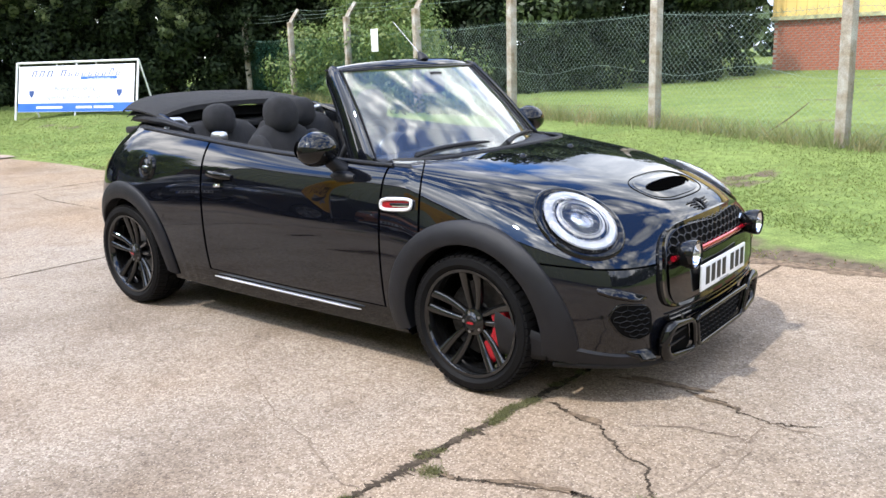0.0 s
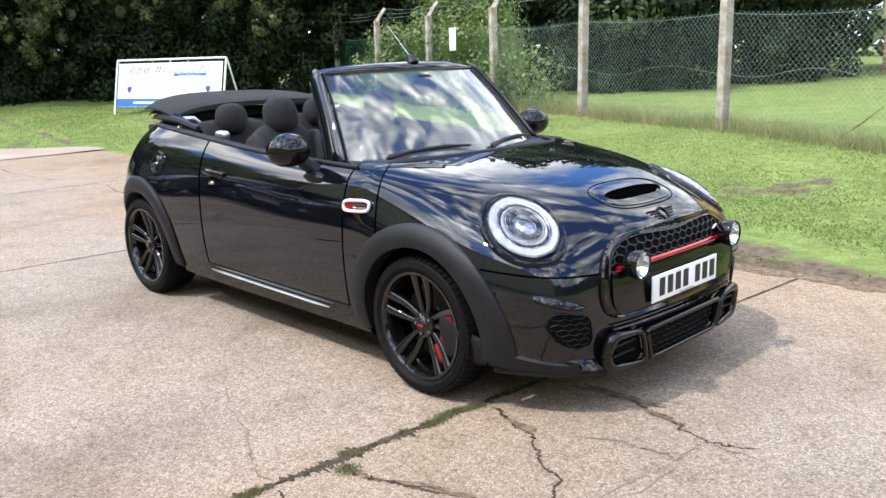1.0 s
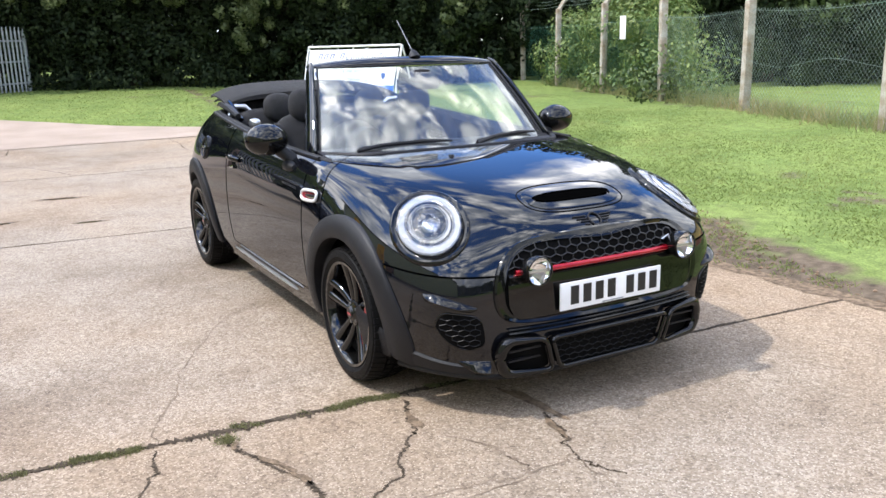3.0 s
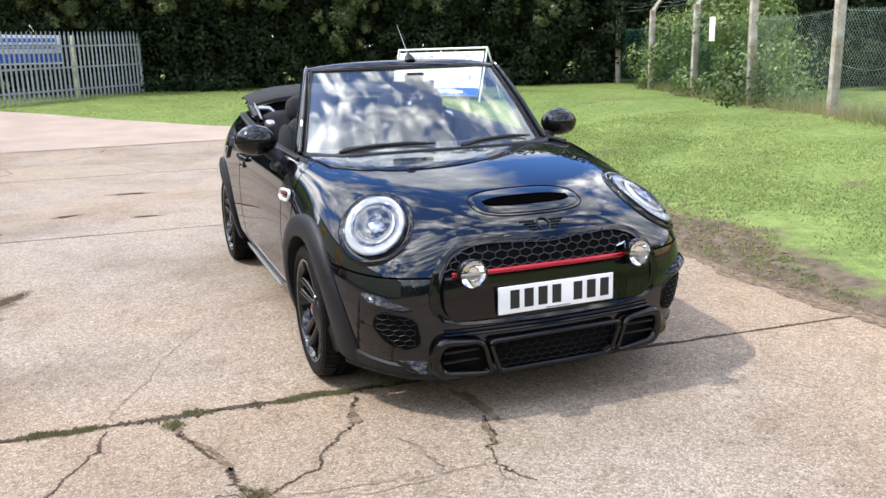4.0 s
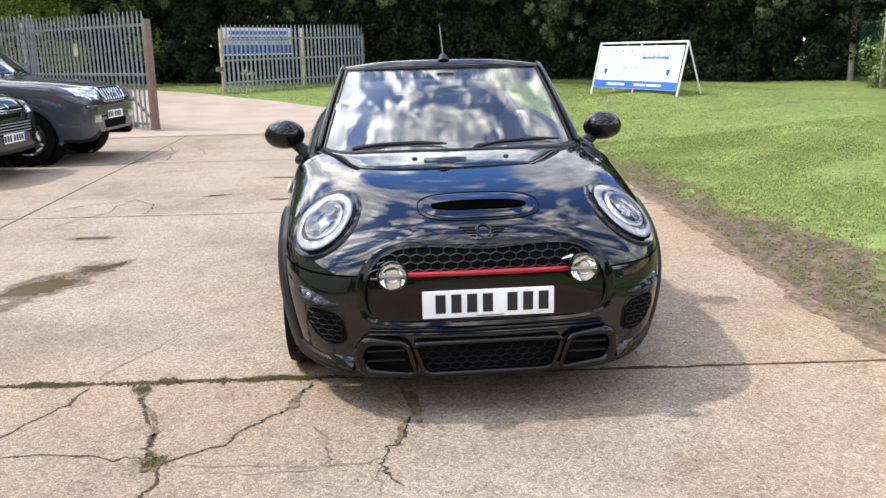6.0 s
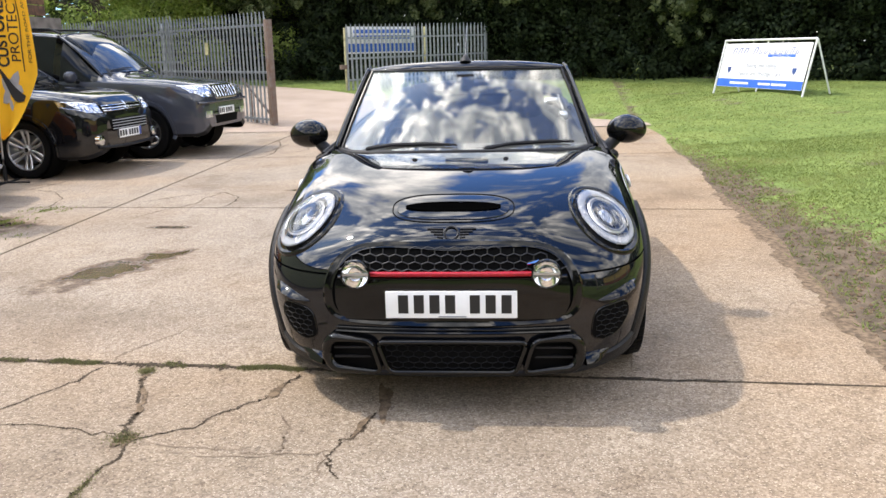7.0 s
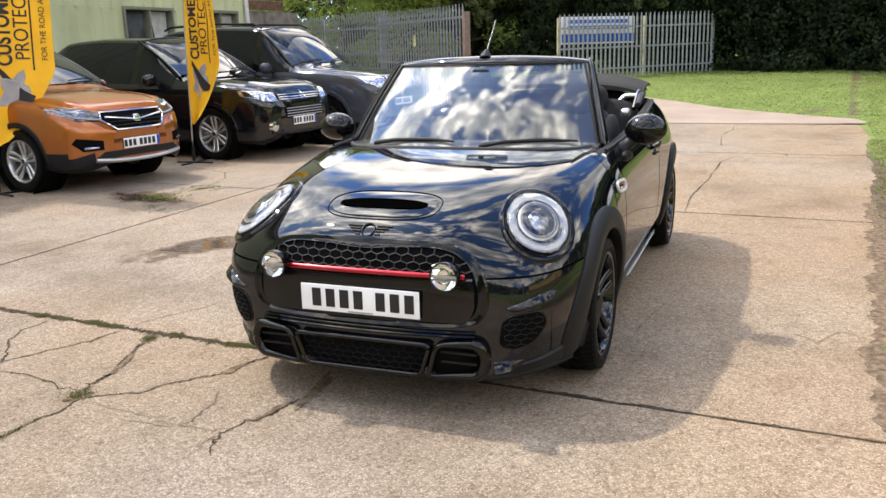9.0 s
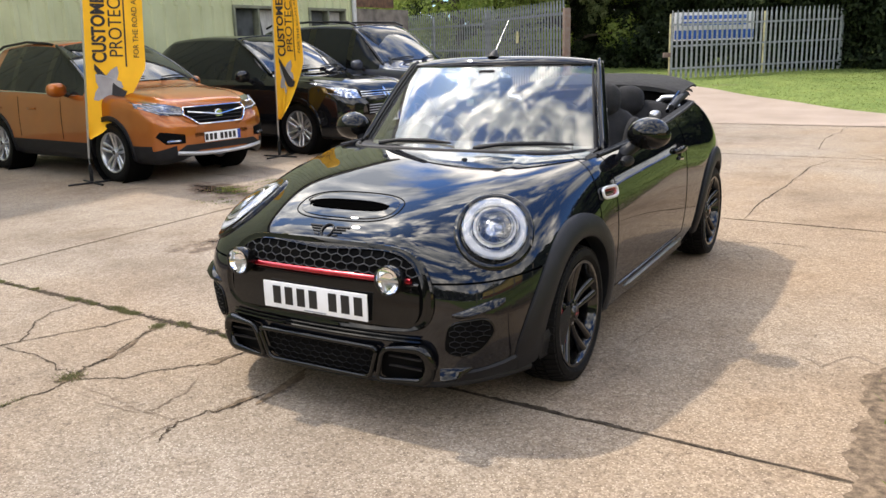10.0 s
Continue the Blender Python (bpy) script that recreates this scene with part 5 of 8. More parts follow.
# headlights: eye-shaped ring laid on the bonnet, clear dome over a bowl
for s in (-1, 1):
    aim = Vector((-0.80, -s * 0.34, -0.42)).normalized()
    c0, nrm = lay(Vector((0.405, s * .632, .742)) - aim * 1.0, aim, 0)
    upv = (Vector((0, 0, 1)) - aim * aim.z).normalized()
    sidev = aim.cross(upv) * s
    aw, ah = 0.122, 0.142

    def eye(a, k, proud):
        o = c0 + (sidev * math.cos(a) * aw + upv * math.sin(a) * ah) * k
        return lay(o - aim * 0.5, aim, proud)[0]

    def band(levels, n=56):
        bm = bmesh.new()
        rows = [[bm.verts.new(eye(math.tau * i / n, k, pr)) for i in range(n)] for k, pr in levels]
        for i in range(len(rows) - 1):
            for j in range(n):
                bm.faces.new((rows[i][j], rows[i][(j + 1) % n], rows[i + 1][(j + 1) % n], rows[i + 1][j]))
        return bm

    lamp = part("headlight", band([(1.29, -.004), (1.275, .003), (1.235, .010), (1.18, .012), (1.12, .008), (1.05, .004), (1.0, .006)]), PIANO, mini, "round headlight with a white daytime ring")
    part("trim_ring", band([(1.03, .006), (1.01, .015), (.985, .011)]), PIANO, lamp)
    part("light_ring", band([(.985, .008), (.95, .014), (.84, .012), (.765, .004), (.75, -.004)]), WHITE_LENS, lamp, "white daytime light ring")
    part("ring_edge", band([(.765, .002), (.745, .011), (.72, .003)]), CHROME, lamp)
    part("reflector", band([(.73, .002), (.68, -.004), (.60, .002), (.57, .006)]), ALLOY, lamp)
    part("projector_bezel", band([(.55, .005), (.53, .012), (.51, .006)]), WHITE_LENS, lamp)
    part("bowl", band([(.50, .005), (.42, -.012), (.30, .001), (.16, .008), (.02, .010)]), mat("headlamp_bowl", (.28, .30, .34), rough=.12, metal=.9, vary=.35, scale=40), lamp)
    part("lens", band([(1.03, .014), (.9, .022), (.7, .029), (.45, .034), (.2, .037), (.02, .0375)]), LENS, lamp, "clear lens").visible_shadow = False

# grille opening: one rounded outline, ribbed rim, gloss lower panel
def front(y, z, proud=0.0):
    return lay((1.6, y, z), (-1, 0, 0), 0)[0] + Vector((proud, 0, 0))


def outline(pts, per=10, closed=True):
    n = len(pts)
    full = pts * 3 if closed else pts
    ts = range(len(full))
    at = np.linspace(n, 2 * n, n * per, endpoint=False) if closed else np.linspace(0, n - 1, (n - 1) * per + 1)
    return [tuple(p) for p in spline(ts, full, at)]


GRILLE = [(0, .702), (.20, .700), (.36, .686), (.455, .635), (.500, .56), (.508, .48), (.470, .412), (.36, .388), (.18, .382), (0, .381)]
GRILLE = GRILLE + [(-y, z) for y, z in GRILLE[-2:0:-1]]
loop = outline(GRILLE, 6)


def laid(y, z, proud=0.0):
    """A point of the nose, moved out along the body's normal."""
    p, nrm = lay((1.6, y, z), (-1, 0, 0), 0)
    return p + nrm * proud


def loft(loop_pts, levels, mid_z=.545):
    """A moulded ring: the loop shrunk step by step, each step at its own height over the body."""
    bm = bmesh.new()
    rows = []
    for cut, proud in levels:
        row = []
        for y, z in loop_pts:
            d = Vector((y, z - mid_z))
            d *= max(0.05, 1 - cut / max(d.length, .05))
            row.append(bm.verts.new(laid(d.x, mid_z + d.y, proud)))
        rows.append(row)
    n = len(loop_pts)
    for a, b in zip(rows[:-1], rows[1:]):
        for i in range(n):
            bm.faces.new((a[i], a[(i + 1) % n], b[(i + 1) % n], b[i]))
    return bm


def ledge(name, stations, material, parent, label=""):
    """An upward-facing blade: stations of (y, upper z, lower z, how far the lower edge stands out)."""
    bm = bmesh.new()
    rows = []
    for y, hi, lo, out in stations:
        rows.append([bm.verts.new(p) for p in (laid(y, hi, -.004), laid(y, hi - .25 * (hi - lo), out * .45), laid(y, lo + .1 * (hi - lo), out), laid(y, lo - .003, out * .9), laid(y, lo - .014, -.004))])
    for a, b in zip(rows[:-1], rows[1:]):
        for j in range(4):
            bm.faces.new((a[j], a[j + 1], b[j + 1], b[j]))
    return part(name, bm, material, parent, label)


grille = part("grille", loft(loop, [(-.012, -.004), (-.010, .010), (-.002, .016), (.010, .013), (.022, .010), (.030, .012), (.034, .004)]), PIANO, mini, "hexagonal-mesh grille with a red bar")


def fill(points, parent, name, material, proud, label=""):
    """A patch laid on the nose inside a loop of (y, z), ordered by height."""
    bm = bmesh.new()
    ys = np.array([p[0] for p in points])
    zs = np.array([p[1] for p in points])
    lo, hi = zs.min(), zs.max()
    rows = []
    levels = np.linspace(lo + 1e-4, hi - 1e-4, 14)
    for z in levels:
        xs = []
        for i in range(len(points)):
            a, b = points[i], points[(i + 1) % len(points)]
            if (a[1] - z) * (b[1] - z) < 0:
                f = (z - a[1]) / (b[1] - a[1])
                xs.append(a[0] + f * (b[0] - a[0]))
        if len(xs) >= 2:
            rows.append([bm.verts.new(front(y, z, proud)) for y in np.linspace(min(xs), max(xs), 25)])
    for i in range(len(rows) - 1):
        for j in range(24):
            bm.faces.new((rows[i][j], rows[i][j + 1], rows[i + 1][j + 1], rows[i + 1][j]))
    return part(name, bm, material, parent, label)


# near-black sheet on the nose stands for the shaded depth behind the mesh
fill(loop, grille, "grille_recess_shade", DARK, .004)
panel = [(max(-.468, min(.468, y * .925)), max(.405, min(z, .566))) for y, z in loop]
fill(panel, grille, "lower_panel", PIANO, .016, "gloss black panel behind the plate")
ledge("panel_edge", [(y, .584, .566, .014) for y in np.linspace(-.455, .455, 31)], PIANO, grille)


def honeycomb(y0, y1, z0, z1, cell, inside, proud, thick, flatten=0.62):
    """Honeycomb bars: every cell wall a thin bar laid on the nose."""
    bm = bmesh.new()
    rows = int((z1 - z0) / (cell * 1.5 * flatten)) + 2
    cols = int((y1 - y0) / (cell * math.sqrt(3))) + 2
    for r in range(rows):
        for c in range(cols):
            cy = y0 + (c + .5 * (r % 2)) * cell * math.sqrt(3)
            cz = z0 + r * cell * 1.5 * flatten
            pts = [(cy + cell * math.sin(k * math.pi / 3), cz + cell * flatten * math.cos(k * math.pi / 3)) for k in range(4)]
            for a, b in zip(pts[:-1], pts[1:]):
                if inside(*a) and inside(*b):
                    p, q = front(*a, proud), front(*b, proud)
                    add_tube(bm, [p, q], thick, 4)
    return bm


def in_loop(loop_pts, y, z):
    n, c = len(loop_pts), False
    for i in range(n):
        (y1, z1), (y2, z2) = loop_pts[i], loop_pts[i - 1]
        if (z1 > z) != (z2 > z) and y < (y2 - y1) * (z - z1) / (z2 - z1) + y1:
            c = not c
    return c


shrunk = [(y * .97, .545 + (z - .545) * .95) for y, z in loop]
part("mesh", honeycomb(-.48, .48, .59, .70, .030, lambda y, z: in_loop(shrunk, y, z) and z > .597, .012, .0026), GRILLE_MESH, grille, "black honeycomb mesh")
part("red_bar", tube_bm([front(y, .586 + .004 * (1 - (y / .43) ** 2), .018) for y in np.linspace(-.43, .43, 25)], .0115, 10), RED, grille, "red grille bar")
bm = tube_bm([front(.30, .625, .018), front(.345, .634, .018)], [.004, .009], 6)
part("grille_badge", bm, CHROME, grille)

# number plate with plain bars
pl = part("number_plate", box_bm(.757, .764, -.26, .26, .417, .528, bevel=.003), PLATE_WHITE, mini, "white number plate with black characters")
for k in range(7):
    y = -.205 + .062 * k + (.035 if k > 3 else 0)
    part("plate_bar", box_bm(.7635, .7655, y - .004, y + .036, .437, .512), INK, pl, smooth=False)
bm = box_bm(.7635, .765, -.05, .06, .4205, .4255)
part("maker_line", bm, BANNER_GREY, pl, smooth=False)

# driving lamps in front of the grille
for s in (-1, 1):
    c = Vector((.735, s * .372, .601))
    bm = lathe_bm([(.0, -.035), (.030, -.033), (.050, -.010), (.0575, .025), (.0585, .046), (.056, .052), (.0525, .050), (.051, .040)], 40, "X", c)
    lampo = part("driving_lamp", bm, PIANO, mini, "round chrome driving lamp")
    part("bezel", lathe_bm([(.0575, .044), (.0575, .053), (.053, .055), (.0515, .048)], 40, "X", c), PIANO, lampo)
    part("reflector", lathe_bm([(.052, .046), (.040, .022), (.02, .008), (0, .004)], 40, "X", c), LAMP_CHROME, lampo)
    part("bulb_shield", box_bm(c.x + .036, c.x + .043, c.y - .050, c.y + .050, c.z - .006, c.z + .004, bevel=.002), ALLOY, lampo)
    part("stem", tube_bm([(c.x - .02, c.y, c.z - .03), (c.x - .02, c.y, c.z - .08)], .008, 8), STEEL, lampo)

# lower intake with its frames, side vents
def rounded(pts, rad=.022, n=5):
    """The corners of a polygon rounded off."""
    out = []
    c = len(pts)
    for i in range(c):
        a, p, b = (Vector(pts[(i + d) % c]) for d in (-1, 0, 1))
        u, v = (a - p), (b - p)
        r = min(rad, u.length * .45, v.length * .45)
        s0, s1 = p + u.normalized() * r, p + v.normalized() * r
        for k in range(n + 1):
            f = k / n
            out.append(tuple(s0.lerp(p, f).lerp(p.lerp(s1, f), f)))
    return out


mid = [(-.30, .318), (.30, .318), (.255, .188), (-.255, .188)]


def framed(points, name, material, r, proud, parent, label="", rad=.03, stout=0.0):
    """A moulded frame round an opening; stout thickens its outer side."""
    lp = rounded(points, rad)
    rs_ = [r + stout * float(smooth01((abs(y) - .40) / .10)) for y, z in lp]
    ob = part(name, tube_bm([front(y, z, proud) for y, z in lp], rs_, 10, closed=True), material, parent, label)
    # the opening is a dark sheet on the body, its shade in the colour
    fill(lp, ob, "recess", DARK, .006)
    return ob, lp


intake, lp = framed(mid, "lower_intake", PIANO, .010, .030, mini, "gloss black framed lower intake")
part("mesh", honeycomb(-.29, .29, .19, .32, .026, lambda y, z, lp=lp: in_loop(lp, y, z), .008, .0020), INTAKE_MESH, intake)
for s in (-1, 1):
    side = [(s * y, z) for y, z in ((.325, .322), (.490, .330), (.518, .265), (.490, .196), (.285, .186))]
    duct, lp = framed(side, "side_duct", PIANO, .011, .030, mini, "gloss black air duct frame", .035, .013)
    for z in (.245, .285):
        part("duct_slat", box_bm(front(s * .4, z).x + .004, front(s * .4, z).x + .016, min(s * .32, s * .48), max(s * .32, s * .48), z - .004, z + .004), PLASTIC, duct)
    # vent at the corner
    vent_pts = [(s * y, z) for y, z in ((.572, .430), (.700, .452), (.722, .398), (.680, .325), (.615, .293), (.556, .315))]
    vent, lp = framed(vent_pts, "corner_vent", PIANO, .0045, .001, mini, "black honeycomb corner vent", .045)
    part("mesh", honeycomb(*sorted((s * .54, s * .745)), .285, .475, .0215, lambda y, z, lp=lp: in_loop(lp, y, z), .0062, .0020, .66), INTAKE_MESH, vent)
    ledge("vent_blade", [(s * y, hi, lo, out) for y, hi, lo, out in ((.585, .468, .462, .002), (.61, .480, .460, .014), (.65, .497, .466, .026), (.69, .513, .480, .030), (.72, .522, .492, .024), (.745, .522, .506, .004))], PIANO, vent)
    ledge("winglet", [(s * y, hi, lo, out) for y, hi, lo, out in ((.53, .246, .204, .030), (.55, .248, .208, .032), (.58, .250, .214, .028), (.61, .250, .228, .016), (.635, .248, .240, .002))], PIANO, vent)
for s in (-1, 1):
    # matt apron from the wheel arch to the duct
    bm = bmesh.new()
    rows = []
    for u in np.linspace(2.30, 4.12, 22):
        top_v = .42 + 1.05 * ((u - 2.30) / 1.82) ** 2.4
        line = skin(LOWER, [s * u], np.linspace(0.02, top_v, 8))[0]
        out = []
        for j, p in enumerate(line):
            q, nrm, _, _ = SKIN.find_nearest(Vector(p))
            if nrm.dot(Vector((q.x + 1.2, q.y, 0))) < 0:
                nrm = -nrm
            out.append(bm.verts.new(q + nrm * (.010 if 0 < j < 7 else -.003)))
        rows.append(out)
    for a, b in zip(rows[:-1], rows[1:]):
        for j in range(7):
            bm.faces.new((a[j], a[j + 1], b[j + 1], b[j]))
    part("bumper_apron", bm, PLASTIC, mini, "textured black lower apron")
part("bumper_lip", tube_bm([tuple(p) for p in (ring_curve(RING_SILL, np.linspace(-3.55, 3.55, 80)) + np.array([-.006, 0, -.003]))], .012, 10, flat=1.2), PLASTIC, mini, "textured black lower lip")
for z, r in ((.352, .010), (.368, .005)):
    part("bumper_crease", tube_bm([front(y, z, .010) for y in np.linspace(-.47, .47, 41)], r, 8, flat=.7), PIANO, mini)

# bonnet scoop, badge, washer jets
def top(x, y, proud=0.0):
    return lay((x, y, 2.0), (0, 0, -1), proud)[0]


n = 48
rows = []
bm = bmesh.new()
for k, pr in ((1.0, -.002), (.985, .003), (.90, .0045), (.84, .006)):
    row = []
    for i in range(n):
        a = math.tau * i / n
        ca, sa = math.cos(a), math.sin(a)
        dx = .094 * math.copysign(abs(ca) ** .75, ca) * k
        dy = .235 * math.copysign(abs(sa) ** .7, sa) * k
        row.append(bm.verts.new(top(.486 + dx * (1 if k > .85 else .5) + (.010 if k < .85 else 0), dy, pr)))
    rows.append(row)
for i in range(3):
    for j in range(n):
        bm.faces.new((rows[i][j], rows[i][(j + 1) % n], rows[i + 1][(j + 1) % n], rows[i + 1][j]))
scoop = part("bonnet_scoop", bm, BLACK_PAINT, mini, "gloss black bonnet scoop with a dark slot")
# no opening here: a black face on the scoop stands for the slot's shade
bm = bmesh.new()
slot = []
for i in range(n):
    a = math.tau * i / n
    ca, sa = math.cos(a), math.sin(a)
    slot.append(bm.verts.new(top(.500 + .030 * math.copysign(abs(ca) ** .8, ca) - .012 * sa * sa, .198 * math.copysign(abs(sa) ** .8, sa), .0075)))
bm.faces.new(slot)
part("scoop_slot_shade", bm, SLOT_SHADE, scoop, smooth=False)
part("scoop_seam", tube_bm([top(.486 + .108 * math.copysign(abs(math.cos(a)) ** .75, math.cos(a)), .252 * math.copysign(abs(math.sin(a)) ** .7, math.sin(a)), .0005) for a in np.linspace(0, math.tau, 60, endpoint=False)], .0025, 5, closed=True), DARK, scoop)
bm = bmesh.new()
for s in (-1, 1):
    for k in range(4):
        a, b = top(.630 + .011 * k, s * .033, .002), top(.628 + .011 * k, s * (.098 - .014 * k), .002)
        add_tube(bm, [a, b], .0035, 4)
add_tube(bm, [top(.646 + .025 * math.cos(a), .027 * math.sin(a), .003) for a in np.linspace(0, math.tau, 20, endpoint=False)], .004, 6, closed=True)
part("winged_badge", bm, PLASTIC, mini, "plain black winged badge")
for y in (-.22, .22):
    c = top(-.12, y, .0015)
    part("washer_jet", lathe_bm([(0, .010), (.010, .008), (.016, 0), (.018, -.006)], 14, "Z", c), PIANO, mini)

# windscreen: glass slab, surround, header, pillars
def ws(u, v):
    """u from -1 to 1 across, v from 0 (cowl) to 1 (header)."""
    half = .675 + (.535 - .675) * v
    bow = abs(u) ** 2.2
    x0 = -.440 - .185 * bow
    x1 = -.835 - .125 * bow
    z0 = .935 - .004 * u * u
    z1 = 1.343 - .004 * u * u
    bulge = .025 * math.sin(math.pi * v) * (1 - .5 * u * u)
    return Vector((x0 + (x1 - x0) * v + bulge * .55, half * u, z0 + (z1 - z0) * v + bulge * .8))


def slab(fn, nu, nv, thick, nrm):
    bm = bmesh.new()
    lay1 = [[bm.verts.new(fn(-1 + 2 * i / nu, j / nv)) for j in range(nv + 1)] for i in range(nu + 1)]
    lay2 = [[bm.verts.new(fn(-1 + 2 * i / nu, j / nv) - Vector(nrm) * thick) for j in range(nv + 1)] for i in range(nu + 1)]
    for i in range(nu):
        for j in range(nv):
            bm.faces.new((lay1[i][j], lay1[i + 1][j], lay1[i + 1][j + 1], lay1[i][j + 1]))
            bm.faces.new((lay2[i][j], lay2[i][j + 1], lay2[i + 1][j + 1], lay2[i + 1][j]))
    for i in range(nu):
        for j in (0, nv):
            bm.faces.new((lay1[i][j], lay1[i + 1][j], lay2[i + 1][j], lay2[i][j]))
    for j in range(nv):
        for i in (0, nu):
            bm.faces.new((lay1[i][j], lay1[i][j + 1], lay2[i][j + 1], lay2[i][j]))
    return bm


screen = part("windscreen", slab(ws, 28, 16, .005, (.6, 0, .8)), CLEAR, mini, "clear raked windscreen")
screen.visible_shadow = False
for s in (-1, 1):
    at = np.linspace(-.12, 1.03, 16)
    rail = [ws(s, v) + Vector((-.044 - .020 * (1 - v), s * .019, -.004)) for v in at]
    wide_r = [.034] + [.082 - .030 * (i / 15) for i in range(1, 15)] + [.030]
    part("windscreen_pillar", tube_bm(rail, wide_r, 18, flat=.34, up=(0, 1, 0)), BLACK_PAINT, screen, "gloss black windscreen pillar")
# header: a broad domed panel behind the top edge of the glass
bm = bmesh.new()
profile = ((.004, -.006), (.006, .010), (-.004, .024), (-.030, .036), (-.065, .043), (-.100, .042), (-.128, .032), (-.138, .014), (-.130, -.008), (-.060, -.014), (.004, -.006))
rows = []
for u in np.linspace(-1.05, 1.05, 41):
    e = ws(max(-1, min(1, u)), 1.0) + Vector((0, (u - max(-1, min(1, u))) * .535, 0))
    k = 1 - .72 * abs(u / 1.05) ** 3
    rows.append([bm.verts.new(e + Vector((dx * (.40 + .60 * k), 0, dz * k))) for dx, dz in profile[:-1]])
n = len(rows[0])
for p, q in zip(rows[:-1], rows[1:]):
    for k in range(n):
        bm.faces.new((p[k], p[(k + 1) % n], q[(k + 1) % n], q[k]))
bm.faces.new(rows[0][::-1])
bm.faces.new(rows[-1])
part("windscreen_header", bm, BLACK_PAINT, screen, "gloss black windscreen header")
for s in (-1, 1):
    part("pillar_seal", tube_bm([ws(s * .995, v) + Vector((.003, 0, .003)) for v in np.linspace(0, 1, 12)], .0055, 6), GRILLE_MESH, screen)
part("header_seal", tube_bm([ws(u, .990) + Vector((.003, 0, .003)) for u in np.linspace(-1, 1, 25)], .006, 6), GRILLE_MESH, screen)
lip = [Vector(p) for p in ring_curve(RING_COWL, np.linspace(-6, 6, 61))]
bm = bmesh.new()
rows = []
for p in lip:
    u = max(-1.03, min(1.03, p.y / .655))
    e = ws(u, -.015) + Vector((-.004, 0, -.006))
    q = p.lerp(e, .10)
    rows.append([bm.verts.new(v) for v in (p + Vector((.004, 0, -.030)), p + Vector((0, 0, -.014)), Vector((q.x, q.y, p.z - .020)), p.lerp(e, .55) + Vector((0, 0, -.016)), e)])
for p, q in zip(rows[:-1], rows[1:]):
    for k in range(4):
        bm.faces.new((p[k], q[k], q[k + 1], p[k + 1]))
part("cowl_tray", bm, PLASTIC, screen, "black plastic cowl tray")
part("cowl_lip", tube_bm([p + Vector((-.008, 0, .001)) for p in lip], [.005] + [.0115] * 59 + [.005], 10, flat=.8), PLASTIC, screen, "black rubber lip along the bonnet's rear edge")
part("mirror_mount", box_bm(-.835, -.785, -.05, .05, 1.245, 1.315, bevel=.012), PLASTIC, screen)
part("rear_view_mirror", box_bm(-.862, -.827, -.125, .125, 1.205, 1.27, bevel=.014), PLASTIC, screen)
for y0, y1, v in ((-.50, -.03, .012), (.12, .58, .012)):
    a, b = ws(y0 / .67, v) + Vector((.014, 0, .016)), ws(y1 / .67, v + .022) + Vector((.014, 0, .016))
    wiper = part("wiper", tube_bm([a, a.lerp(b, .3) + Vector((0, 0, .008)), a.lerp(b, .7) + Vector((0, 0, .009)), b], [.006, .011, .011, .005], 8), PLASTIC, mini)
    part("wiper_arm", tube_bm([ws(y0 / .67 - .02, -.02) + Vector((.02, 0, .02)), a.lerp(b, .25) + Vector((.008, 0, .008)), a.lerp(b, .55) + Vector((.002, 0, .010))], [.011, .008, .005], 8), PLASTIC, wiper)
aer = part("aerial", tube_bm([(-.875, 0, 1.376), (-.885, 0, 1.398), (-.897, 0, 1.412), (-.903, 0, 1.419)], [.034, .024, .013, .006], 14, flat=.9), PLASTIC, mini, "black aerial foot with a thin mast")
part("mast", tube_bm([(-.897, 0, 1.41), (-1.07, 0, 1.578)], [.0026, .0015], 6), STEEL, aer)

# door mirrors
for s in (-1, 1):
    bm = bmesh.new()
    c = Vector((-.795, s * .885, 1.005))
    bmesh.ops.create_uvsphere(bm, u_segments=40, v_segments=24, radius=1)
    for v in bm.verts:
        x, y, z = v.co
        xs = .098 if x > 0 else .048
        v.co = c + Vector((xs * x + .004, .108 * y * (1 - .06 * z), .079 * z))
    mir = part("door_mirror", bm, PIANO, mini, "gloss black rounded door mirror")
    part("stalk", tube_bm([(-.745, s * .76, .892), (-.765, s * .79, .92), (-.78, s * .83, .955)], [.050, .036, .034], 12, flat=.9), PLASTIC, mir)
    part("foot", tube_bm([lay((-.70, s * 1.4, .88), (0, -s, 0), .002)[0] + Vector((d, 0, -.006)) for d in (-.085, -.04, .02, .06)], [.012, .03, .03, .014], 10, flat=.9), PLASTIC, mir)
    bm = bmesh.new()
    bmesh.ops.create_circle(bm, cap_ends=True, segments=36, radius=1)
    for v in bm.verts:
        v.co = c + Vector((-.0455, v.co.x * .088, v.co.y * .062))
    part("mirror_glass", bm, CHROME, mir, smooth=False)

# cabin: tub, dashboard, wheel, seats
bm = bmesh.new()
rim_l = ring_curve(RING_BELT, np.linspace(5.4, 12, 60))
rows = []
for inset, z in ((0.0, None), (.045, .01), (.075, -.02), (.085, -.30), (.10, -.55)):
    row = []
    for side in (1, -1):
        pts = rim_l if side == 1 else rim_l[::-1]
        for p in pts:
            d = Vector((p[0] + 1.55, side * p[1], 0))
            ln = max(d.length, .01)
            zz = p[2] if z is None else max(.30, p[2] + z)
            row.append(bm.verts.new((p[0] - d.x / ln * inset, side * p[1] - d.y / ln * inset, zz + .002)))
    rows.append(row)
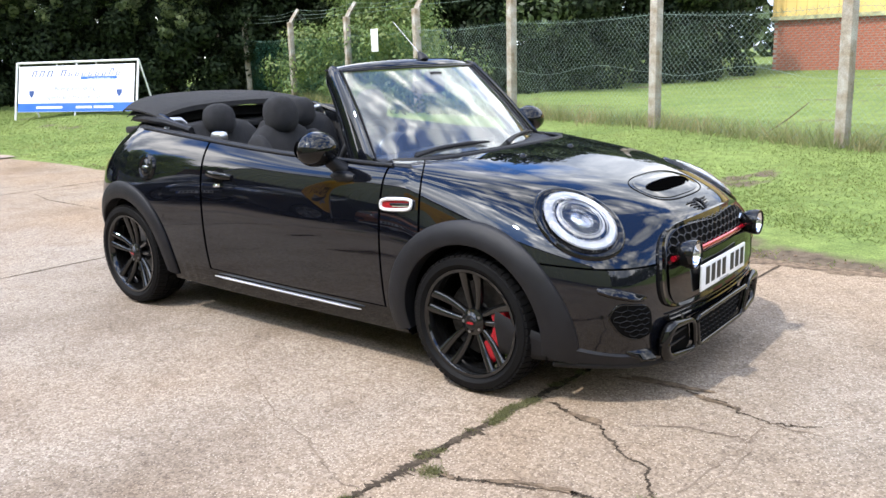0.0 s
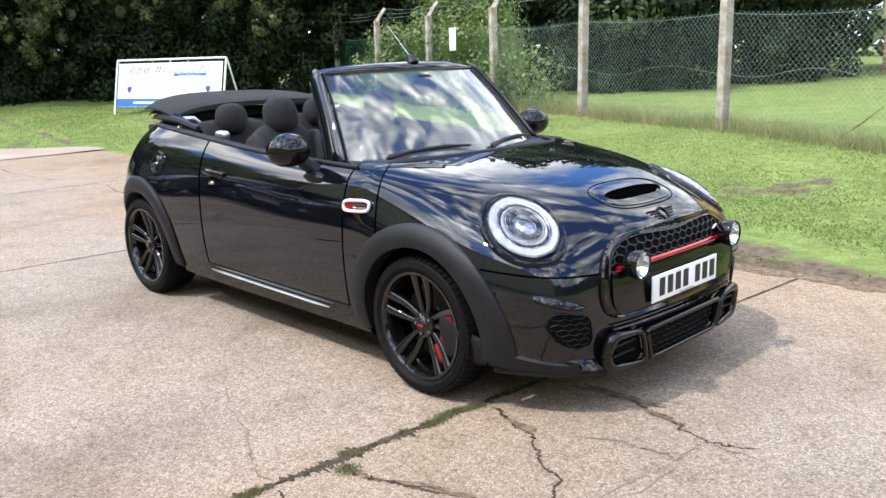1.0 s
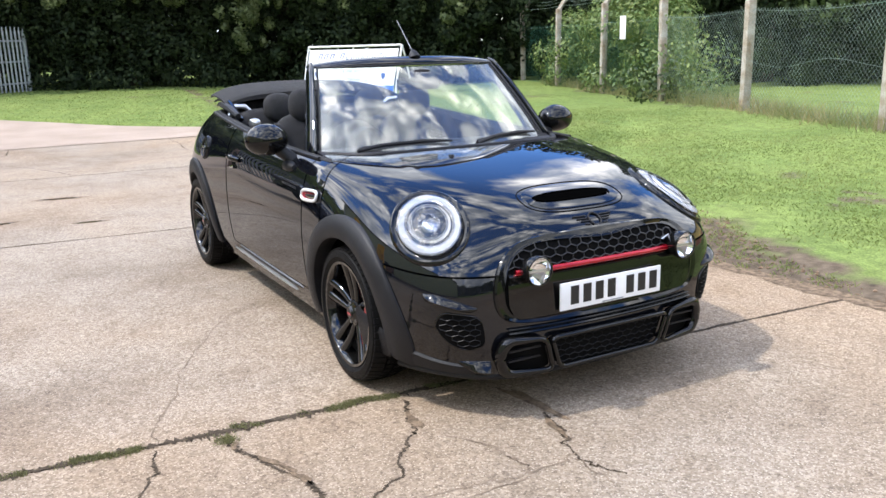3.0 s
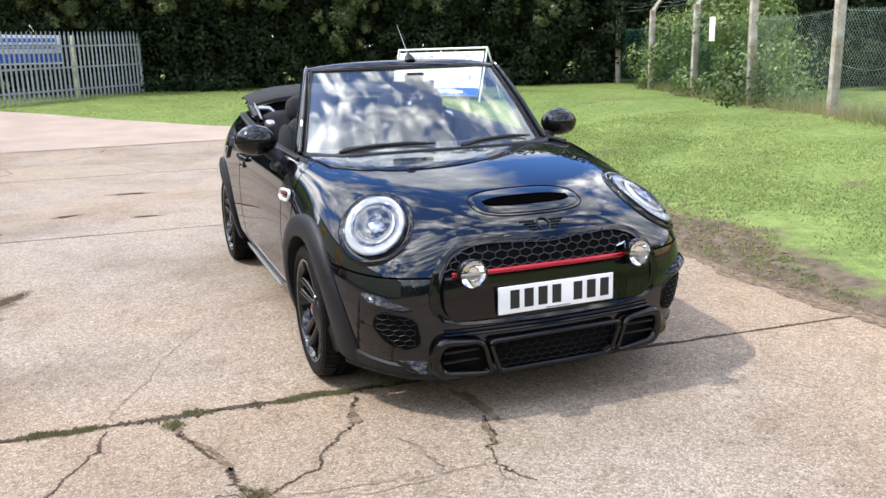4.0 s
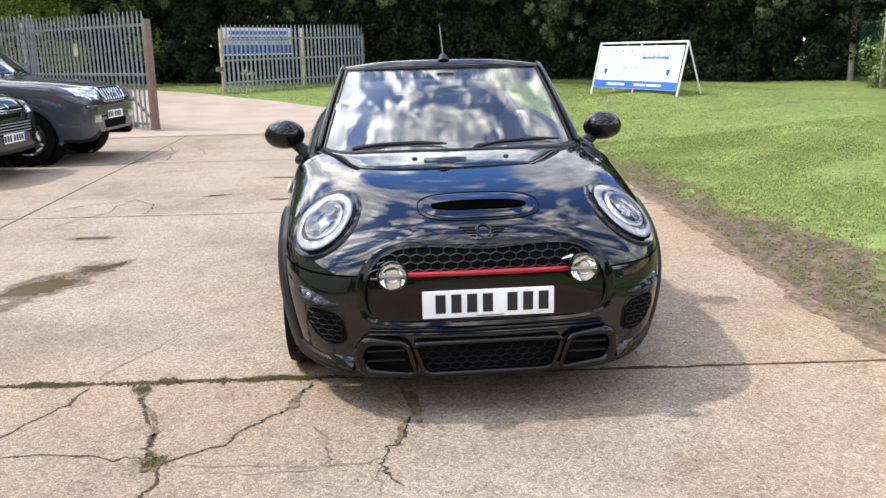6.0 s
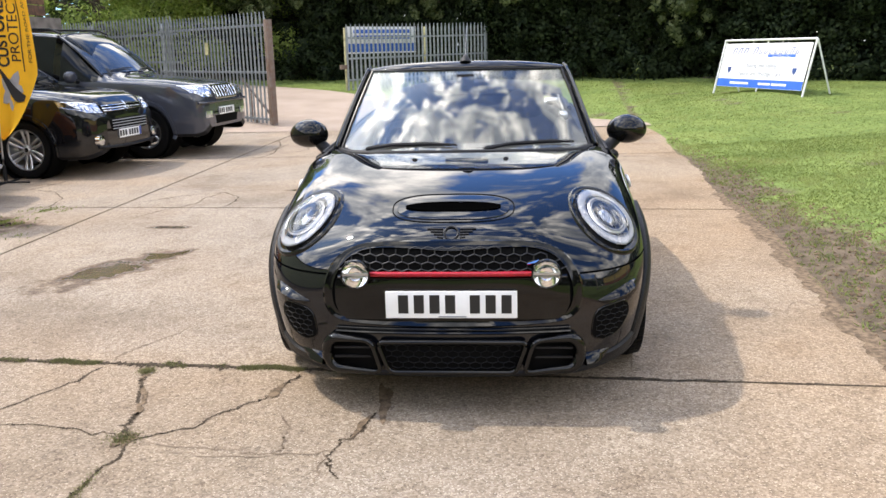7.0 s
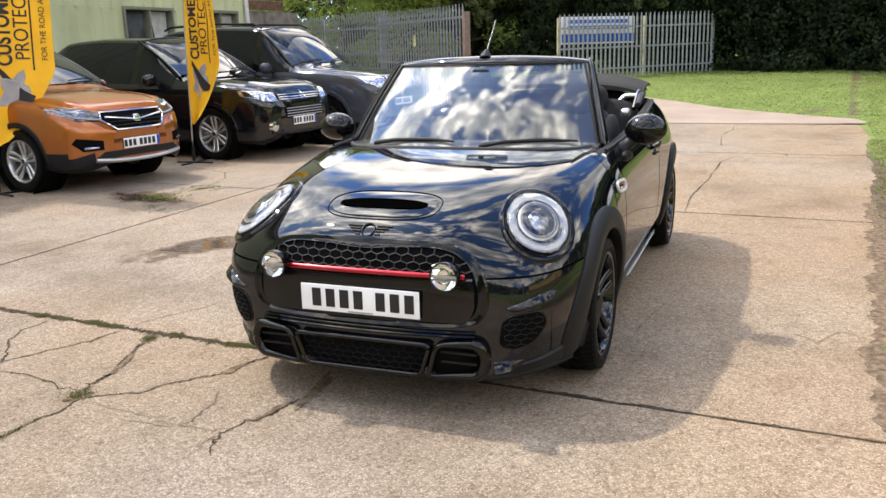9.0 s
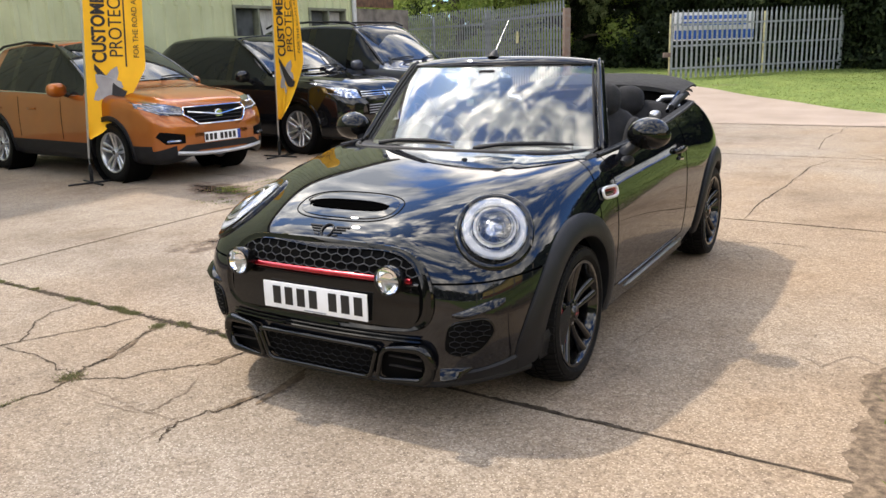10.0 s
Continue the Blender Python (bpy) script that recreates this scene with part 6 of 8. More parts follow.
for i in range(len(rows) - 1):
    for j in range(len(rows[0]) - 1):
        bm.faces.new((rows[i][j], rows[i][j + 1], rows[i + 1][j + 1], rows[i + 1][j]))
part("cabin_trim", bm, SEAT, mini, "dark cabin lining")
part("cabin_floor", box_bm(-2.7, -.45, -.70, .70, .30, .33), DARK, mini)
dash = part("dashboard", tube_bm([(-.70 + .06 * abs(u) ** 2, .69 * u, .875) for u in np.linspace(-1, 1, 21)], .125, 14, flat=.55), PLASTIC, mini, "black dashboard")
part("dash_shelf", tube_bm([(-.52, .66 * u, .915) for u in np.linspace(-1, 1, 15)], .09, 10, flat=.25), PLASTIC, dash)
part("centre_dial", lathe_bm([(0, -.86), (.10, -.86), (.115, -.845), (.12, -.78)], 32, "X", (0, 0, .80)), PLASTIC, dash)
part("instrument_binnacle", lathe_bm([(0, -.80), (.085, -.80), (.095, -.79), (.095, -.70)], 28, "X", (0, -.36, .94)), PLASTIC, dash)
part("display_rim", tube_bm([(-.81, -.36 + .08 * math.cos(a), .955 + .055 * math.sin(a)) for a in np.linspace(.2, math.pi - .2, 12)], .005, 6), CHROME, dash)
wheel_m = pose(-.98, -.36, .915, 0, -66, 0)
bm = bmesh.new()
add_tube(bm, [(.178 * math.cos(a), .178 * math.sin(a), 0) for a in np.linspace(0, math.tau, 44, endpoint=False)], .016, 10, closed=True)
bmesh.ops.transform(bm, matrix=wheel_m, verts=bm.verts[:])
stw = part("steering_wheel", bm, PLASTIC, mini)
bm = bmesh.new()
add_lathe(bm, [(0, -.03), (.06, -.028), (.07, -.01), (.05, .03)], 28, "Z")
for a in (0, math.pi, -math.pi / 2):
    add_tube(bm, [(.05 * math.sin(a), .05 * math.cos(a), 0), (.17 * math.sin(a), .17 * math.cos(a), 0)], .018, 8, flat=.4)
bmesh.ops.transform(bm, matrix=wheel_m, verts=bm.verts[:])
part("steering_hub", bm, PLASTIC, stw)


def cushion(bm, c, size, tilt=0.0, power=3.2, seg=(24, 16)):
    """A stuffed block: a superellipsoid, tilted about y."""
    r = bmesh.ops.create_uvsphere(bm, u_segments=seg[0], v_segments=seg[1], radius=1)
    m = Matrix.Translation(c) @ pose(0, 0, 0, 0, tilt, 0)
    for v in r["verts"]:
        p = v.co.copy()
        k = (abs(p.x) ** power + abs(p.y) ** power + abs(p.z) ** power) ** (-1 / power)
        v.co = m @ Vector((p.x * k * size[0], p.y * k * size[1], p.z * k * size[2]))
    return bm


for y in (-.37, .37):
    seat = part("front_seat", cushion(bmesh.new(), (-1.27, y, .52), (.25, .25, .10), -6), SEAT, mini, "dark cloth sports seat")
    part("backrest", cushion(bmesh.new(), (-1.56, y, .76), (.085, .225, .31), -14), SEAT, seat)
    for s in (-1, 1):
        part("side_bolster", cushion(bmesh.new(), (-1.52, y + s * .20, .76), (.10, .055, .26), -14, 2.6), SEAT, seat)
    part("headrest", cushion(bmesh.new(), (-1.60, y, 1.105), (.072, .102, .105), -10, 2.5), SEAT, seat)
    part("headrest_post", tube_bm([(-1.60, y, .97), (-1.605, y, 1.06)], .05, 10, flat=.5), PLASTIC, seat)
for y in (-.33, .33):
    seat = part("rear_seat", cushion(bmesh.new(), (-2.0, y, .56), (.22, .27, .10), -6), SEAT, mini, "dark cloth rear seat")
    part("backrest", cushion(bmesh.new(), (-2.22, y, .78), (.085, .325, .285), -14, 4.0), SEAT, seat)
    part("headrest", cushion(bmesh.new(), (-2.20, y, 1.065), (.068, .102, .095), -8, 2.5), SEAT, seat)
for y in (-.60, .60):
    part("roll_hoop", tube_bm([(-2.30, y * .78, 1.02), (-2.31, y * .88, 1.075), (-2.31, y, 1.08), (-2.30, y * 1.06, 1.02)], [.014, .018, .018, .013], 10), ALLOY, mini, "bright roll-over hoop cap")
    part("belt_guide", cushion(bmesh.new(), (-1.84, y * 1.02, 1.0), (.055, .03, .03), 0, 3), ALLOY, mini)

# folded roof: layered fabric on a frame, hanging over the tail
def roof_top(x, y, drop):
    f = max(0, (x + 2.30) / -.72)
    half = .63 - .03 * f
    return Vector((x - .33 * (1 - (y / half) ** 2) * f, y, 1.212 - .035 * f + .022 * (1 - (y / half) ** 2) - drop))


def roof_layer(x0, x1, half, drop, thick, name, material, parent, label="", droop=0.0):
    bm = bmesh.new()
    nx, ny = 14, 28
    def grid(extra):
        out = []
        for i in range(nx + 1):
            row = []
            for j in range(ny + 1):
                w = abs(-1 + 2 * j / ny)
                fall = .046 * w ** 5 + .010 * (i in (0, nx)) + droop * (1 - i / nx) ** 2
                p = roof_top(x0 + (x1 - x0) * i / nx, half * (-1 + 2 * j / ny), drop + extra * (1 - .65 * w ** 6))
                row.append(bm.verts.new(p - Vector((0, 0, fall))))
            out.append(row)
        return out
    a, b = grid(0), grid(thick)
    for i in range(nx):
        for j in range(ny):
            bm.faces.new((a[i][j], a[i + 1][j], a[i + 1][j + 1], a[i][j + 1]))
            bm.faces.new((b[i][j], b[i][j + 1], b[i + 1][j + 1], b[i + 1][j]))
    for i in range(nx):
        for j in (0, ny):
            bm.faces.new((a[i][j], a[i + 1][j], b[i + 1][j], b[i][j]))
    for j in range(ny):
        for i in (0, nx):
            bm.faces.new((a[i][j], a[i][j + 1], b[i][j + 1], b[i][j]))
    return part(name, bm, material, parent, label)


hood_stack = roof_layer(-2.36, -2.74, .640, 0.0, .030, "folded_roof", FABRIC, mini, "black fabric roof folded in layers", .062)
roof_layer(-2.42, -2.72, .620, .040, .020, "fabric_fold", FABRIC, hood_stack)
roof_layer(-2.44, -2.70, .605, .068, .018, "fabric_fold", FABRIC, hood_stack)
roof_layer(-2.48, -2.66, .575, .108, .05, "fabric_fold", FABRIC, hood_stack)
for s in (-1, 1):
    part("roof_rail", tube_bm([(-2.02, s * .66, 1.035), (-2.25, s * .645, 1.07), (-2.50, s * .62, 1.085), (-2.68, s * .59, 1.08)], [.018, .024, .024, .016], 8), PLASTIC, hood_stack)
    part("roof_link", tube_bm([(-2.05, s * .63, 1.01), (-2.35, s * .61, 1.10), (-2.62, s * .59, 1.13)], .014, 8), PIANO, hood_stack)
part("rear_shelf", box_bm(-2.78, -2.40, -.60, .60, .99, 1.03, bevel=.01), FABRIC, mini)
part("underbody", box_bm(-2.85, .55, -.62, .62, .16, .30, bevel=.03), DARK, mini)

# ---- trees and hedge ----
def leaf_cloud(centres, radii, per, size, seed, flat=0.8):
    """Small folded leaves, scattered thickly towards the outside of many clumps."""
    r = np.random.default_rng(seed)
    n = len(centres) * per
    c = np.repeat(np.asarray(centres), per, 0)
    rad = np.repeat(np.asarray(radii), per)
    d = r.normal(0, 1, (n, 3))
    d /= np.linalg.norm(d, axis=1, keepdims=True)
    p = c + d * (rad * r.uniform(.35, 1.05, n) ** .6)[:, None] * np.array([1, 1, flat])
    t = r.normal(0, 1, (n, 3))
    t -= d * np.sum(t * d, 1, keepdims=True) * .6
    t /= np.linalg.norm(t, axis=1, keepdims=True)
    b = np.cross(d, t)
    b /= np.maximum(np.linalg.norm(b, axis=1, keepdims=True), 1e-6)
    s = size * r.uniform(.6, 1.3, n)[:, None]
    v = np.empty((n, 4, 3))
    v[:, 0] = p - t * s
    v[:, 1] = p + b * s * .55 + d * s * .15
    v[:, 2] = p + t * s
    v[:, 3] = p - b * s * .55 + d * s * .15
    return v.reshape(-1, 3)


def leaf_mesh(name, v):
    n = len(v) // 4
    me = bpy.data.meshes.new(name)
    me.vertices.add(4 * n)
    me.vertices.foreach_set("co", v.ravel())
    me.loops.add(4 * n)
    me.loops.foreach_set("vertex_index", np.arange(4 * n, dtype=np.int32))
    me.polygons.add(n)
    me.polygons.foreach_set("loop_start", np.arange(0, 4 * n, 4, dtype=np.int32))
    me.update(calc_edges=True)
    return me


def build_tree(height, spread, low, seed, leaves, m, label, clumps=52, per=720, size=.083):
    """Tapered trunk and limbs, and a crown of many leaf clumps with gaps."""
    r = np.random.default_rng(seed)
    t = root("tree", m, label, "tree", "trees behind the grass")
    bm = bmesh.new()
    top_z = height * .72
    spine = [(r.normal(0, .12) * i, r.normal(0, .12) * i, top_z * i / 5) for i in range(6)]
    add_tube(bm, spine, [.26 * (1 - .16 * i) for i in range(6)], 10)
    cs, rs = [], []
    for k in range(clumps):
        a = k * 2.4 + r.normal(0, .3)
        f = (k + .5) / clumps
        z = low + (height - low) * f ** .85
        reach = spread * (1 - .75 * max(0, f - .35) ** 1.3 / .65 ** 1.3) * r.uniform(.35, 1.0)
        c = np.array([reach * math.cos(a), reach * math.sin(a), z + r.normal(0, .25)])
        cs.append(c)
        rs.append(r.uniform(.55, 1.05) * (spread / 3.2))
        if k % 3 == 0:
            z0 = min(top_z * .95, max(.6, z - .9))
            st = Vector((0, 0, z0))
            e = Vector(c)
            add_tube(bm, [st, st.lerp(e, .5) + Vector((0, 0, .18)), e], [.085, .05, .018], 6)
    part("trunk", bm, BARK, t)
    me = leaf_mesh("crown", leaf_cloud(cs, rs, per, size, seed + 1))
    finish("crown", me, leaves, t, "", False)
    return t


kinds = [
    build_tree(7.4, 3.4, 2.9, 301, LEAF, pose(-26.2, -7.0, .5, 0, 0, 20), "broad green deciduous tree with dense drooping leaves"),
    build_tree(6.8, 3.4, 3.0, 302, LEAF_DARK, pose(-25.6, -2.4, .5, 0, 0, 80), "dark green dense deciduous tree"),
    build_tree(8.0, 3.8, 3.1, 303, LEAF, pose(-24.3, 2.6, .5, 0, 0, 140), "tall leafy tree with hanging branches"),
    build_tree(8.6, 3.4, .8, 305, LEAF_SUN, pose(-24.3, -13.0, .3, 0, 0, 50), "yellow-green leafy tree beyond the gate, sunlight put into its leaf colour", 52, 700, .07),
    build_tree(6.6, 3.4, 2.8, 304, LEAF_DARK, pose(-22.3, 6.8, .5, 0, 0, 10), "dark green dense deciduous tree"),
]
for k, x, y, turn in ((0, -20.4, 11.9, 200), (1, -18.5, 14.2, 40), (2, -15.0, 15.6, 300), (4, -11.5, 15.5, 170), (1, -10.2, 18.8, 250), (0, -9.6, 22.5, 20), (4, -12.6, 20.5, 70),
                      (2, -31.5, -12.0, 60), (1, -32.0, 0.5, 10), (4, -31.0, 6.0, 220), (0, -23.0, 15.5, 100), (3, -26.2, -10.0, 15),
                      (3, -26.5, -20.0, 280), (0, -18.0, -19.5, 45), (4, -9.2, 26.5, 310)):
    z = float(rise(np.array(x), np.array(y))) - .05
    copy_thing(kinds[k], pose(x, y, z, 0, 0, turn) @ Matrix.Diagonal((1, 1, .85 if y > 14 else 1, 1)))

# undergrowth that closes the foot of the wood
def thicket(name, line, height, depth, seed, leaves, label, spacing=.8, per=260, size=.10, group="undergrowth", fat=1.0, rung=.55):
    r = np.random.default_rng(seed)
    cs, rs = [], []
    pts = np.asarray(line, float)
    seg = np.linalg.norm(np.diff(pts, axis=0), axis=1)
    cum = np.concatenate([[0], np.cumsum(seg)])
    for d in np.arange(0, cum[-1], spacing):
        x, y = np.interp(d, cum, pts[:, 0]), np.interp(d, cum, pts[:, 1])
        for z in np.arange(.25, height, rung):
            k = 1 - .35 * z / height
            cs.append((x + r.normal(0, depth * k), y + r.normal(0, depth * k), z * r.uniform(.85, 1.1) + float(rise(np.array(x), np.array(y)))))
            rs.append(fat * r.uniform(.35, .62))
    me = leaf_mesh(name, leaf_cloud(cs, rs, per, size, seed + 1, 1.0))
    ob = finish(name, me, leaves, None, "", False)
    return tagged(ob, label, "undergrowth", group, "stuff")


def boughs(line, seed, leaves, label, spacing=.62, per=62, size=.066):
    """Drooping branch ends: leaf clumps in hanging strings, lower and higher by turns, with dark gaps between."""
    r = np.random.default_rng(seed)
    pts = np.asarray(line, float)
    cum = np.concatenate([[0], np.cumsum(np.linalg.norm(np.diff(pts, axis=0), axis=1))])
    cs, rs = [], []
    for d in np.arange(0, cum[-1], spacing):
        x, y = np.interp(d, cum, pts[:, 0]), np.interp(d, cum, pts[:, 1])
        low = 2.35 + .45 * math.sin(d * .9 + seed) + .40 * math.sin(d * 2.3) + r.normal(0, .18)
        g = float(rise(np.array(x), np.array(y)))
        out = r.uniform(-.3, .5)
        side = 0.0
        for i, z in enumerate(np.arange(low, 5.2, .24)):
            side += r.normal(0, .12)
            for _ in range(1 if i < 2 else 2):
                cs.append((x + out + .14 * i ** .7 + r.normal(0, .24), y + side + r.normal(0, .30), g + z + r.normal(0, .10)))
                rs.append(r.uniform(.10, .20) + .012 * min(i, 8))
    ob = finish("boughs", leaf_mesh("boughs", leaf_cloud(cs, rs, per, size, seed + 1, 1.25)), leaves, None, "", False)
    return tagged(ob, label, "foliage", "undergrowth", "stuff")


boughs([(-25.4, -9.6), (-24.1, -6.6), (-23.4, -2.3), (-22.8, .2), (-21.9, 2.7), (-20.9, 5.3), (-19.3, 8.2), (-17.9, 10.3)], 431, LEAF_BOUGH_LIT, "leafy boughs drooping over the dark hedge, light put into their colour")
# these leaves carry the wood's shade in their own colour
thicket("undergrowth", [(-28.0, -14), (-26.4, -9), (-25.1, -6.6), (-24.2, -2.3), (-23.6, .2), (-22.7, 2.7), (-21.7, 5.3), (-20.1, 8.4), (-18.6, 10.6), (-17.2, 12.2)], 2.9, .36, 401, LEAF_SHADE, "undergrowth at the foot of the trees, shade put into its leaf colour", .5, 400, .064)
thicket("wood_interior", [(-31, -15), (-28.5, -7), (-27.4, -2), (-26.2, 2.6), (-24.6, 6.4), (-22.4, 10.2), (-20.0, 13.4), (-14, 17.0), (-9.5, 19.0)], 7.5, .5, 421, LEAF_SHADE, "backing foliage inside the wood, shade put into its leaf colour", .95, 150, .20, fat=2.0, rung=1.0)
thicket("undergrowth", [(-17, 12.8), (-14, 14.0), (-11.2, 14.2), (-9.2, 14.8), (-8.2, 18), (-7.7, 23.5)], 3.4, .5, 403, LEAF_SHADE, "hedge behind the field fence, leaf colour darkened as shade", .6, 360, .072)
thicket("bramble_hedge", [(-15.1, 11.95), (-13.1, 11.35), (-11.5, 10.75), (-10.3, 10.35), (-8.9, 9.9)], 1.5, .24, 405, LEAF_LIGHT, "overgrown bramble and ivy on the fence", .5, 520, .045)
thicket("bramble_hedge", [(-12.9, 11.65), (-11.3, 11.15), (-9.5, 10.45)], 2.5, .25, 407, LEAF_LIGHT, "tall climbing bramble over the fence", .6, 420, .045)
thicket("bramble_hedge", [(-9.0, 9.85), (-7.9, 9.45), (-7.0, 9.1)], .85, .2, 411, LEAF_LIGHT, "straggling bramble and dry stems on the fence", .55, 300, .04)
thicket("nettle_clump", [(-8.9, 9.2), (-8.3, 9.05)], .75, .12, 409, LEAF_DARK, "dark weed clump at the fence foot", .3, 160, .05)

# woods all round, far off: an added ring that closes the horizon, mostly unseen
r1 = np.random.default_rng(77)
cs, rs = [], []
for a in np.arange(0, 360, 1.6):
    d = 52 + 6 * math.sin(radians(a * 5)) + r1.normal(0, 2)
    for z in np.arange(1.2, 11 + 2.5 * math.sin(radians(a * 7)), 2.2):
        cs.append((d * math.cos(radians(a)) - 4, d * math.sin(radians(a)) + 2, z))
        rs.append(r1.uniform(1.6, 2.6))
tagged(finish("added_far_woods", leaf_mesh("added_far_woods", leaf_cloud(cs, rs, 75, .52, 78, 1.0)), LEAF_DARK, None, "", False), "distant dark green woods added round the site to close the horizon", "woods", kind="stuff")

# ---- concrete posts and chain-link fence ----
FENCE = [(5.0, 4.65), (2.4, 5.53), (-.27, 6.43), (-2.85, 7.305), (-5.82, 8.315), (-8.57, 9.25), (-11.35, 10.19), (-14.25, 11.17), (-17.1, 12.1)]


def fence_post(x, y, z, h, lean, turn):
    p = root("fence_post", pose(x, y, z, lean[0], lean[1], turn), "weathered square concrete fence post with a cranked top", "fence post", "fence posts")
    bm = bmesh.new()
    pts = [(0, 0, -.3), (0, 0, h * .5), (0, 0, h)]
    add_box(bm, -.062, .062, -.062, .062, -.3, h, bevel=.012)
    part("shaft", bm, POST, p)
    part("crank", tube_bm([(0, 0, h - .05), (0, .10, h + .12), (0, .24, h + .30)], [.062, .055, .048], 4), POST, p)
    return p


for i, (x, y) in enumerate(FENCE):
    g = float(rise(np.array(x), np.array(y)))
    fence_post(x, y, g - .02, 2.0 if i < 4 else 1.95, (0.6 * ((i * 7) % 3 - 1), .7 * ((i * 5) % 3 - 1)), -18.7)


def mesh_panel(a, b, za, zb, height, material, label, cell=.056, wire=.0019):
    """Chain link between two posts: two families of slanting wires, slightly slack."""
    ax, ay = a
    bx, by = b
    L = math.hypot(bx - ax, by - ay)
    ux, uy = (bx - ax) / L, (by - ay) / L
    bm = bmesh.new()
    def at(s, h):
        sag = .035 * math.sin(math.pi * s / L) * (h / height)
        bulge = .02 * math.sin(3.1 * s + 2 * h)
        return Vector((ax + ux * s - uy * bulge, ay + uy * s + ux * bulge, za + (zb - za) * s / L + h - sag + .04))
    n = int((L + height) / (cell * 1.414))
    for k in range(n):
        d = k * cell * 1.414
        for sgn in (1, -1):
            s0, s1 = d - height, d
            lo, hi = max(0, s0), min(L, s1)
            if hi - lo < .05:
                continue
            pts = []
            for s in np.linspace(lo, hi, 4):
                h = (d - s) if sgn == 1 else height - (d - s)
                pts.append(at(s, min(max(h, 0), height)))
            for p, q in zip(pts[:-1], pts[1:]):
                w = Vector((0, 0, wire))
                w2 = Vector((ux * wire, uy * wire, 0))
                o = Vector((uy * wire, -ux * wire, 0))
                c = [bm.verts.new(v) for v in (p - w2, p + w2, p + o, q - w2, q + w2, q + o)]
                bm.faces.new((c[0], c[1], c[4], c[3]))
                bm.faces.new((c[1], c[2], c[5], c[4]))
                bm.faces.new((c[2], c[0], c[3], c[5]))
    ob = part("chain_link", bm, material, None, "", False)
    return tagged(ob, label, "chain-link fence", "chain-link panels")


for i in range(len(FENCE) - 1):
    a, b = FENCE[i], FENCE[i + 1]
    za, zb = (float(rise(np.array(p[0]), np.array(p[1]))) for p in (a, b))
    mesh_panel(a, b, za, zb, 1.52, WIRE if i < 5 else WIRE_GREEN, "sagging chain-link mesh between concrete posts" if i < 5 else "green chain-link mesh overgrown with brambles")
    for h in ((1.53, .78) if i < 5 else (1.53,)):
        line = []
        for f in np.linspace(0, 1, 17):
            w = .05 * math.sin(math.pi * f) if h > 1 else .10 * math.sin(6 * f + i) * math.sin(math.pi * f)
            line.append((a[0] + (b[0] - a[0]) * f, a[1] + (b[1] - a[1]) * f - .012, za + (zb - za) * f + h - w))
        tagged(part("line_wire", tube_bm(line, .0022, 5), WIRE), "slack galvanised line wire", "wire", "fence wires")
    for k in (0, 1, 2):
        o = .06 + .085 * k
        line = []
        for f in np.linspace(0, 1, 13):
            line.append((a[0] + (b[0] - a[0]) * f + o * .32, a[1] + (b[1] - a[1]) * f + o * .95, za + (zb - za) * f + 2.0 + .115 * k - .03 * math.sin(math.pi * f) * (1 + k)))
        tagged(part("barbed_wire", tube_bm(line, .003, 5), WIRE), "strand of barbed wire on the cranked post tops", "wire", "fence wires")
sg = tagged(part("fence_sign", box_bm(-.14, .14, -.004, .004, -.22, .22, bevel=.002), WHITE_PAINT), "small blank white sign wired to the fence", "sign")
sg.matrix_world = pose(-9.68, 9.25, 1.72, 0, 0, -18.7)
stick = tagged(part("fallen_stick", tube_bm([(0, 0, 0), (.35, .02, .22), (.62, .03, .42)], [.010, .008, .004], 6), TIMBER), "dry stick leaning in the long grass", "stick")
stick.matrix_world = pose(-1.35, 7.2, .30, 0, 0, -25)

# ---- A-frame sign board ----
sign = root("sign_board", pose(-14.72, 5.55, float(rise(np.array(-14.72), np.array(5.55))), 0, 0, 18.85), "white steel A-frame carrying a printed vinyl banner", "sign board")
W, H = 1.543, 1.145
tilt_m = pose(0, 0, 0, -12.7, 0, 0)
for s in (-1, 1):
    part("front_leg", tube_bm([tilt_m @ Vector((s * W, 0, -.05)), tilt_m @ Vector((s * W, 0, H))], .022, 8), WHITE_PAINT, sign)
    part("back_leg", tube_bm([(s * W, .66, -.04), tilt_m @ Vector((s * W, .01, H))], .018, 8), WHITE_PAINT, sign)
part("top_rail", tube_bm([tilt_m @ Vector((-W, 0, H)), tilt_m @ Vector((W, 0, H))], .022, 8), WHITE_PAINT, sign)
part("mid_leg", tube_bm([tilt_m @ Vector((0, .02, 0)), tilt_m @ Vector((0, .02, H))], .018, 8), WHITE_PAINT, sign)
for s in (-.5, .5):
    part("cable_tie", tube_bm([tilt_m @ Vector((s, .01, H - .09)), tilt_m @ Vector((s, .01, H))], .008, 6), WHITE_PAINT, sign)
bm = box_bm(-W + .07, W - .07, -.012, -.004, .12, H - .075)
bmesh.ops.transform(bm, matrix=tilt_m, verts=bm.verts[:])
ban = part("banner", bm, BANNER_WHITE, sign, "white banner with blue print", False)


def print_bar(x0, x1, z0, z1, material, name="print_bar", y=-.0145):
    bm = box_bm(x0, x1, y, y + .002, z0, z1)
    bmesh.ops.transform(bm, matrix=tilt_m, verts=bm.verts[:])
    return part(name, bm, material, ban, smooth=False)


print_bar(-W + .07, W - .07, .125, .30, BANNER_BLUE, "blue_band")
for x0, x1 in ((-.98, -.30), (.05, .45), (.50, .98)):
    print_bar(x0, x1, .19, .235, BANNER_WHITE, y=-.0165)
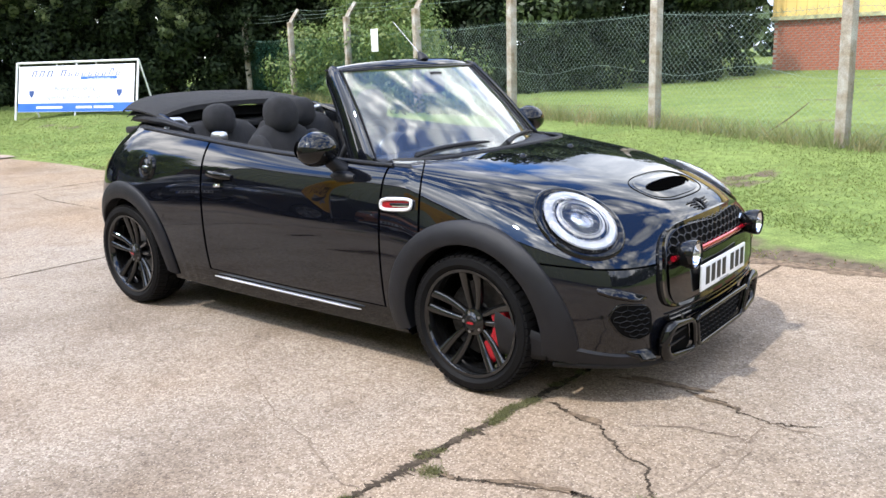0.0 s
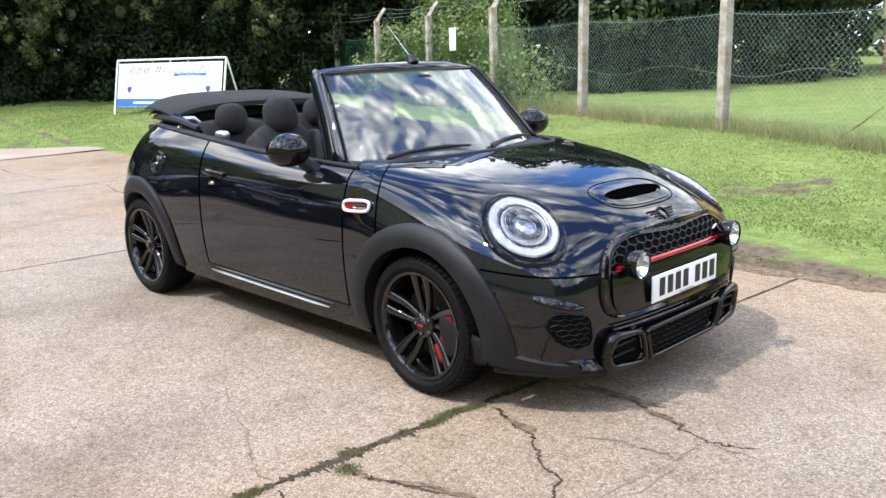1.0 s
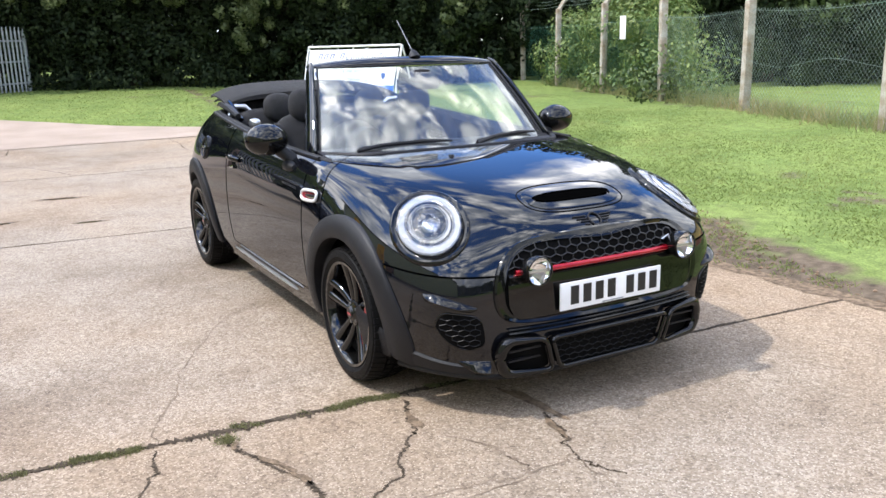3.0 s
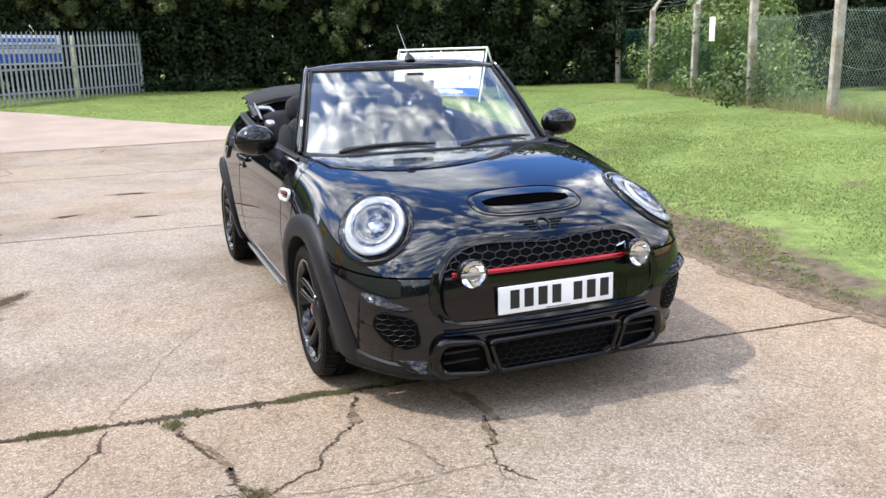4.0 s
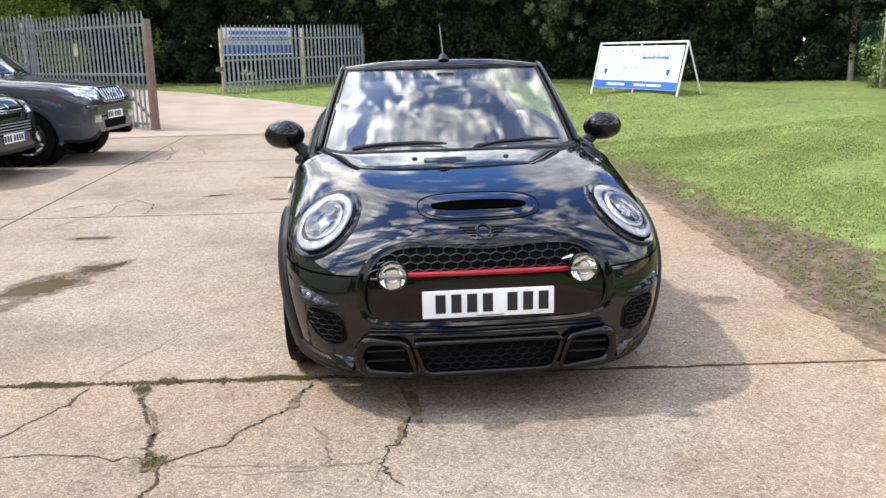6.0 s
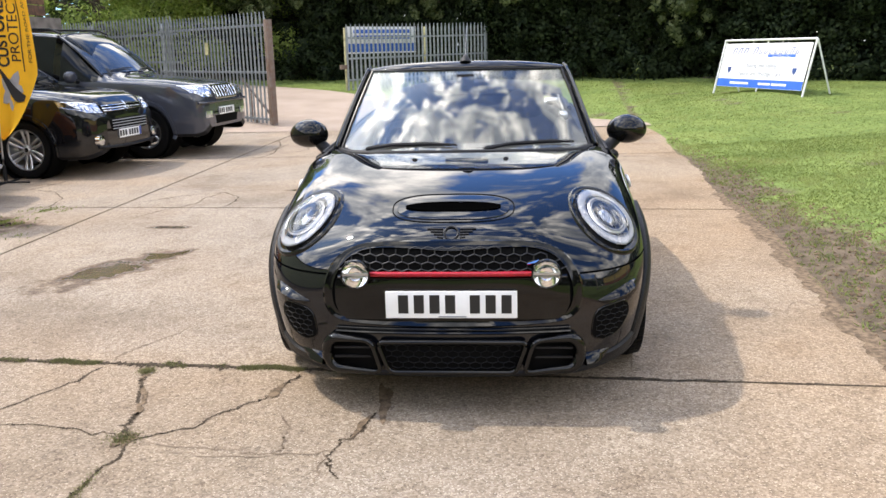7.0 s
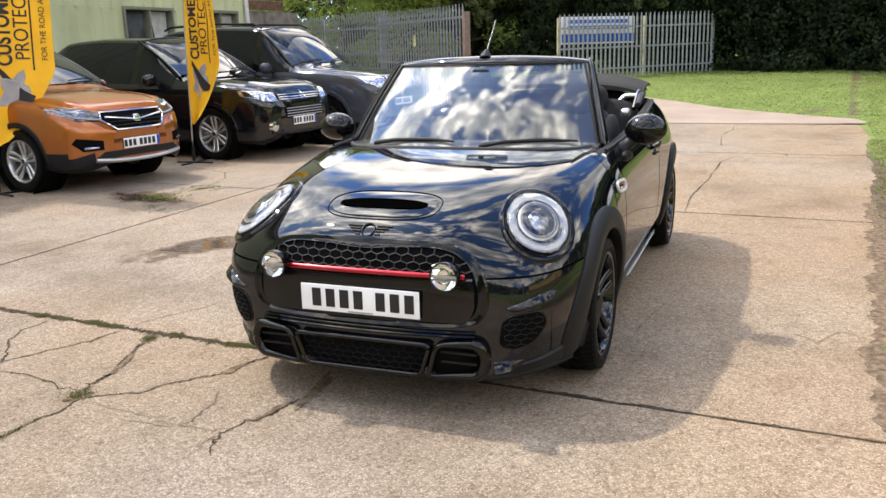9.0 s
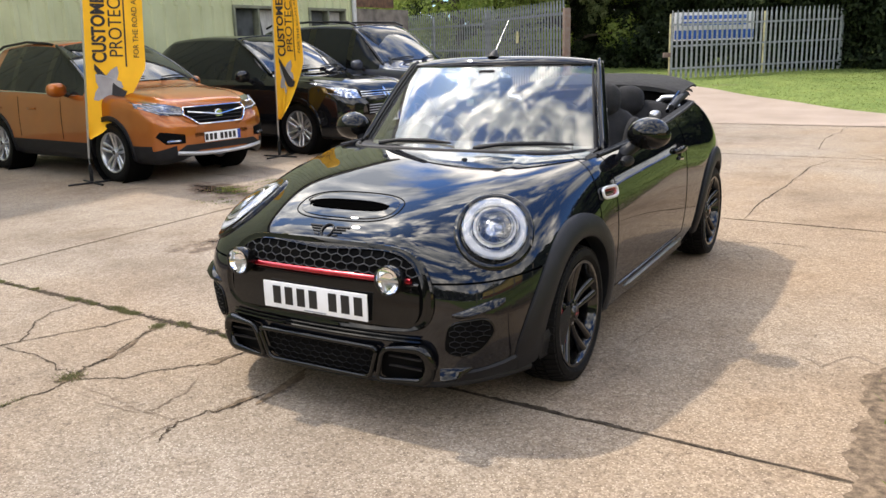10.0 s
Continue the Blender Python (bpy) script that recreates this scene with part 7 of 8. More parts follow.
# the firm's name as plain shapes
for x0, x1, h in ((-1.15, -1.00, .13), (-.95, -.80, .13), (-.75, -.58, .13), (-.40, -.24, .14), (-.19, -.07, .085), (-.02, .10, .085), (.15, .27, .085), (.32, .44, .085), (.49, .61, .085), (.66, .78, .085), (.83, .95, .14), (1.0, 1.12, .085)):
    w = x1 - x0
    for u0, u1, v0, v1 in ((.10, .30, 0, 1), (.66, .84, 0, .9), (.10, .84, .86, 1) if h > .1 else (.10, .84, .0, .14)):
        mark = print_bar(x0 + w * u0, x0 + w * u1, .845 + h * v0, .845 + h * v1, BANNER_NAVY)
        for v in mark.data.vertices:
            v.co.x += .45 * (v.co.z - .84)
print_bar(-1.1, .15, .815, .822, BANNER_NAVY)
print_bar(.15, 1.05, .775, .835, BANNER_BLUE)
face = tilt_m @ pose(0, -.0155, 0, 90, 0, 0)
text_part("Sports & Prestige Cars", .062, face @ pose(.60, .787, .002), BANNER_WHITE, ban)
text_part("Buying and Selling", .145, face @ pose(0, .60, 0), BANNER_GREY, ban)
text_part("Sports and Prestige Cars", .145, face @ pose(0, .42, 0), BANNER_GREY, ban)
for s in (-1, 1):
    bm = bmesh.new()
    bm.faces.new([bm.verts.new(tilt_m @ Vector((s * 1.12 + dx, -.0155, .50 + dz))) for dx, dz in ((-.07, .06), (.07, .06), (.06, -.02), (0, -.09), (-.06, -.02))])
    part("crest", bm, BANNER_NAVY, ban, smooth=False)

# ---- palisade fences and the open gate ----
def pale_mesh(h):
    bm = bmesh.new()
    w = .033
    prof = [(-w, 0), (-w * .55, -.012), (-w * .2, -.004), (w * .2, -.004), (w * .55, -.012), (w, 0)]
    rings = []
    for z in (0, h - .12):
        rings.append([bm.verts.new((x, y, z)) for x, y in prof] + [bm.verts.new((x, y + .004, z)) for x, y in prof[::-1]])
    rings.append([bm.verts.new((x * .12 + (.16 * w * ((i % 3) - 1)), y, h)) for i, (x, y) in enumerate(prof)] + [bm.verts.new((x * .12, y + .004, h)) for x, y in prof[::-1]])
    n = 12
    for a, b in zip(rings[:-1], rings[1:]):
        for i in range(n):
            bm.faces.new((a[i], a[(i + 1) % n], b[(i + 1) % n], b[i]))
    bm.faces.new(rings[0])
    bm.faces.new(rings[-1])
    me = bpy.data.meshes.new("pale")
    bmesh.ops.recalc_face_normals(bm, faces=bm.faces[:])
    bm.to_mesh(me)
    bm.free()
    me.materials.append(GALV)
    return me


def palisade(name, m, length, h, rails, label, posts=(), post_mat=GALV, pitch=.148, foot=.06, slope=0.0):
    t = root(name, m, label, "palisade fence" if name != "steel_gate" else "gate")
    me = pale_mesh(h)
    n = int(length / pitch)
    for i in range(n + 1):
        o = new("pale", me)
        o.parent = t
        o.location = (i * pitch, -.03, foot + slope * i * pitch)
    for z in rails:
        bm = box_bm(0, length, -.018, .03, z - .025, z + .025, bevel=.004)
        for v in bm.verts:
            v.co.z += slope * v.co.x
        part("rail", bm, GALV, t)
    for x, mt in posts:
        part("post", box_bm(x - .04, x + .04, .02, .10, -.1, h * .98 + slope * x, bevel=.006), mt, t)
    return t


d = math.degrees(math.atan2(3.76, -3.7))
YELLOWED = mat("yellowed_painted_steel", (0.42, 0.40, 0.22), rough=0.6, vary=0.2, scale=8)
palisade("palisade_fence", pose(-19.5, -4.06, .26, 0, 0, d), 5.3, 1.86, (.42, 1.0, 1.55), "galvanised steel palisade fence standing on the grass", ((.02, YELLOWED), (2.85, YELLOWED), (5.28, GALV)), slope=.012)
bk = tagged(part("fence_board", box_bm(.15, 2.55, .14, .16, 1.13, 1.86), BANNER_WHITE), "white and blue sign board behind the steel palings", "sign")
bk.matrix_world = pose(-19.5, -4.06, .26, 0, 0, d)
part("blue_band", box_bm(.16, 2.54, .132, .139, 1.17, 1.40), BANNER_BLUE, bk, smooth=False)
for z0, z1 in ((1.52, 1.62), (1.68, 1.78)):
    part("print_bar", box_bm(.35, 2.35, .134, .139, z0, z1), BANNER_BLUE, bk, smooth=False)
lat = tagged(part("latch_box", box_bm(-.22, -.03, -.05, .05, .72, .84, bevel=.01), RUSTY), "rusty gate latch block on the fence post", "latch")
lat.matrix_world = pose(-19.5, -4.06, .26, 0, 0, d)

# the open leaf, its free end towards the drive
gate = palisade("steel_gate", pose(-16.6, -8.1, .03, 0, 0, math.degrees(math.atan2(3.65, 3.5))), 4.98, 2.22, (.10, 1.05, 1.98), "tall galvanised palisade gate standing open", ((0.04, GALV),), pitch=.155, foot=.02)
part("end_stile", box_bm(4.96, 5.09, -.05, .07, 0, 2.08, bevel=.006), RUSTY, gate, "brown rusted end post")
part("brace", tube_bm([(3.7, .05, .95), (4.95, .05, .14)], .028, 6), RUSTY, gate)
part("drop_bolt", tube_bm([(4.1, .06, .62), (4.1, .06, .10), (4.12, .06, .04)], .016, 6), RUSTY, gate)
part("caster", lathe_bm([(0, -.02), (.06, -.02), (.06, .02), (0, .02)], 16, "Y", (4.25, .07, .06)), RUSTY, gate)
part("notice", box_bm(2.45, 2.60, -.075, -.07, 1.42, 1.68), YELLOWED, gate, "small faded yellow notice")
palisade("palisade_fence", pose(-20.3, -13.3, .2, 0, 0, math.degrees(math.atan2(4.9, 3.5))), 7.1, 2.1, (.5, 1.1, 1.75), "galvanised steel palisade fence behind the gate", ((.04, GALV), (3.1, GALV)))

# ---- green clad building ----
hall = root("clad_building", pose(0, -10.2, 0), "long building clad in pale green ribbed steel sheet", "building")
# X1 lies past the visible wall; that unseen stretch is added for dark reflections
X0, X1, HT = -13.9, 16.0, 6.9
WINDOWS = [(-11.15, -9.75), (-13.45, -12.15)]
Z0, Z1 = 1.15, 2.30


def clad(x0, x1, z0, z1, y, parent, name="cladding", pitch=.30):
    bm = bmesh.new()
    xs_, ys_ = [], []
    x = x0
    pat = ((0, 0), (.16, 0), (.19, .035), (.27, .035))
    while x < x1:
        for dx, dy in pat:
            if x + dx < x1:
                xs_.append(x + dx)
                ys_.append(dy)
        x += pitch
    xs_.append(x1)
    ys_.append(0)
    a = [bm.verts.new((x, y + dy, z0)) for x, dy in zip(xs_, ys_)]
    b = [bm.verts.new((x, y + dy, z1)) for x, dy in zip(xs_, ys_)]
    for i in range(len(a) - 1):
        bm.faces.new((a[i], a[i + 1], b[i + 1], b[i]))
    return part(name, bm, GREEN_CLAD, parent, smooth=False)


WINDOW_TRIM = mat("dull_green_window_frame", (0.17, 0.185, 0.13), rough=0.6, vary=0.15, scale=5)
CURTAIN = mat("pale_grey_curtain", (0.42, 0.43, 0.42), rough=0.9, vary=0.15, scale=4)


def curtain_bm(x0, x1, z0, z1):
    """Hanging cloth in soft folds just behind the pane, pulled in at its foot."""
    bm = bmesh.new()
    rows = []
    for j in range(7):
        f = j / 6
        edge_x = x1 - (x1 - x0) * (.55 - .35 * f)
        rows.append([bm.verts.new((x0 + (edge_x - x0) * i / 24, -.098 + .006 * math.sin(i * 1.6), z0 + (z1 - z0) * f)) for i in range(25)])
    for p, q in zip(rows[:-1], rows[1:]):
        for i in range(24):
            bm.faces.new((p[i], p[i + 1], q[i + 1], q[i]))
    return bm


cuts = sorted(WINDOWS)
clad(X0, X1, Z1, HT, 0, hall)
clad(X0, X1, .25, Z0, 0, hall)
last = X0
for a, b in cuts:
    clad(last, a, Z0, Z1, 0, hall)
    last = b
clad(last, X1, Z0, Z1, 0, hall)
part("wall_core", box_bm(X0, X1, -.35, -.16, 0, HT), GREY_BLOCK, hall)
part("end_wall", box_bm(X0 - .05, X0, -9, .02, 0, HT), GREEN_CLAD, hall)
part("plinth", box_bm(X0, X1, -.15, .03, 0, .25), GREY_BLOCK, hall)
bm = box_bm(X0 - .2, X1 + .2, -9.5, .25, HT, HT + .22)
part("roof", bm, GREY_BLOCK, hall)
for a, b in WINDOWS:
    wnd = part("window", box_bm(a - .05, b + .05, -.16, -.145, Z0 - .05, Z1 + .05), DARK, hall, "dark window in a grey frame")
    fr = bmesh.new()
    for q in ((a - .03, a + .02, Z0, Z1), (b - .02, b + .03, Z0, Z1), (a - .04, b + .04, Z1 - .01, Z1 + .05), (a - .06, b + .06, Z0 - .05, Z0), ((a + b) / 2 - .02, (a + b) / 2 + .02, Z0, Z1)):
        add_box(fr, q[0], q[1], -.13, .05, q[2], q[3], bevel=.004)
    part("window_frame", fr, WINDOW_TRIM, wnd)
    part("curtain", curtain_bm(a + .05, (a + b) / 2 - .02, Z0 + .04, Z1 - .03), CURTAIN, wnd, "pale half-drawn curtain")
    for x0, x1 in ((a, (a + b) / 2), ((a + b) / 2, b)):
        part("pane", box_bm(x0 + .03, x1 - .03, -.11, -.104, Z0 + .02, Z1 - .02), WINDOW_PANE, wnd)
part("downpipe", tube_bm([(X0 + .16, .10, 0), (X0 + .16, .10, HT)], .055, 12), PIPE_WHITE, hall)
lean = root("timber_store", pose(-16.3, -11.2, 0), "dark brown timber and block store beside the hall", "shed")
part("block_wall", box_bm(-1.6, 2.3, -.2, 0, 0, 2.45), GREY_BLOCK, lean)
for k in range(5):
    part("board", box_bm(-.8, 2.3, .01, .04, 2.48 + k * .26, 2.72 + k * .26, bevel=.006), TIMBER, lean)
part("store_roof", box_bm(-1.2, 2.35, -2.0, .10, 3.82, 3.90), RUSTY, lean)

# ---- far brick and yellow building beyond the field ----
far = root("brick_building", pose(-6.9, 25.3, .42, 0, 0, -3), "low red brick and yellow clad building across the field", "building")
part("wall_core", box_bm(0, 26, .10, .4, 0, 1.75), MORTAR, far)
part("yellow_wall", box_bm(-.05, 26, .02, .4, 1.80, 5.5), YELLOW_CLAD, far)
part("sill_course", box_bm(-.08, 26, -.05, .4, 1.70, 1.82), YELLOWED, far)
bm = bmesh.new()
for x in np.arange(0, 26, .32):
    add_box(bm, x, x + .06, -.01, .03, 1.84, 5.5)
part("cladding_rib", bm, YELLOW_CLAD, far, smooth=False)
part("roof", box_bm(-.4, 26.4, -.5, 8, 5.5, 5.7), GREY_BLOCK, far)
part("side_wall", box_bm(-.02, .3, .4, 8, 0, 5.5), BRICK, far)
part("bench", box_bm(8.2, 9.4, -1.2, -.8, .38, .44), WHITE_PAINT, far)
bkm = bpy.data.meshes.new("brick")
bm = box_bm(0, .215, 0, .10, 0, .065, bevel=.003, seg=1)
bm.to_mesh(bkm)
bm.free()
bkm.materials.append(BRICK)
count = 0
joined = bmesh.new()
for row in range(22):
    for col in range(38):
        x, z = col * .228 + (.114 if row % 2 else 0), row * .0775 + .005
        if col < 14:
            o = new("brick", bkm)
            o.parent = far
            o.location = (x, .085, z)
            count += 1
        else:
            add_box(joined, x, x + .215, .085, .185, z, z + .065)
for col in range(38, 112):
    for row in range(22):
        x, z = col * .228 + (.114 if row % 2 else 0), row * .0775 + .005
        add_box(joined, x, x + .215, .085, .185, z, z + .065)
tagged(part("brickwork", joined, BRICK, far, smooth=False), kind="stuff")

# ---- parked cars ----
def car_loft(stations, per=7):
    """Cross-sections along the car: x, half width, sill height, belt height, roof-edge half width, top height."""
    st = np.array(stations, float)
    t = np.arange(len(st))
    at = np.linspace(0, len(st) - 1, (len(st) - 1) * per + 1)
    # shape-keeping: average of straight and smooth reading
    sm = spline(t, st, at)
    ln = np.stack([np.interp(at, t, st[:, k]) for k in range(st.shape[1])], -1)
    return .55 * sm + .45 * ln


def car_section(row):
    x, w, zs, zb, we, zt = row
    coarse = [(w * .86, zs), (w * .965, zs + .05), (w, zs + .22), (w * 1.0, zs + (zb - zs) * .62), (w * .985, zb - .07), (w * .955, zb),
            ((w * .955 + we) / 2 + .015, (zb + zt) / 2), (we, zt - .055), (we * .90, zt - .015), (we * .6, zt + .008), (0, zt + .016)]
    at = np.linspace(0, 10, 31)
    pts_ = np.array(coarse)
    straight = np.stack([np.interp(at, range(11), pts_[:, k]) for k in (0, 1)], -1)
    return [tuple(p) for p in .5 * spline(range(11), pts_, at) + .5 * straight]


def build_suv(name, m, label, stations, paint_mat, cabin, pillars, wheel_r, wheelbase, rim_r, spokes, rim_mat, clad_z, half_w, twin=False):
    """cabin: x of cowl, roof front, roof rear, tailgate foot; pillars: x places that stay painted."""
    car = root(name, m, label, "car", "cars parked beside the hall")
    rows = car_loft(stations)
    secs = []
    for row in rows:
        s = car_section(row)
        secs.append([(row[0], y, z) for y, z in s] + [(row[0], -y, z) for y, z in s[-2::-1]])
    nv = len(secs[0])
    cowl, rf, rr, tg = cabin
    groups = {"body": []}
    for i in range(len(secs) - 1):
        xm = (secs[i][0][0] + secs[i + 1][0][0]) / 2
        for j in range(nv - 1):
            jj = (j if j < (nv - 1) / 2 else nv - 2 - j) // 3
            ym = secs[i][j][1]
            zm = sum(secs[a][b][2] for a in (i, i + 1) for b in (j, j + 1)) / 4
            q = (i, j)
            wheel_hole = abs(ym) > half_w * .6 and min(math.hypot(xm, zm - wheel_r), math.hypot(xm + wheelbase, zm - wheel_r)) < wheel_r * 1.13
            if wheel_hole:
                continue
            in_band = jj in (5, 6) and rr - .25 < xm < cowl - .16
            side_glass = in_band and not any(abs(xm - p) < .05 for p in pillars)
            screen_ = rf + .03 < xm < cowl - .04 and jj >= 7
            if side_glass or screen_:
                key = "windscreen" if screen_ else ("side_window", ym > 0, sum(p > xm for p in pillars))
            elif in_band:
                key = ("pillar", ym > 0, round(min(pillars, key=lambda p: abs(xm - p)), 2))
            else:
                key = ("low", ym > 0) if jj <= 0 or zm < clad_z else "body"
            groups.setdefault(key, []).append(q)
    obs = {}
    for key in groups:
        low_trim = key[0] == "low"
        mt = paint_mat if key == "body" else PLASTIC if low_trim else PIANO if key[0] == "pillar" else TINTED_SHEET
        bm = bmesh.new()
        made = {}
        for i, j in groups[key]:
            vs = []
            for a, b in ((i, j), (i + 1, j), (i + 1, j + 1), (i, j + 1)):
                if (a, b) not in made:
                    made[(a, b)] = bm.verts.new(secs[a][b])
                vs.append(made[(a, b)])
            bm.faces.new(vs)
        if key == "body":
            bm.faces.new([bm.verts.new(p) for p in secs[0]])
            bm.faces.new([bm.verts.new(p) for p in secs[-1]])
        obs[key] = part("lower_trim" if low_trim else "window_pillar" if key[0] == "pillar" else "body" if key == "body" else "screen_frame" if key == "windscreen" else "side_window", bm, mt, car)
    verts = [p for s in secs for p in s]
    faces = [(i * nv + j, (i + 1) * nv + j, (i + 1) * nv + j + 1, i * nv + j + 1) for i in range(len(secs) - 1) for j in range(nv - 1)]
    faces.append(tuple(range(nv)))
    tree = BVHTree.FromPolygons(verts, faces)
    # windscreen: one clean curved pane with a painted pillar at each side
    def at_x(x):
        return [np.interp(x, rows[::-1, 0], rows[::-1, k]) for k in range(6)]

    foot, head = at_x(cowl - .03), at_x(rf + .02)

    def pane(u, v):
        half = (foot[4] + .075) + (head[4] + .01 - foot[4] - .075) * v
        x = cowl - .03 + (rf + .02 - cowl + .03) * v - .10 * u * u * (1 - .55 * v)
        z = foot[5] + .028 + (head[5] + .020 - foot[5] - .028) * v - .045 * u * u * (.4 + .6 * v) + .035 * math.sin(math.pi * v)
        return Vector((x, half * u, z))

    wind = part("windscreen", slab(pane, 20, 12, .006, (.5, 0, .8)), SCREEN_GLASS, car, "raked windscreen reflecting the sky")
    for s in (-1, 1):
        part("screen_pillar", tube_bm([pane(s * 1.015, v) + Vector((-.01, 0, -.004)) for v in np.linspace(-.05, 1.04, 10)], .026, 8, flat=.7, up=(.5, 0, .7)), PIANO, wind)
        blade = [pane(-.75 + .5 * (s + 1), .03) + Vector((.012, 0, .014)), pane(-.35 + .45 * (s + 1), .05) + Vector((.012, 0, .018)), pane(-.05 + .45 * (s + 1), .06) + Vector((.012, 0, .012))]
        part("wiper", tube_bm(blade, [.008, .010, .006], 6), PLASTIC, wind)
    part("roof_edge", tube_bm([pane(u, 1.02) + Vector((-.01, 0, 0)) for u in np.linspace(-1, 1, 13)], .022, 8, flat=.7), paint_mat, wind)
    for s in (-1, 1):
        for x in (0, -wheelbase):
            build_wheel(car, pose(x, s * (half_w - .125), wheel_r, 0, 0, 0 if s == 1 else 180), wheel_r, .225, rim_r, spokes, rim_mat, None, twin, cap=STEEL)
            bm = bmesh.new()
            ring = []
            for i in range(33):
                a = radians(-12 + 204 * i / 32)
                row = []
                for k, lift in ((1.06, -.05), (1.06, .012), (1.22, .014), (1.24, -.01)):
                    px, pz = x + wheel_r * k * math.cos(a), max(.22, wheel_r + wheel_r * k * math.sin(a))
                    hit = tree.ray_cast(Vector((px, s * 2, pz)), Vector((0, -s, 0)))[0]
                    y = hit.y if hit else s * half_w * .98
                    row.append(bm.verts.new((px, y + s * lift, pz)))
                ring.append(row)
            for i in range(32):
                for j in range(3):
                    bm.faces.new((ring[i][j], ring[i][j + 1], ring[i + 1][j + 1], ring[i + 1][j]))
            part("arch_trim", bm, PLASTIC if clad_z > .3 else paint_mat, car)
            part("arch_liner", lathe_bm([(wheel_r * 1.1, -.2), (wheel_r * 1.1, .14)], 32, "Y", (x, s * (half_w - .18), wheel_r)), DARK, car)
        # mirrors, handles
        mz = stations[5][3] + .06
        mx = cowl - .48
        bm = cushion(bmesh.new(), (mx, s * (half_w + .10), mz + .02), (.07, .12, .085), 0, 2.6)
        mir = part("door_mirror", bm, paint_mat, car)
        part("mirror_arm", tube_bm([(mx + .03, s * (half_w - .06), mz - .06), (mx, s * (half_w + .03), mz - .02)], .03, 8), PLASTIC, mir)
        for hx in (cowl - 1.28, cowl - 2.12):
            p = tree.ray_cast(Vector((hx, s * 2, stations[5][3] - .16)), Vector((0, -s, 0)))[0]
            if p:
                part("door_handle", tube_bm([p + Vector((.09, s * .004, 0)), p + Vector((.05, s * .03, 0)), p + Vector((-.05, s * .03, 0)), p + Vector((-.09, s * .004, 0))], .013, 8), paint_mat, car)
        for gx in (cowl - .62, cowl - 1.60, cowl - 2.32):
            line = []
            for z in np.linspace(clad_z + .06, stations[5][3] - .01, 9):
                h = tree.ray_cast(Vector((gx, s * 2, z)), Vector((0, -s, 0)))[0]
                if h:
                    line.append(h + Vector((0, s * .001, 0)))
            if len(line) > 2:
                part("door_joint", tube_bm(line, .004, 4), DARK, car)

    def nose(y, z, proud=0.0):
        h = tree.ray_cast(Vector((2.5, y, z)), Vector((-1, 0, 0)))[0]
        return (h if h else Vector((stations[0][0], y, z))) + Vector((proud, 0, 0))

    def patch(pts, name, material, proud, parent=car, label_=""):
        bm = bmesh.new()
        cy, cz = sum(p[0] for p in pts) / len(pts), sum(p[1] for p in pts) / len(pts)
        rings = [[bm.verts.new(nose(cy + (y - cy) * k, cz + (z - cz) * k, proud if k < .98 else -.004)) for y, z in pts] for k in (1.0, .96, .6, .25)]
        n = len(pts)
        for a, b in zip(rings[:-1], rings[1:]):
            for i in range(n):
                bm.faces.new((a[i], a[(i + 1) % n], b[(i + 1) % n], b[i]))
        bm.faces.new(rings[-1])
        return part(name, bm, material, parent, label_)

    return car, nose, patch, tree


TINTED_SHEET = mat("dark_car_glass", (0.010, 0.012, 0.013), rough=0.03, vary=0.05, spec=0.22)
# base lightened, besides the gloss, to paint some sky onto the glass
SCREEN_GLASS = mat("sky_toned_windscreen", (0.030, 0.034, 0.038), rough=0.03, vary=0.25, scale=2.5, spec=0.75)
LAMP_DARK = mat("smoked_lamp_glass", (0.10, 0.11, 0.14), rough=0.08, metal=0.6, vary=0.4, scale=25, coat=1.0)
LAMP_SILVER = mat("lamp_silver", (0.52, 0.55, 0.60), rough=0.12, metal=0.75, vary=0.3, scale=30, coat=1.0)


def dense(pts, n=6):
    out = []
    for i in range(len(pts)):
        a, b = pts[i], pts[(i + 1) % len(pts)]
        out += [(a[0] + (b[0] - a[0]) * k / n, a[1] + (b[1] - a[1]) * k / n) for k in range(n)]
    return out


def car_plate(car, nose, z, band):
    x = max(nose(0, z).x, nose(.26, z).x) + .006
    p = part("number_plate", box_bm(x, x + .010, -.26, .26, z - .055, z + .055, bevel=.002), PLATE_WHITE, car, "number plate")
    for k in range(7):
        y = .165 - .062 * k - (.03 if k > 3 else 0)
        part("plate_bar", box_bm(x + .009, x + .012, y - .021, y + .021, z - .036, z + .036), INK, p, smooth=False)
    if band:
        part("plate_band", box_bm(x + .0095, x + .0115, .215, .258, z - .053, z + .053), PLATE_BLUE, p, smooth=False)
    # note: +y is the car's left


HEAD = 84.0
# orange crossover
ox = [(.905, .38, .34, .62, .24, .66), (.850, .61, .27, .66, .40, .74), (.70, .785, .22, .76, .55, .90), (.42, .868, .22, .90, .66, .985), (-.05, .885, .22, .965, .70, 1.04),
      (-.31, .888, .22, .98, .69, 1.075), (-.78, .888, .22, 1.0, .62, 1.34), (-1.26, .886, .22, 1.01, .585, 1.59), (-2.05, .885, .22, 1.03, .575, 1.64), (-2.75, .882, .22, 1.06, .555, 1.585),
      (-3.12, .86, .24, 1.09, .54, 1.43), (-3.33, .80, .30, 1.05, .56, 1.14), (-3.42, .70, .40, .80, .50, .84)]
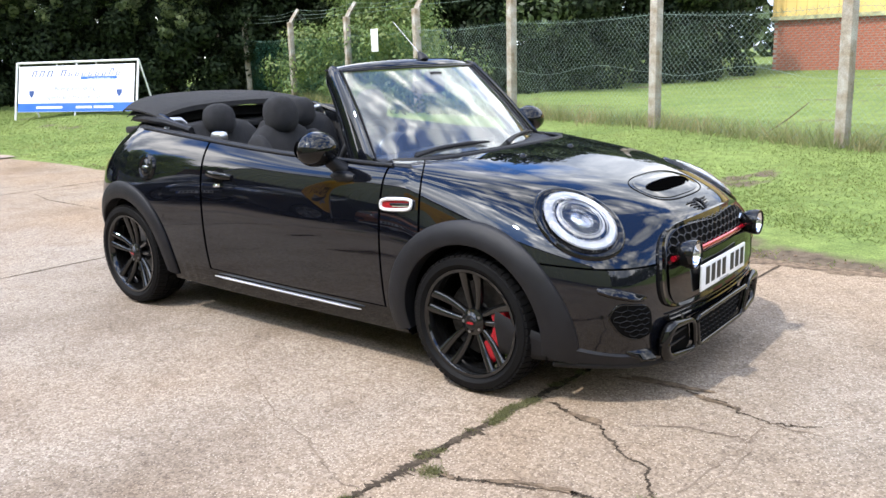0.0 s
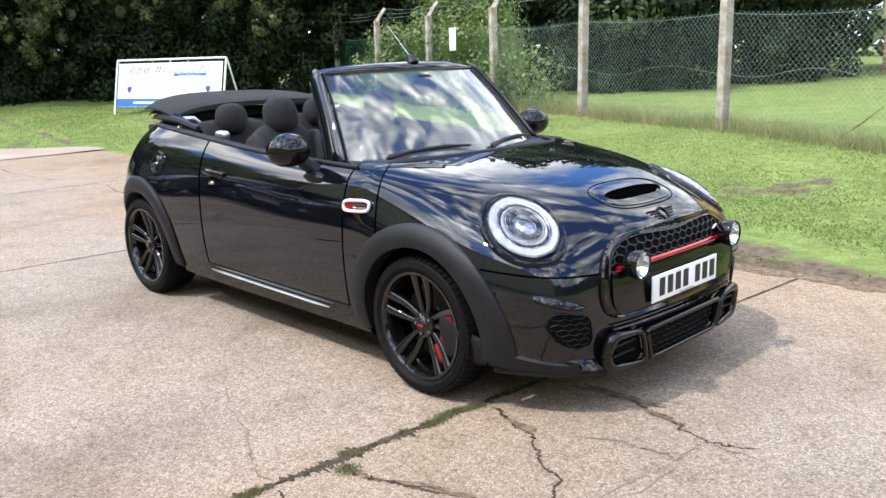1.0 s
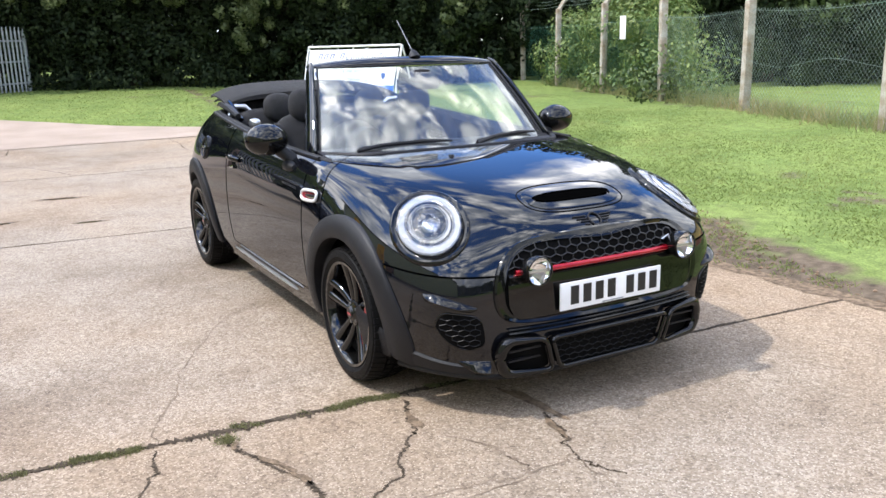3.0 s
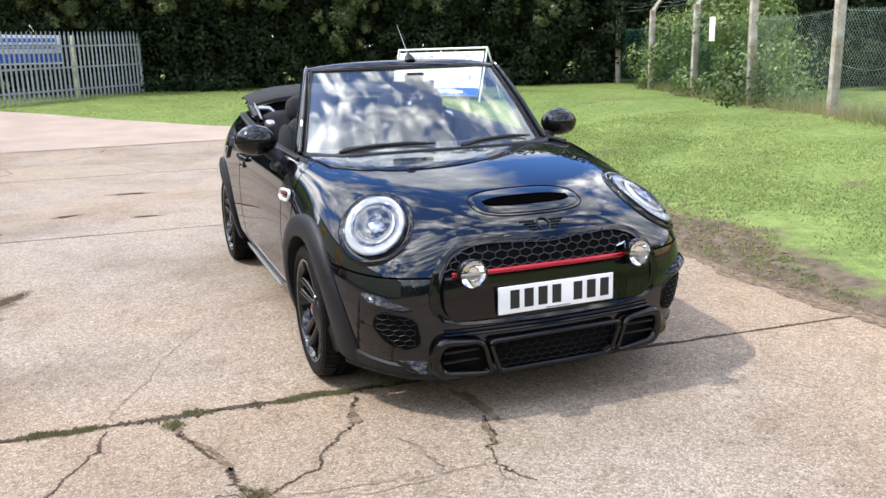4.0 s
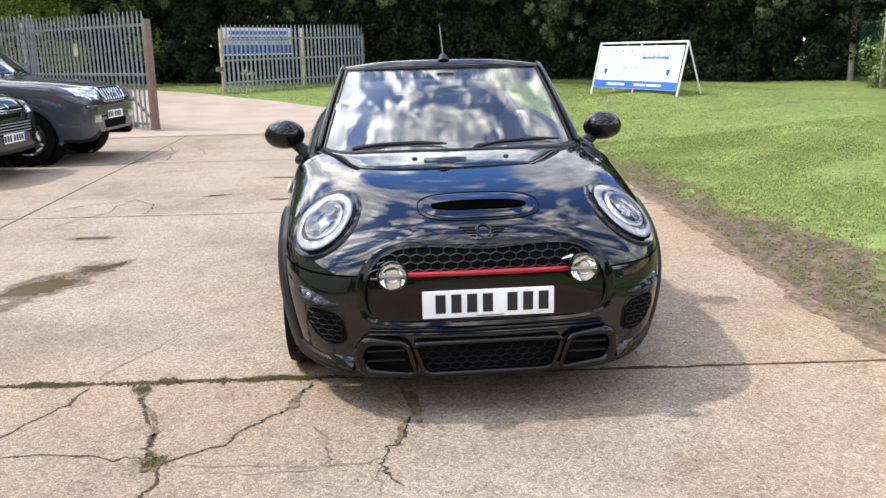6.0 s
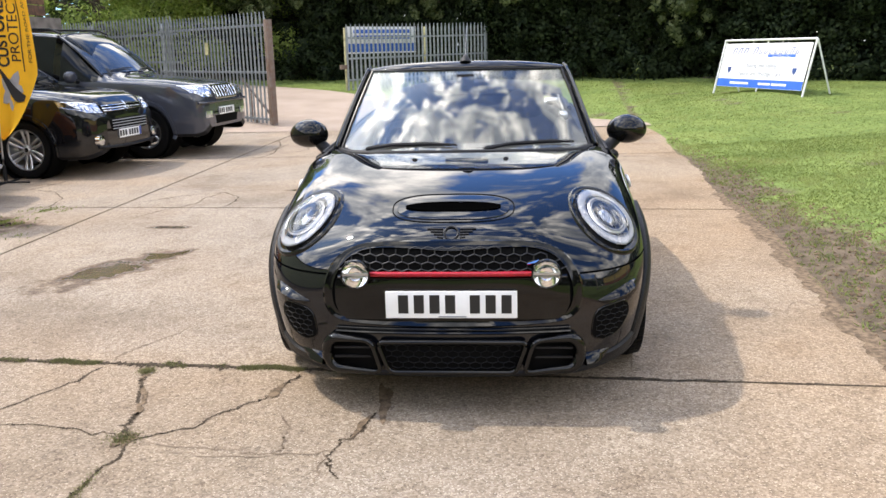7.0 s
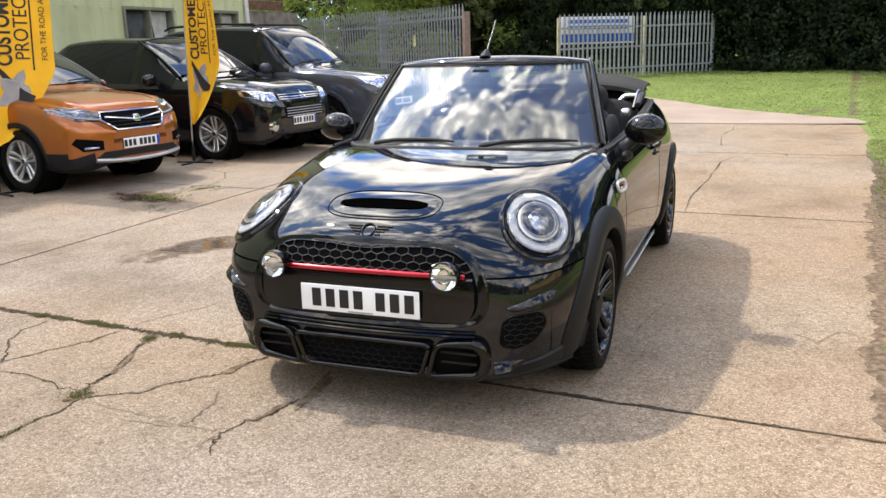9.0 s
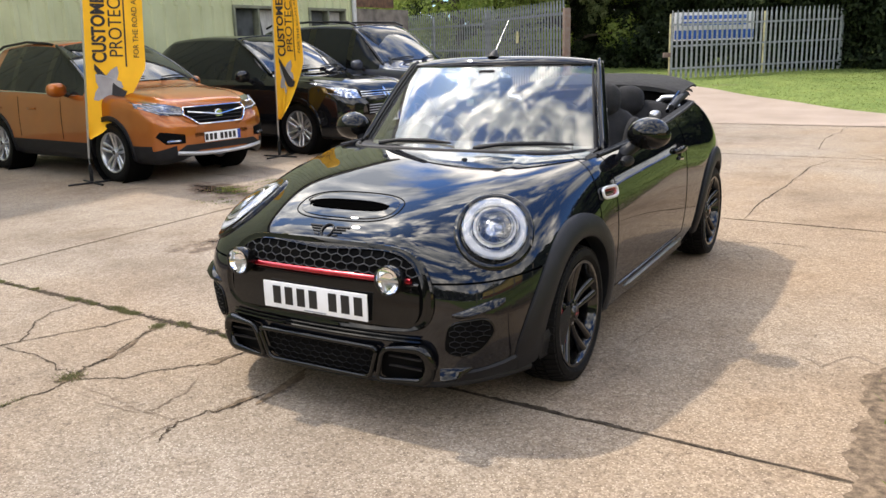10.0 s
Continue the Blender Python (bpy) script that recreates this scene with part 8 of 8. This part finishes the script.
orange, nose, patch, tr = build_suv("crossover_car", pose(-4.10, -6.02, 0, 0, 0, HEAD), "burnt orange compact crossover parked nose out", ox, ORANGE, (-.34, -1.28, -2.36, -3.25), (-1.34, -2.14, -2.95), .345, 2.555, .228, 5, ALLOY, .41, .885, twin=True)
g = patch(dense([(-.40, .845), (.40, .845), (.43, .77), (.30, .665), (-.30, .665), (-.43, .77)]), "grille", DARK, .012)
part("grille_rim", tube_bm([nose(y, z, .016) for y, z in dense([(-.42, .845), (.42, .845), (.45, .77), (.31, .655), (-.31, .655), (-.45, .77)])], .010, 6, closed=True), CHROME, g)
for z in (.70, .74, .78):
    part("grille_slat", tube_bm([nose(y, z, .018) for y in np.linspace(-.36, .36, 13)], .006, 6), PLASTIC, g)
part("grille_wing", tube_bm([nose(y, .745 + .05 * abs(y) / .4, .024) for y in np.linspace(-.40, .40, 17)], .012, 6), CHROME, g)
part("badge", lathe_bm([(0, .03), (.045, .03), (.055, .02), (.055, -.01)], 24, "X", nose(0, .75)), CHROME, g, "plain round badge")
for s in (-1, 1):
    h = patch([(s * y, z) for y, z in dense([(.43, .85), (.60, .90), (.82, .935), (.84, .86), (.70, .775), (.45, .755)])], "headlight", LAMP_DARK, .012, orange, "slim clear headlight")
    part("light_strip", tube_bm([nose(s * y, z, .02) for y, z in ((.46, .775), (.60, .79), (.70, .81), (.80, .90))], .010, 6), WHITE_LENS, h)
    f = patch([(s * y, z) for y, z in dense([(.50, .555), (.74, .595), (.78, .54), (.70, .45), (.50, .455)])], "fog_recess", DARK, .008, orange)
    part("fog_lamp", tube_bm([nose(s * y, .485, .006) for y in (.56, .63, .69)], .016, 8), LAMP_SILVER, f)
patch(dense([(-.50, .435), (.50, .435), (.62, .36), (-.62, .36)]), "lower_grille", PLASTIC, .012)
part("skid_bar", tube_bm([nose(y, .315 + .05 * abs(y / .7) ** 2, .004) for y in np.linspace(-.60, .60, 21)], .024, 8), SILVER_TRIM, orange)
car_plate(orange, nose, .50, True)
for s in (-1, 1):
    line = []
    for x in np.linspace(-.66, -2.60, 30):
        h = tr.ray_cast(Vector((x, s * 2, np.interp(x, (-2.05, -.95), (1.03, 1.0)) - .004)), Vector((0, -s, 0)))[0]
        if h:
            line.append(h + Vector((0, s * .003, 0)))
    part("window_strip", tube_bm(line, .008, 6), CHROME, orange)
    part("roof_rail", tube_bm([(x, s * .56, z) for x, z in ((-1.5, 1.585), (-1.6, 1.605), (-2.1, 1.635), (-2.7, 1.59), (-2.8, 1.55))], .016, 8), PLASTIC, orange)

# black crossover
bx = [(.90, .52, .36, .66, .34, .72), (.86, .68, .27, .72, .46, .82), (.72, .82, .22, .84, .58, .96), (.40, .885, .22, .96, .68, 1.03), (-.05, .90, .22, 1.0, .72, 1.07),
      (-.46, .902, .22, 1.01, .71, 1.115), (-.92, .902, .22, 1.02, .63, 1.41), (-1.38, .90, .22, 1.03, .60, 1.64), (-2.3, .90, .22, 1.05, .59, 1.68), (-3.05, .895, .22, 1.08, .57, 1.64),
      (-3.45, .87, .25, 1.10, .55, 1.46), (-3.66, .80, .32, 1.05, .56, 1.14), (-3.74, .70, .42, .84, .50, .88)]
blk, nose, patch, tr = build_suv("crossover_car", pose(-6.92, -5.56, 0, 0, 0, HEAD), "gloss black large crossover parked nose out", bx, SUV_BLACK, (-.48, -1.42, -3.05, -3.6), (-1.46, -2.42, -3.2), .358, 2.67, .245, 6, ALLOY, .22, .90, twin=True)
g = patch(dense([(-.46, .70), (.46, .70), (.40, .54), (-.40, .54)]), "lower_grille", DARK, .010)
for z in (.57, .605, .64, .675):
    part("grille_slat", tube_bm([nose(y, z, .018) for y in np.linspace(-.40, .40, 13)], .006, 6), SILVER_TRIM, g)
u = patch(dense([(-.50, .87), (.50, .87), (.48, .79), (-.48, .79)]), "grille", DARK, .010)
for z in (.80, .83, .86):
    part("grille_slat", tube_bm([nose(y, z, .018) for y in np.linspace(-.48, .48, 13)], .008, 6), CHROME, u)
bm = bmesh.new()
for a in (90, 210, 330):
    c, s_ = math.cos(radians(a)), math.sin(radians(a))
    bm.faces.new([bm.verts.new(nose(.045 * c + dx, .835 + .045 * s_ + dz, .03)) for dx, dz in ((-.02, 0), (0, .035), (.02, 0), (0, -.035))])
part("badge", bm, CHROME, u, "plain three-part badge", False)
for s in (-1, 1):
    patch([(s * y, z) for y, z in dense([(.50, .895), (.66, .92), (.85, .935), (.86, .86), (.74, .79), (.50, .775)])], "headlight", LAMP_SILVER, .012, blk, "clear headlight")
    fl_ = part("fog_lamp", lathe_bm([(0, .03), (.05, .028), (.066, .022), (.074, -.03)], 24, "X", nose(s * .64, .45)), CHROME, blk)
car_plate(blk, nose, .50, True)
part("bumper_blade", tube_bm([nose(y, .34 + .03 * abs(y / .7) ** 2, .014) for y in np.linspace(-.68, .68, 21)], .018, 8), PLASTIC, blk)

# dark blue-grey off-roader
px = [(.86, .60, .42, .74, .46, .80), (.84, .74, .34, .80, .56, .90), (.74, .84, .30, .92, .62, 1.02), (.40, .89, .30, 1.04, .68, 1.09), (-.05, .90, .30, 1.08, .71, 1.13),
      (-.52, .90, .30, 1.10, .70, 1.18), (-.92, .90, .30, 1.11, .64, 1.50), (-1.30, .90, .30, 1.12, .62, 1.78), (-2.2, .90, .30, 1.13, .62, 1.84), (-3.2, .89, .30, 1.14, .61, 1.82),
      (-3.62, .87, .32, 1.15, .60, 1.72), (-3.78, .84, .38, 1.10, .62, 1.25), (-3.84, .78, .46, .90, .60, .95)]
off, nose, patch, tr = build_suv("offroad_car", pose(-8.85, -4.85, 0, 0, 0, HEAD), "dark blue-grey large off-roader parked nose out", px, NAVY_GREY, (-.54, -1.32, -3.4, -3.75), (-1.36, -2.3, -3.15), .375, 2.79, .225, 6, ALLOY, .30, .90)
g = patch(dense([(-.36, 1.0), (.36, 1.0), (.33, .84), (-.33, .84)]), "grille", DARK, .012)
part("grille_rim", tube_bm([nose(y, z, .018) for y, z in dense([(-.38, 1.015), (.38, 1.015), (.35, .83), (-.35, .83)])], .012, 6, closed=True), CHROME, g)
for y in np.linspace(-.28, .28, 7):
    part("grille_bar", tube_bm([nose(y, .845, .022), nose(y, 1.0, .022)], .016, 6), CHROME, g)
part("badge", tube_bm([nose(.06 * math.cos(a), .925 + .04 * math.sin(a), .045) for a in np.linspace(0, math.tau, 16, endpoint=False)], .008, 6, closed=True), CHROME, g, "plain oval badge")
for s in (-1, 1):
    patch([(s * y, z) for y, z in dense([(.42, 1.0), (.60, 1.03), (.80, 1.04), (.82, .93), (.70, .86), (.44, .85)])], "headlight", LAMP_SILVER, .014, off, "large clear headlight")
    f = patch([(s * y, z) for y, z in dense([(.50, .66), (.68, .66), (.68, .56), (.50, .56)])], "fog_lamp", LAMP_SILVER, .012, off)
part("bumper_step", tube_bm([nose(y, .78, .015) for y in np.linspace(-.80, .80, 25)], .022, 8), NAVY_GREY, off)
patch(dense([(-.40, .58), (.40, .58), (.36, .46), (-.36, .46)]), "lower_grille", DARK, .008)
car_plate(off, nose, .64, False)
for s in (-1, 1):
    part("roof_rail", tube_bm([(x, s * .62, z) for x, z in ((-1.35, 1.80), (-1.5, 1.865), (-2.4, 1.895), (-3.3, 1.87), (-3.45, 1.82))], .018, 8), PLASTIC, off)

# ---- feather flags ----
def feather_flag(x, y, turn, label, seed, lean=.07):
    """A tall feather flag on a pole and cross base; the sail bellies in the wind."""
    t = root("feather_flag", pose(x, y, 0, 0, 0, turn), label, "flag", "feather flags")
    ht = 3.6
    low = .53
    bm = bmesh.new()
    nz, nw = 44, 12

    def sail(f, g):
        """f up the pole, g from the pole outwards"""
        z = low + (ht - low) * f
        width = .66 * (1 - .10 * f) * min(1, f * 3.9 + .002) ** .62 * (1 if f < .82 else math.sqrt(max(0, 1 - ((f - .82) / .19) ** 2)))
        belly = .05 * math.sin(math.pi * g) * math.sin(2.6 * f + seed) + .03 * math.sin(9 * f + 4 * g + seed) * g + .010 * math.sin(27 * f + 7 * g + 2 * seed) * math.sin(math.pi * g)
        foot = -.02 * g
        return Vector((g * width + lean * (z - .3), belly, z + foot))

    grid = [[bm.verts.new(sail(i / nz, j / nw)) for j in range(nw + 1)] for i in range(nz + 1)]
    for i in range(nz):
        for j in range(nw):
            bm.faces.new((grid[i][j], grid[i][j + 1], grid[i + 1][j + 1], grid[i + 1][j]))
    sl = part("sail", bm, FLAG_YELLOW, t, "yellow sail printed with black letters")
    part("pole", tube_bm([(-.012, 0, .05), (-.012, 0, .3), (-.012 + lean * 2.3, 0, 2.6), (lean * (ht - .4), 0, ht - .1)], [.012, .012, .010, .006], 8), ALLOY, t)
    part("base_socket", tube_bm([(-.012, 0, .03), (-.012, 0, .22)], .022, 8), PLASTIC, t)
    b = bmesh.new()
    for a in (20, 110):
        c, s_ = math.cos(radians(a)), math.sin(radians(a))
        add_tube(b, [(-.28 * c, -.28 * s_, .012), (.28 * c, .28 * s_, .012)], .014, 6, flat=.8)
    part("cross_base", b, PLASTIC, t)

    def printed(body, size, g0, f0, shear=0.0, wide=1.0, bold=0.0):
        letters = text_part(body, size, Matrix.Identity(4), FLAG_INK, sl, depth=0.0, width=wide, bold=bold)
        for v in [v for ob in letters for v in ob.data.vertices]:
            u, w = v.co.x, v.co.y
            f = f0 + u / (ht - low)
            g = g0 - w / .62
            p = sail(min(max(f, .01), .99), min(max(g, 0), 1))
            v.co = (p.x, p.y - .006, p.z)
        return letters

    printed("CUSTOMER", .200, .25, .408, wide=.80, bold=.006)
    printed("PROTECTION", .200, .53, .468, wide=.87)
    printed("FOR THE ROAD AHEAD", .080, .86, .430)
    bar = bmesh.new()
    rows = [[bar.verts.new(sail(f, g) - Vector((0, .006, 0))) for g in (.665, .69)] for f in np.linspace(.258, .735, 20)]
    for a, b_ in zip(rows[:-1], rows[1:]):
        bar.faces.new((a[0], a[1], b_[1], b_[0]))
    part("printed_line", bar, FLAG_INK, sl, smooth=False)
    # grey winged emblem
    em = bmesh.new()
    c0, c1 = .185, .42
    ring = []
    for k in range(20):
        a = math.tau * k / 20
        rr = 1 + .28 * math.cos(5 * a)
        ring.append(em.verts.new(sail(c0 + .062 * rr * math.sin(a), c1 + .25 * rr * math.cos(a)) - Vector((0, .006, 0))))
    em.faces.new(ring)
    part("emblem", em, FLAG_GREY, sl, smooth=False)
    st = bmesh.new()
    rows = []
    for k in range(12):
        f = k / 11
        cx, cz = .14 + .72 * f, c0 + .075 - .10 * f + .03 * math.sin(math.pi * f) * -1
        h = .010 + .012 * math.sin(math.pi * f)
        rows.append([st.verts.new(sail(cz + d_, cx) - Vector((0, .009, 0))) for d_ in (-h, h)])
    for a, b_ in zip(rows[:-1], rows[1:]):
        st.faces.new((a[0], a[1], b_[1], b_[0]))
    part("emblem_stroke", st, FLAG_INK, sl, smooth=False)
    return t


feather_flag(-3.07, -6.30, 143, "yellow feather flag on a black cross base, lettered in black", .4)
feather_flag(-5.72, -5.75, 72, "yellow feather flag on a black cross base, rippling", 1.7, .05)
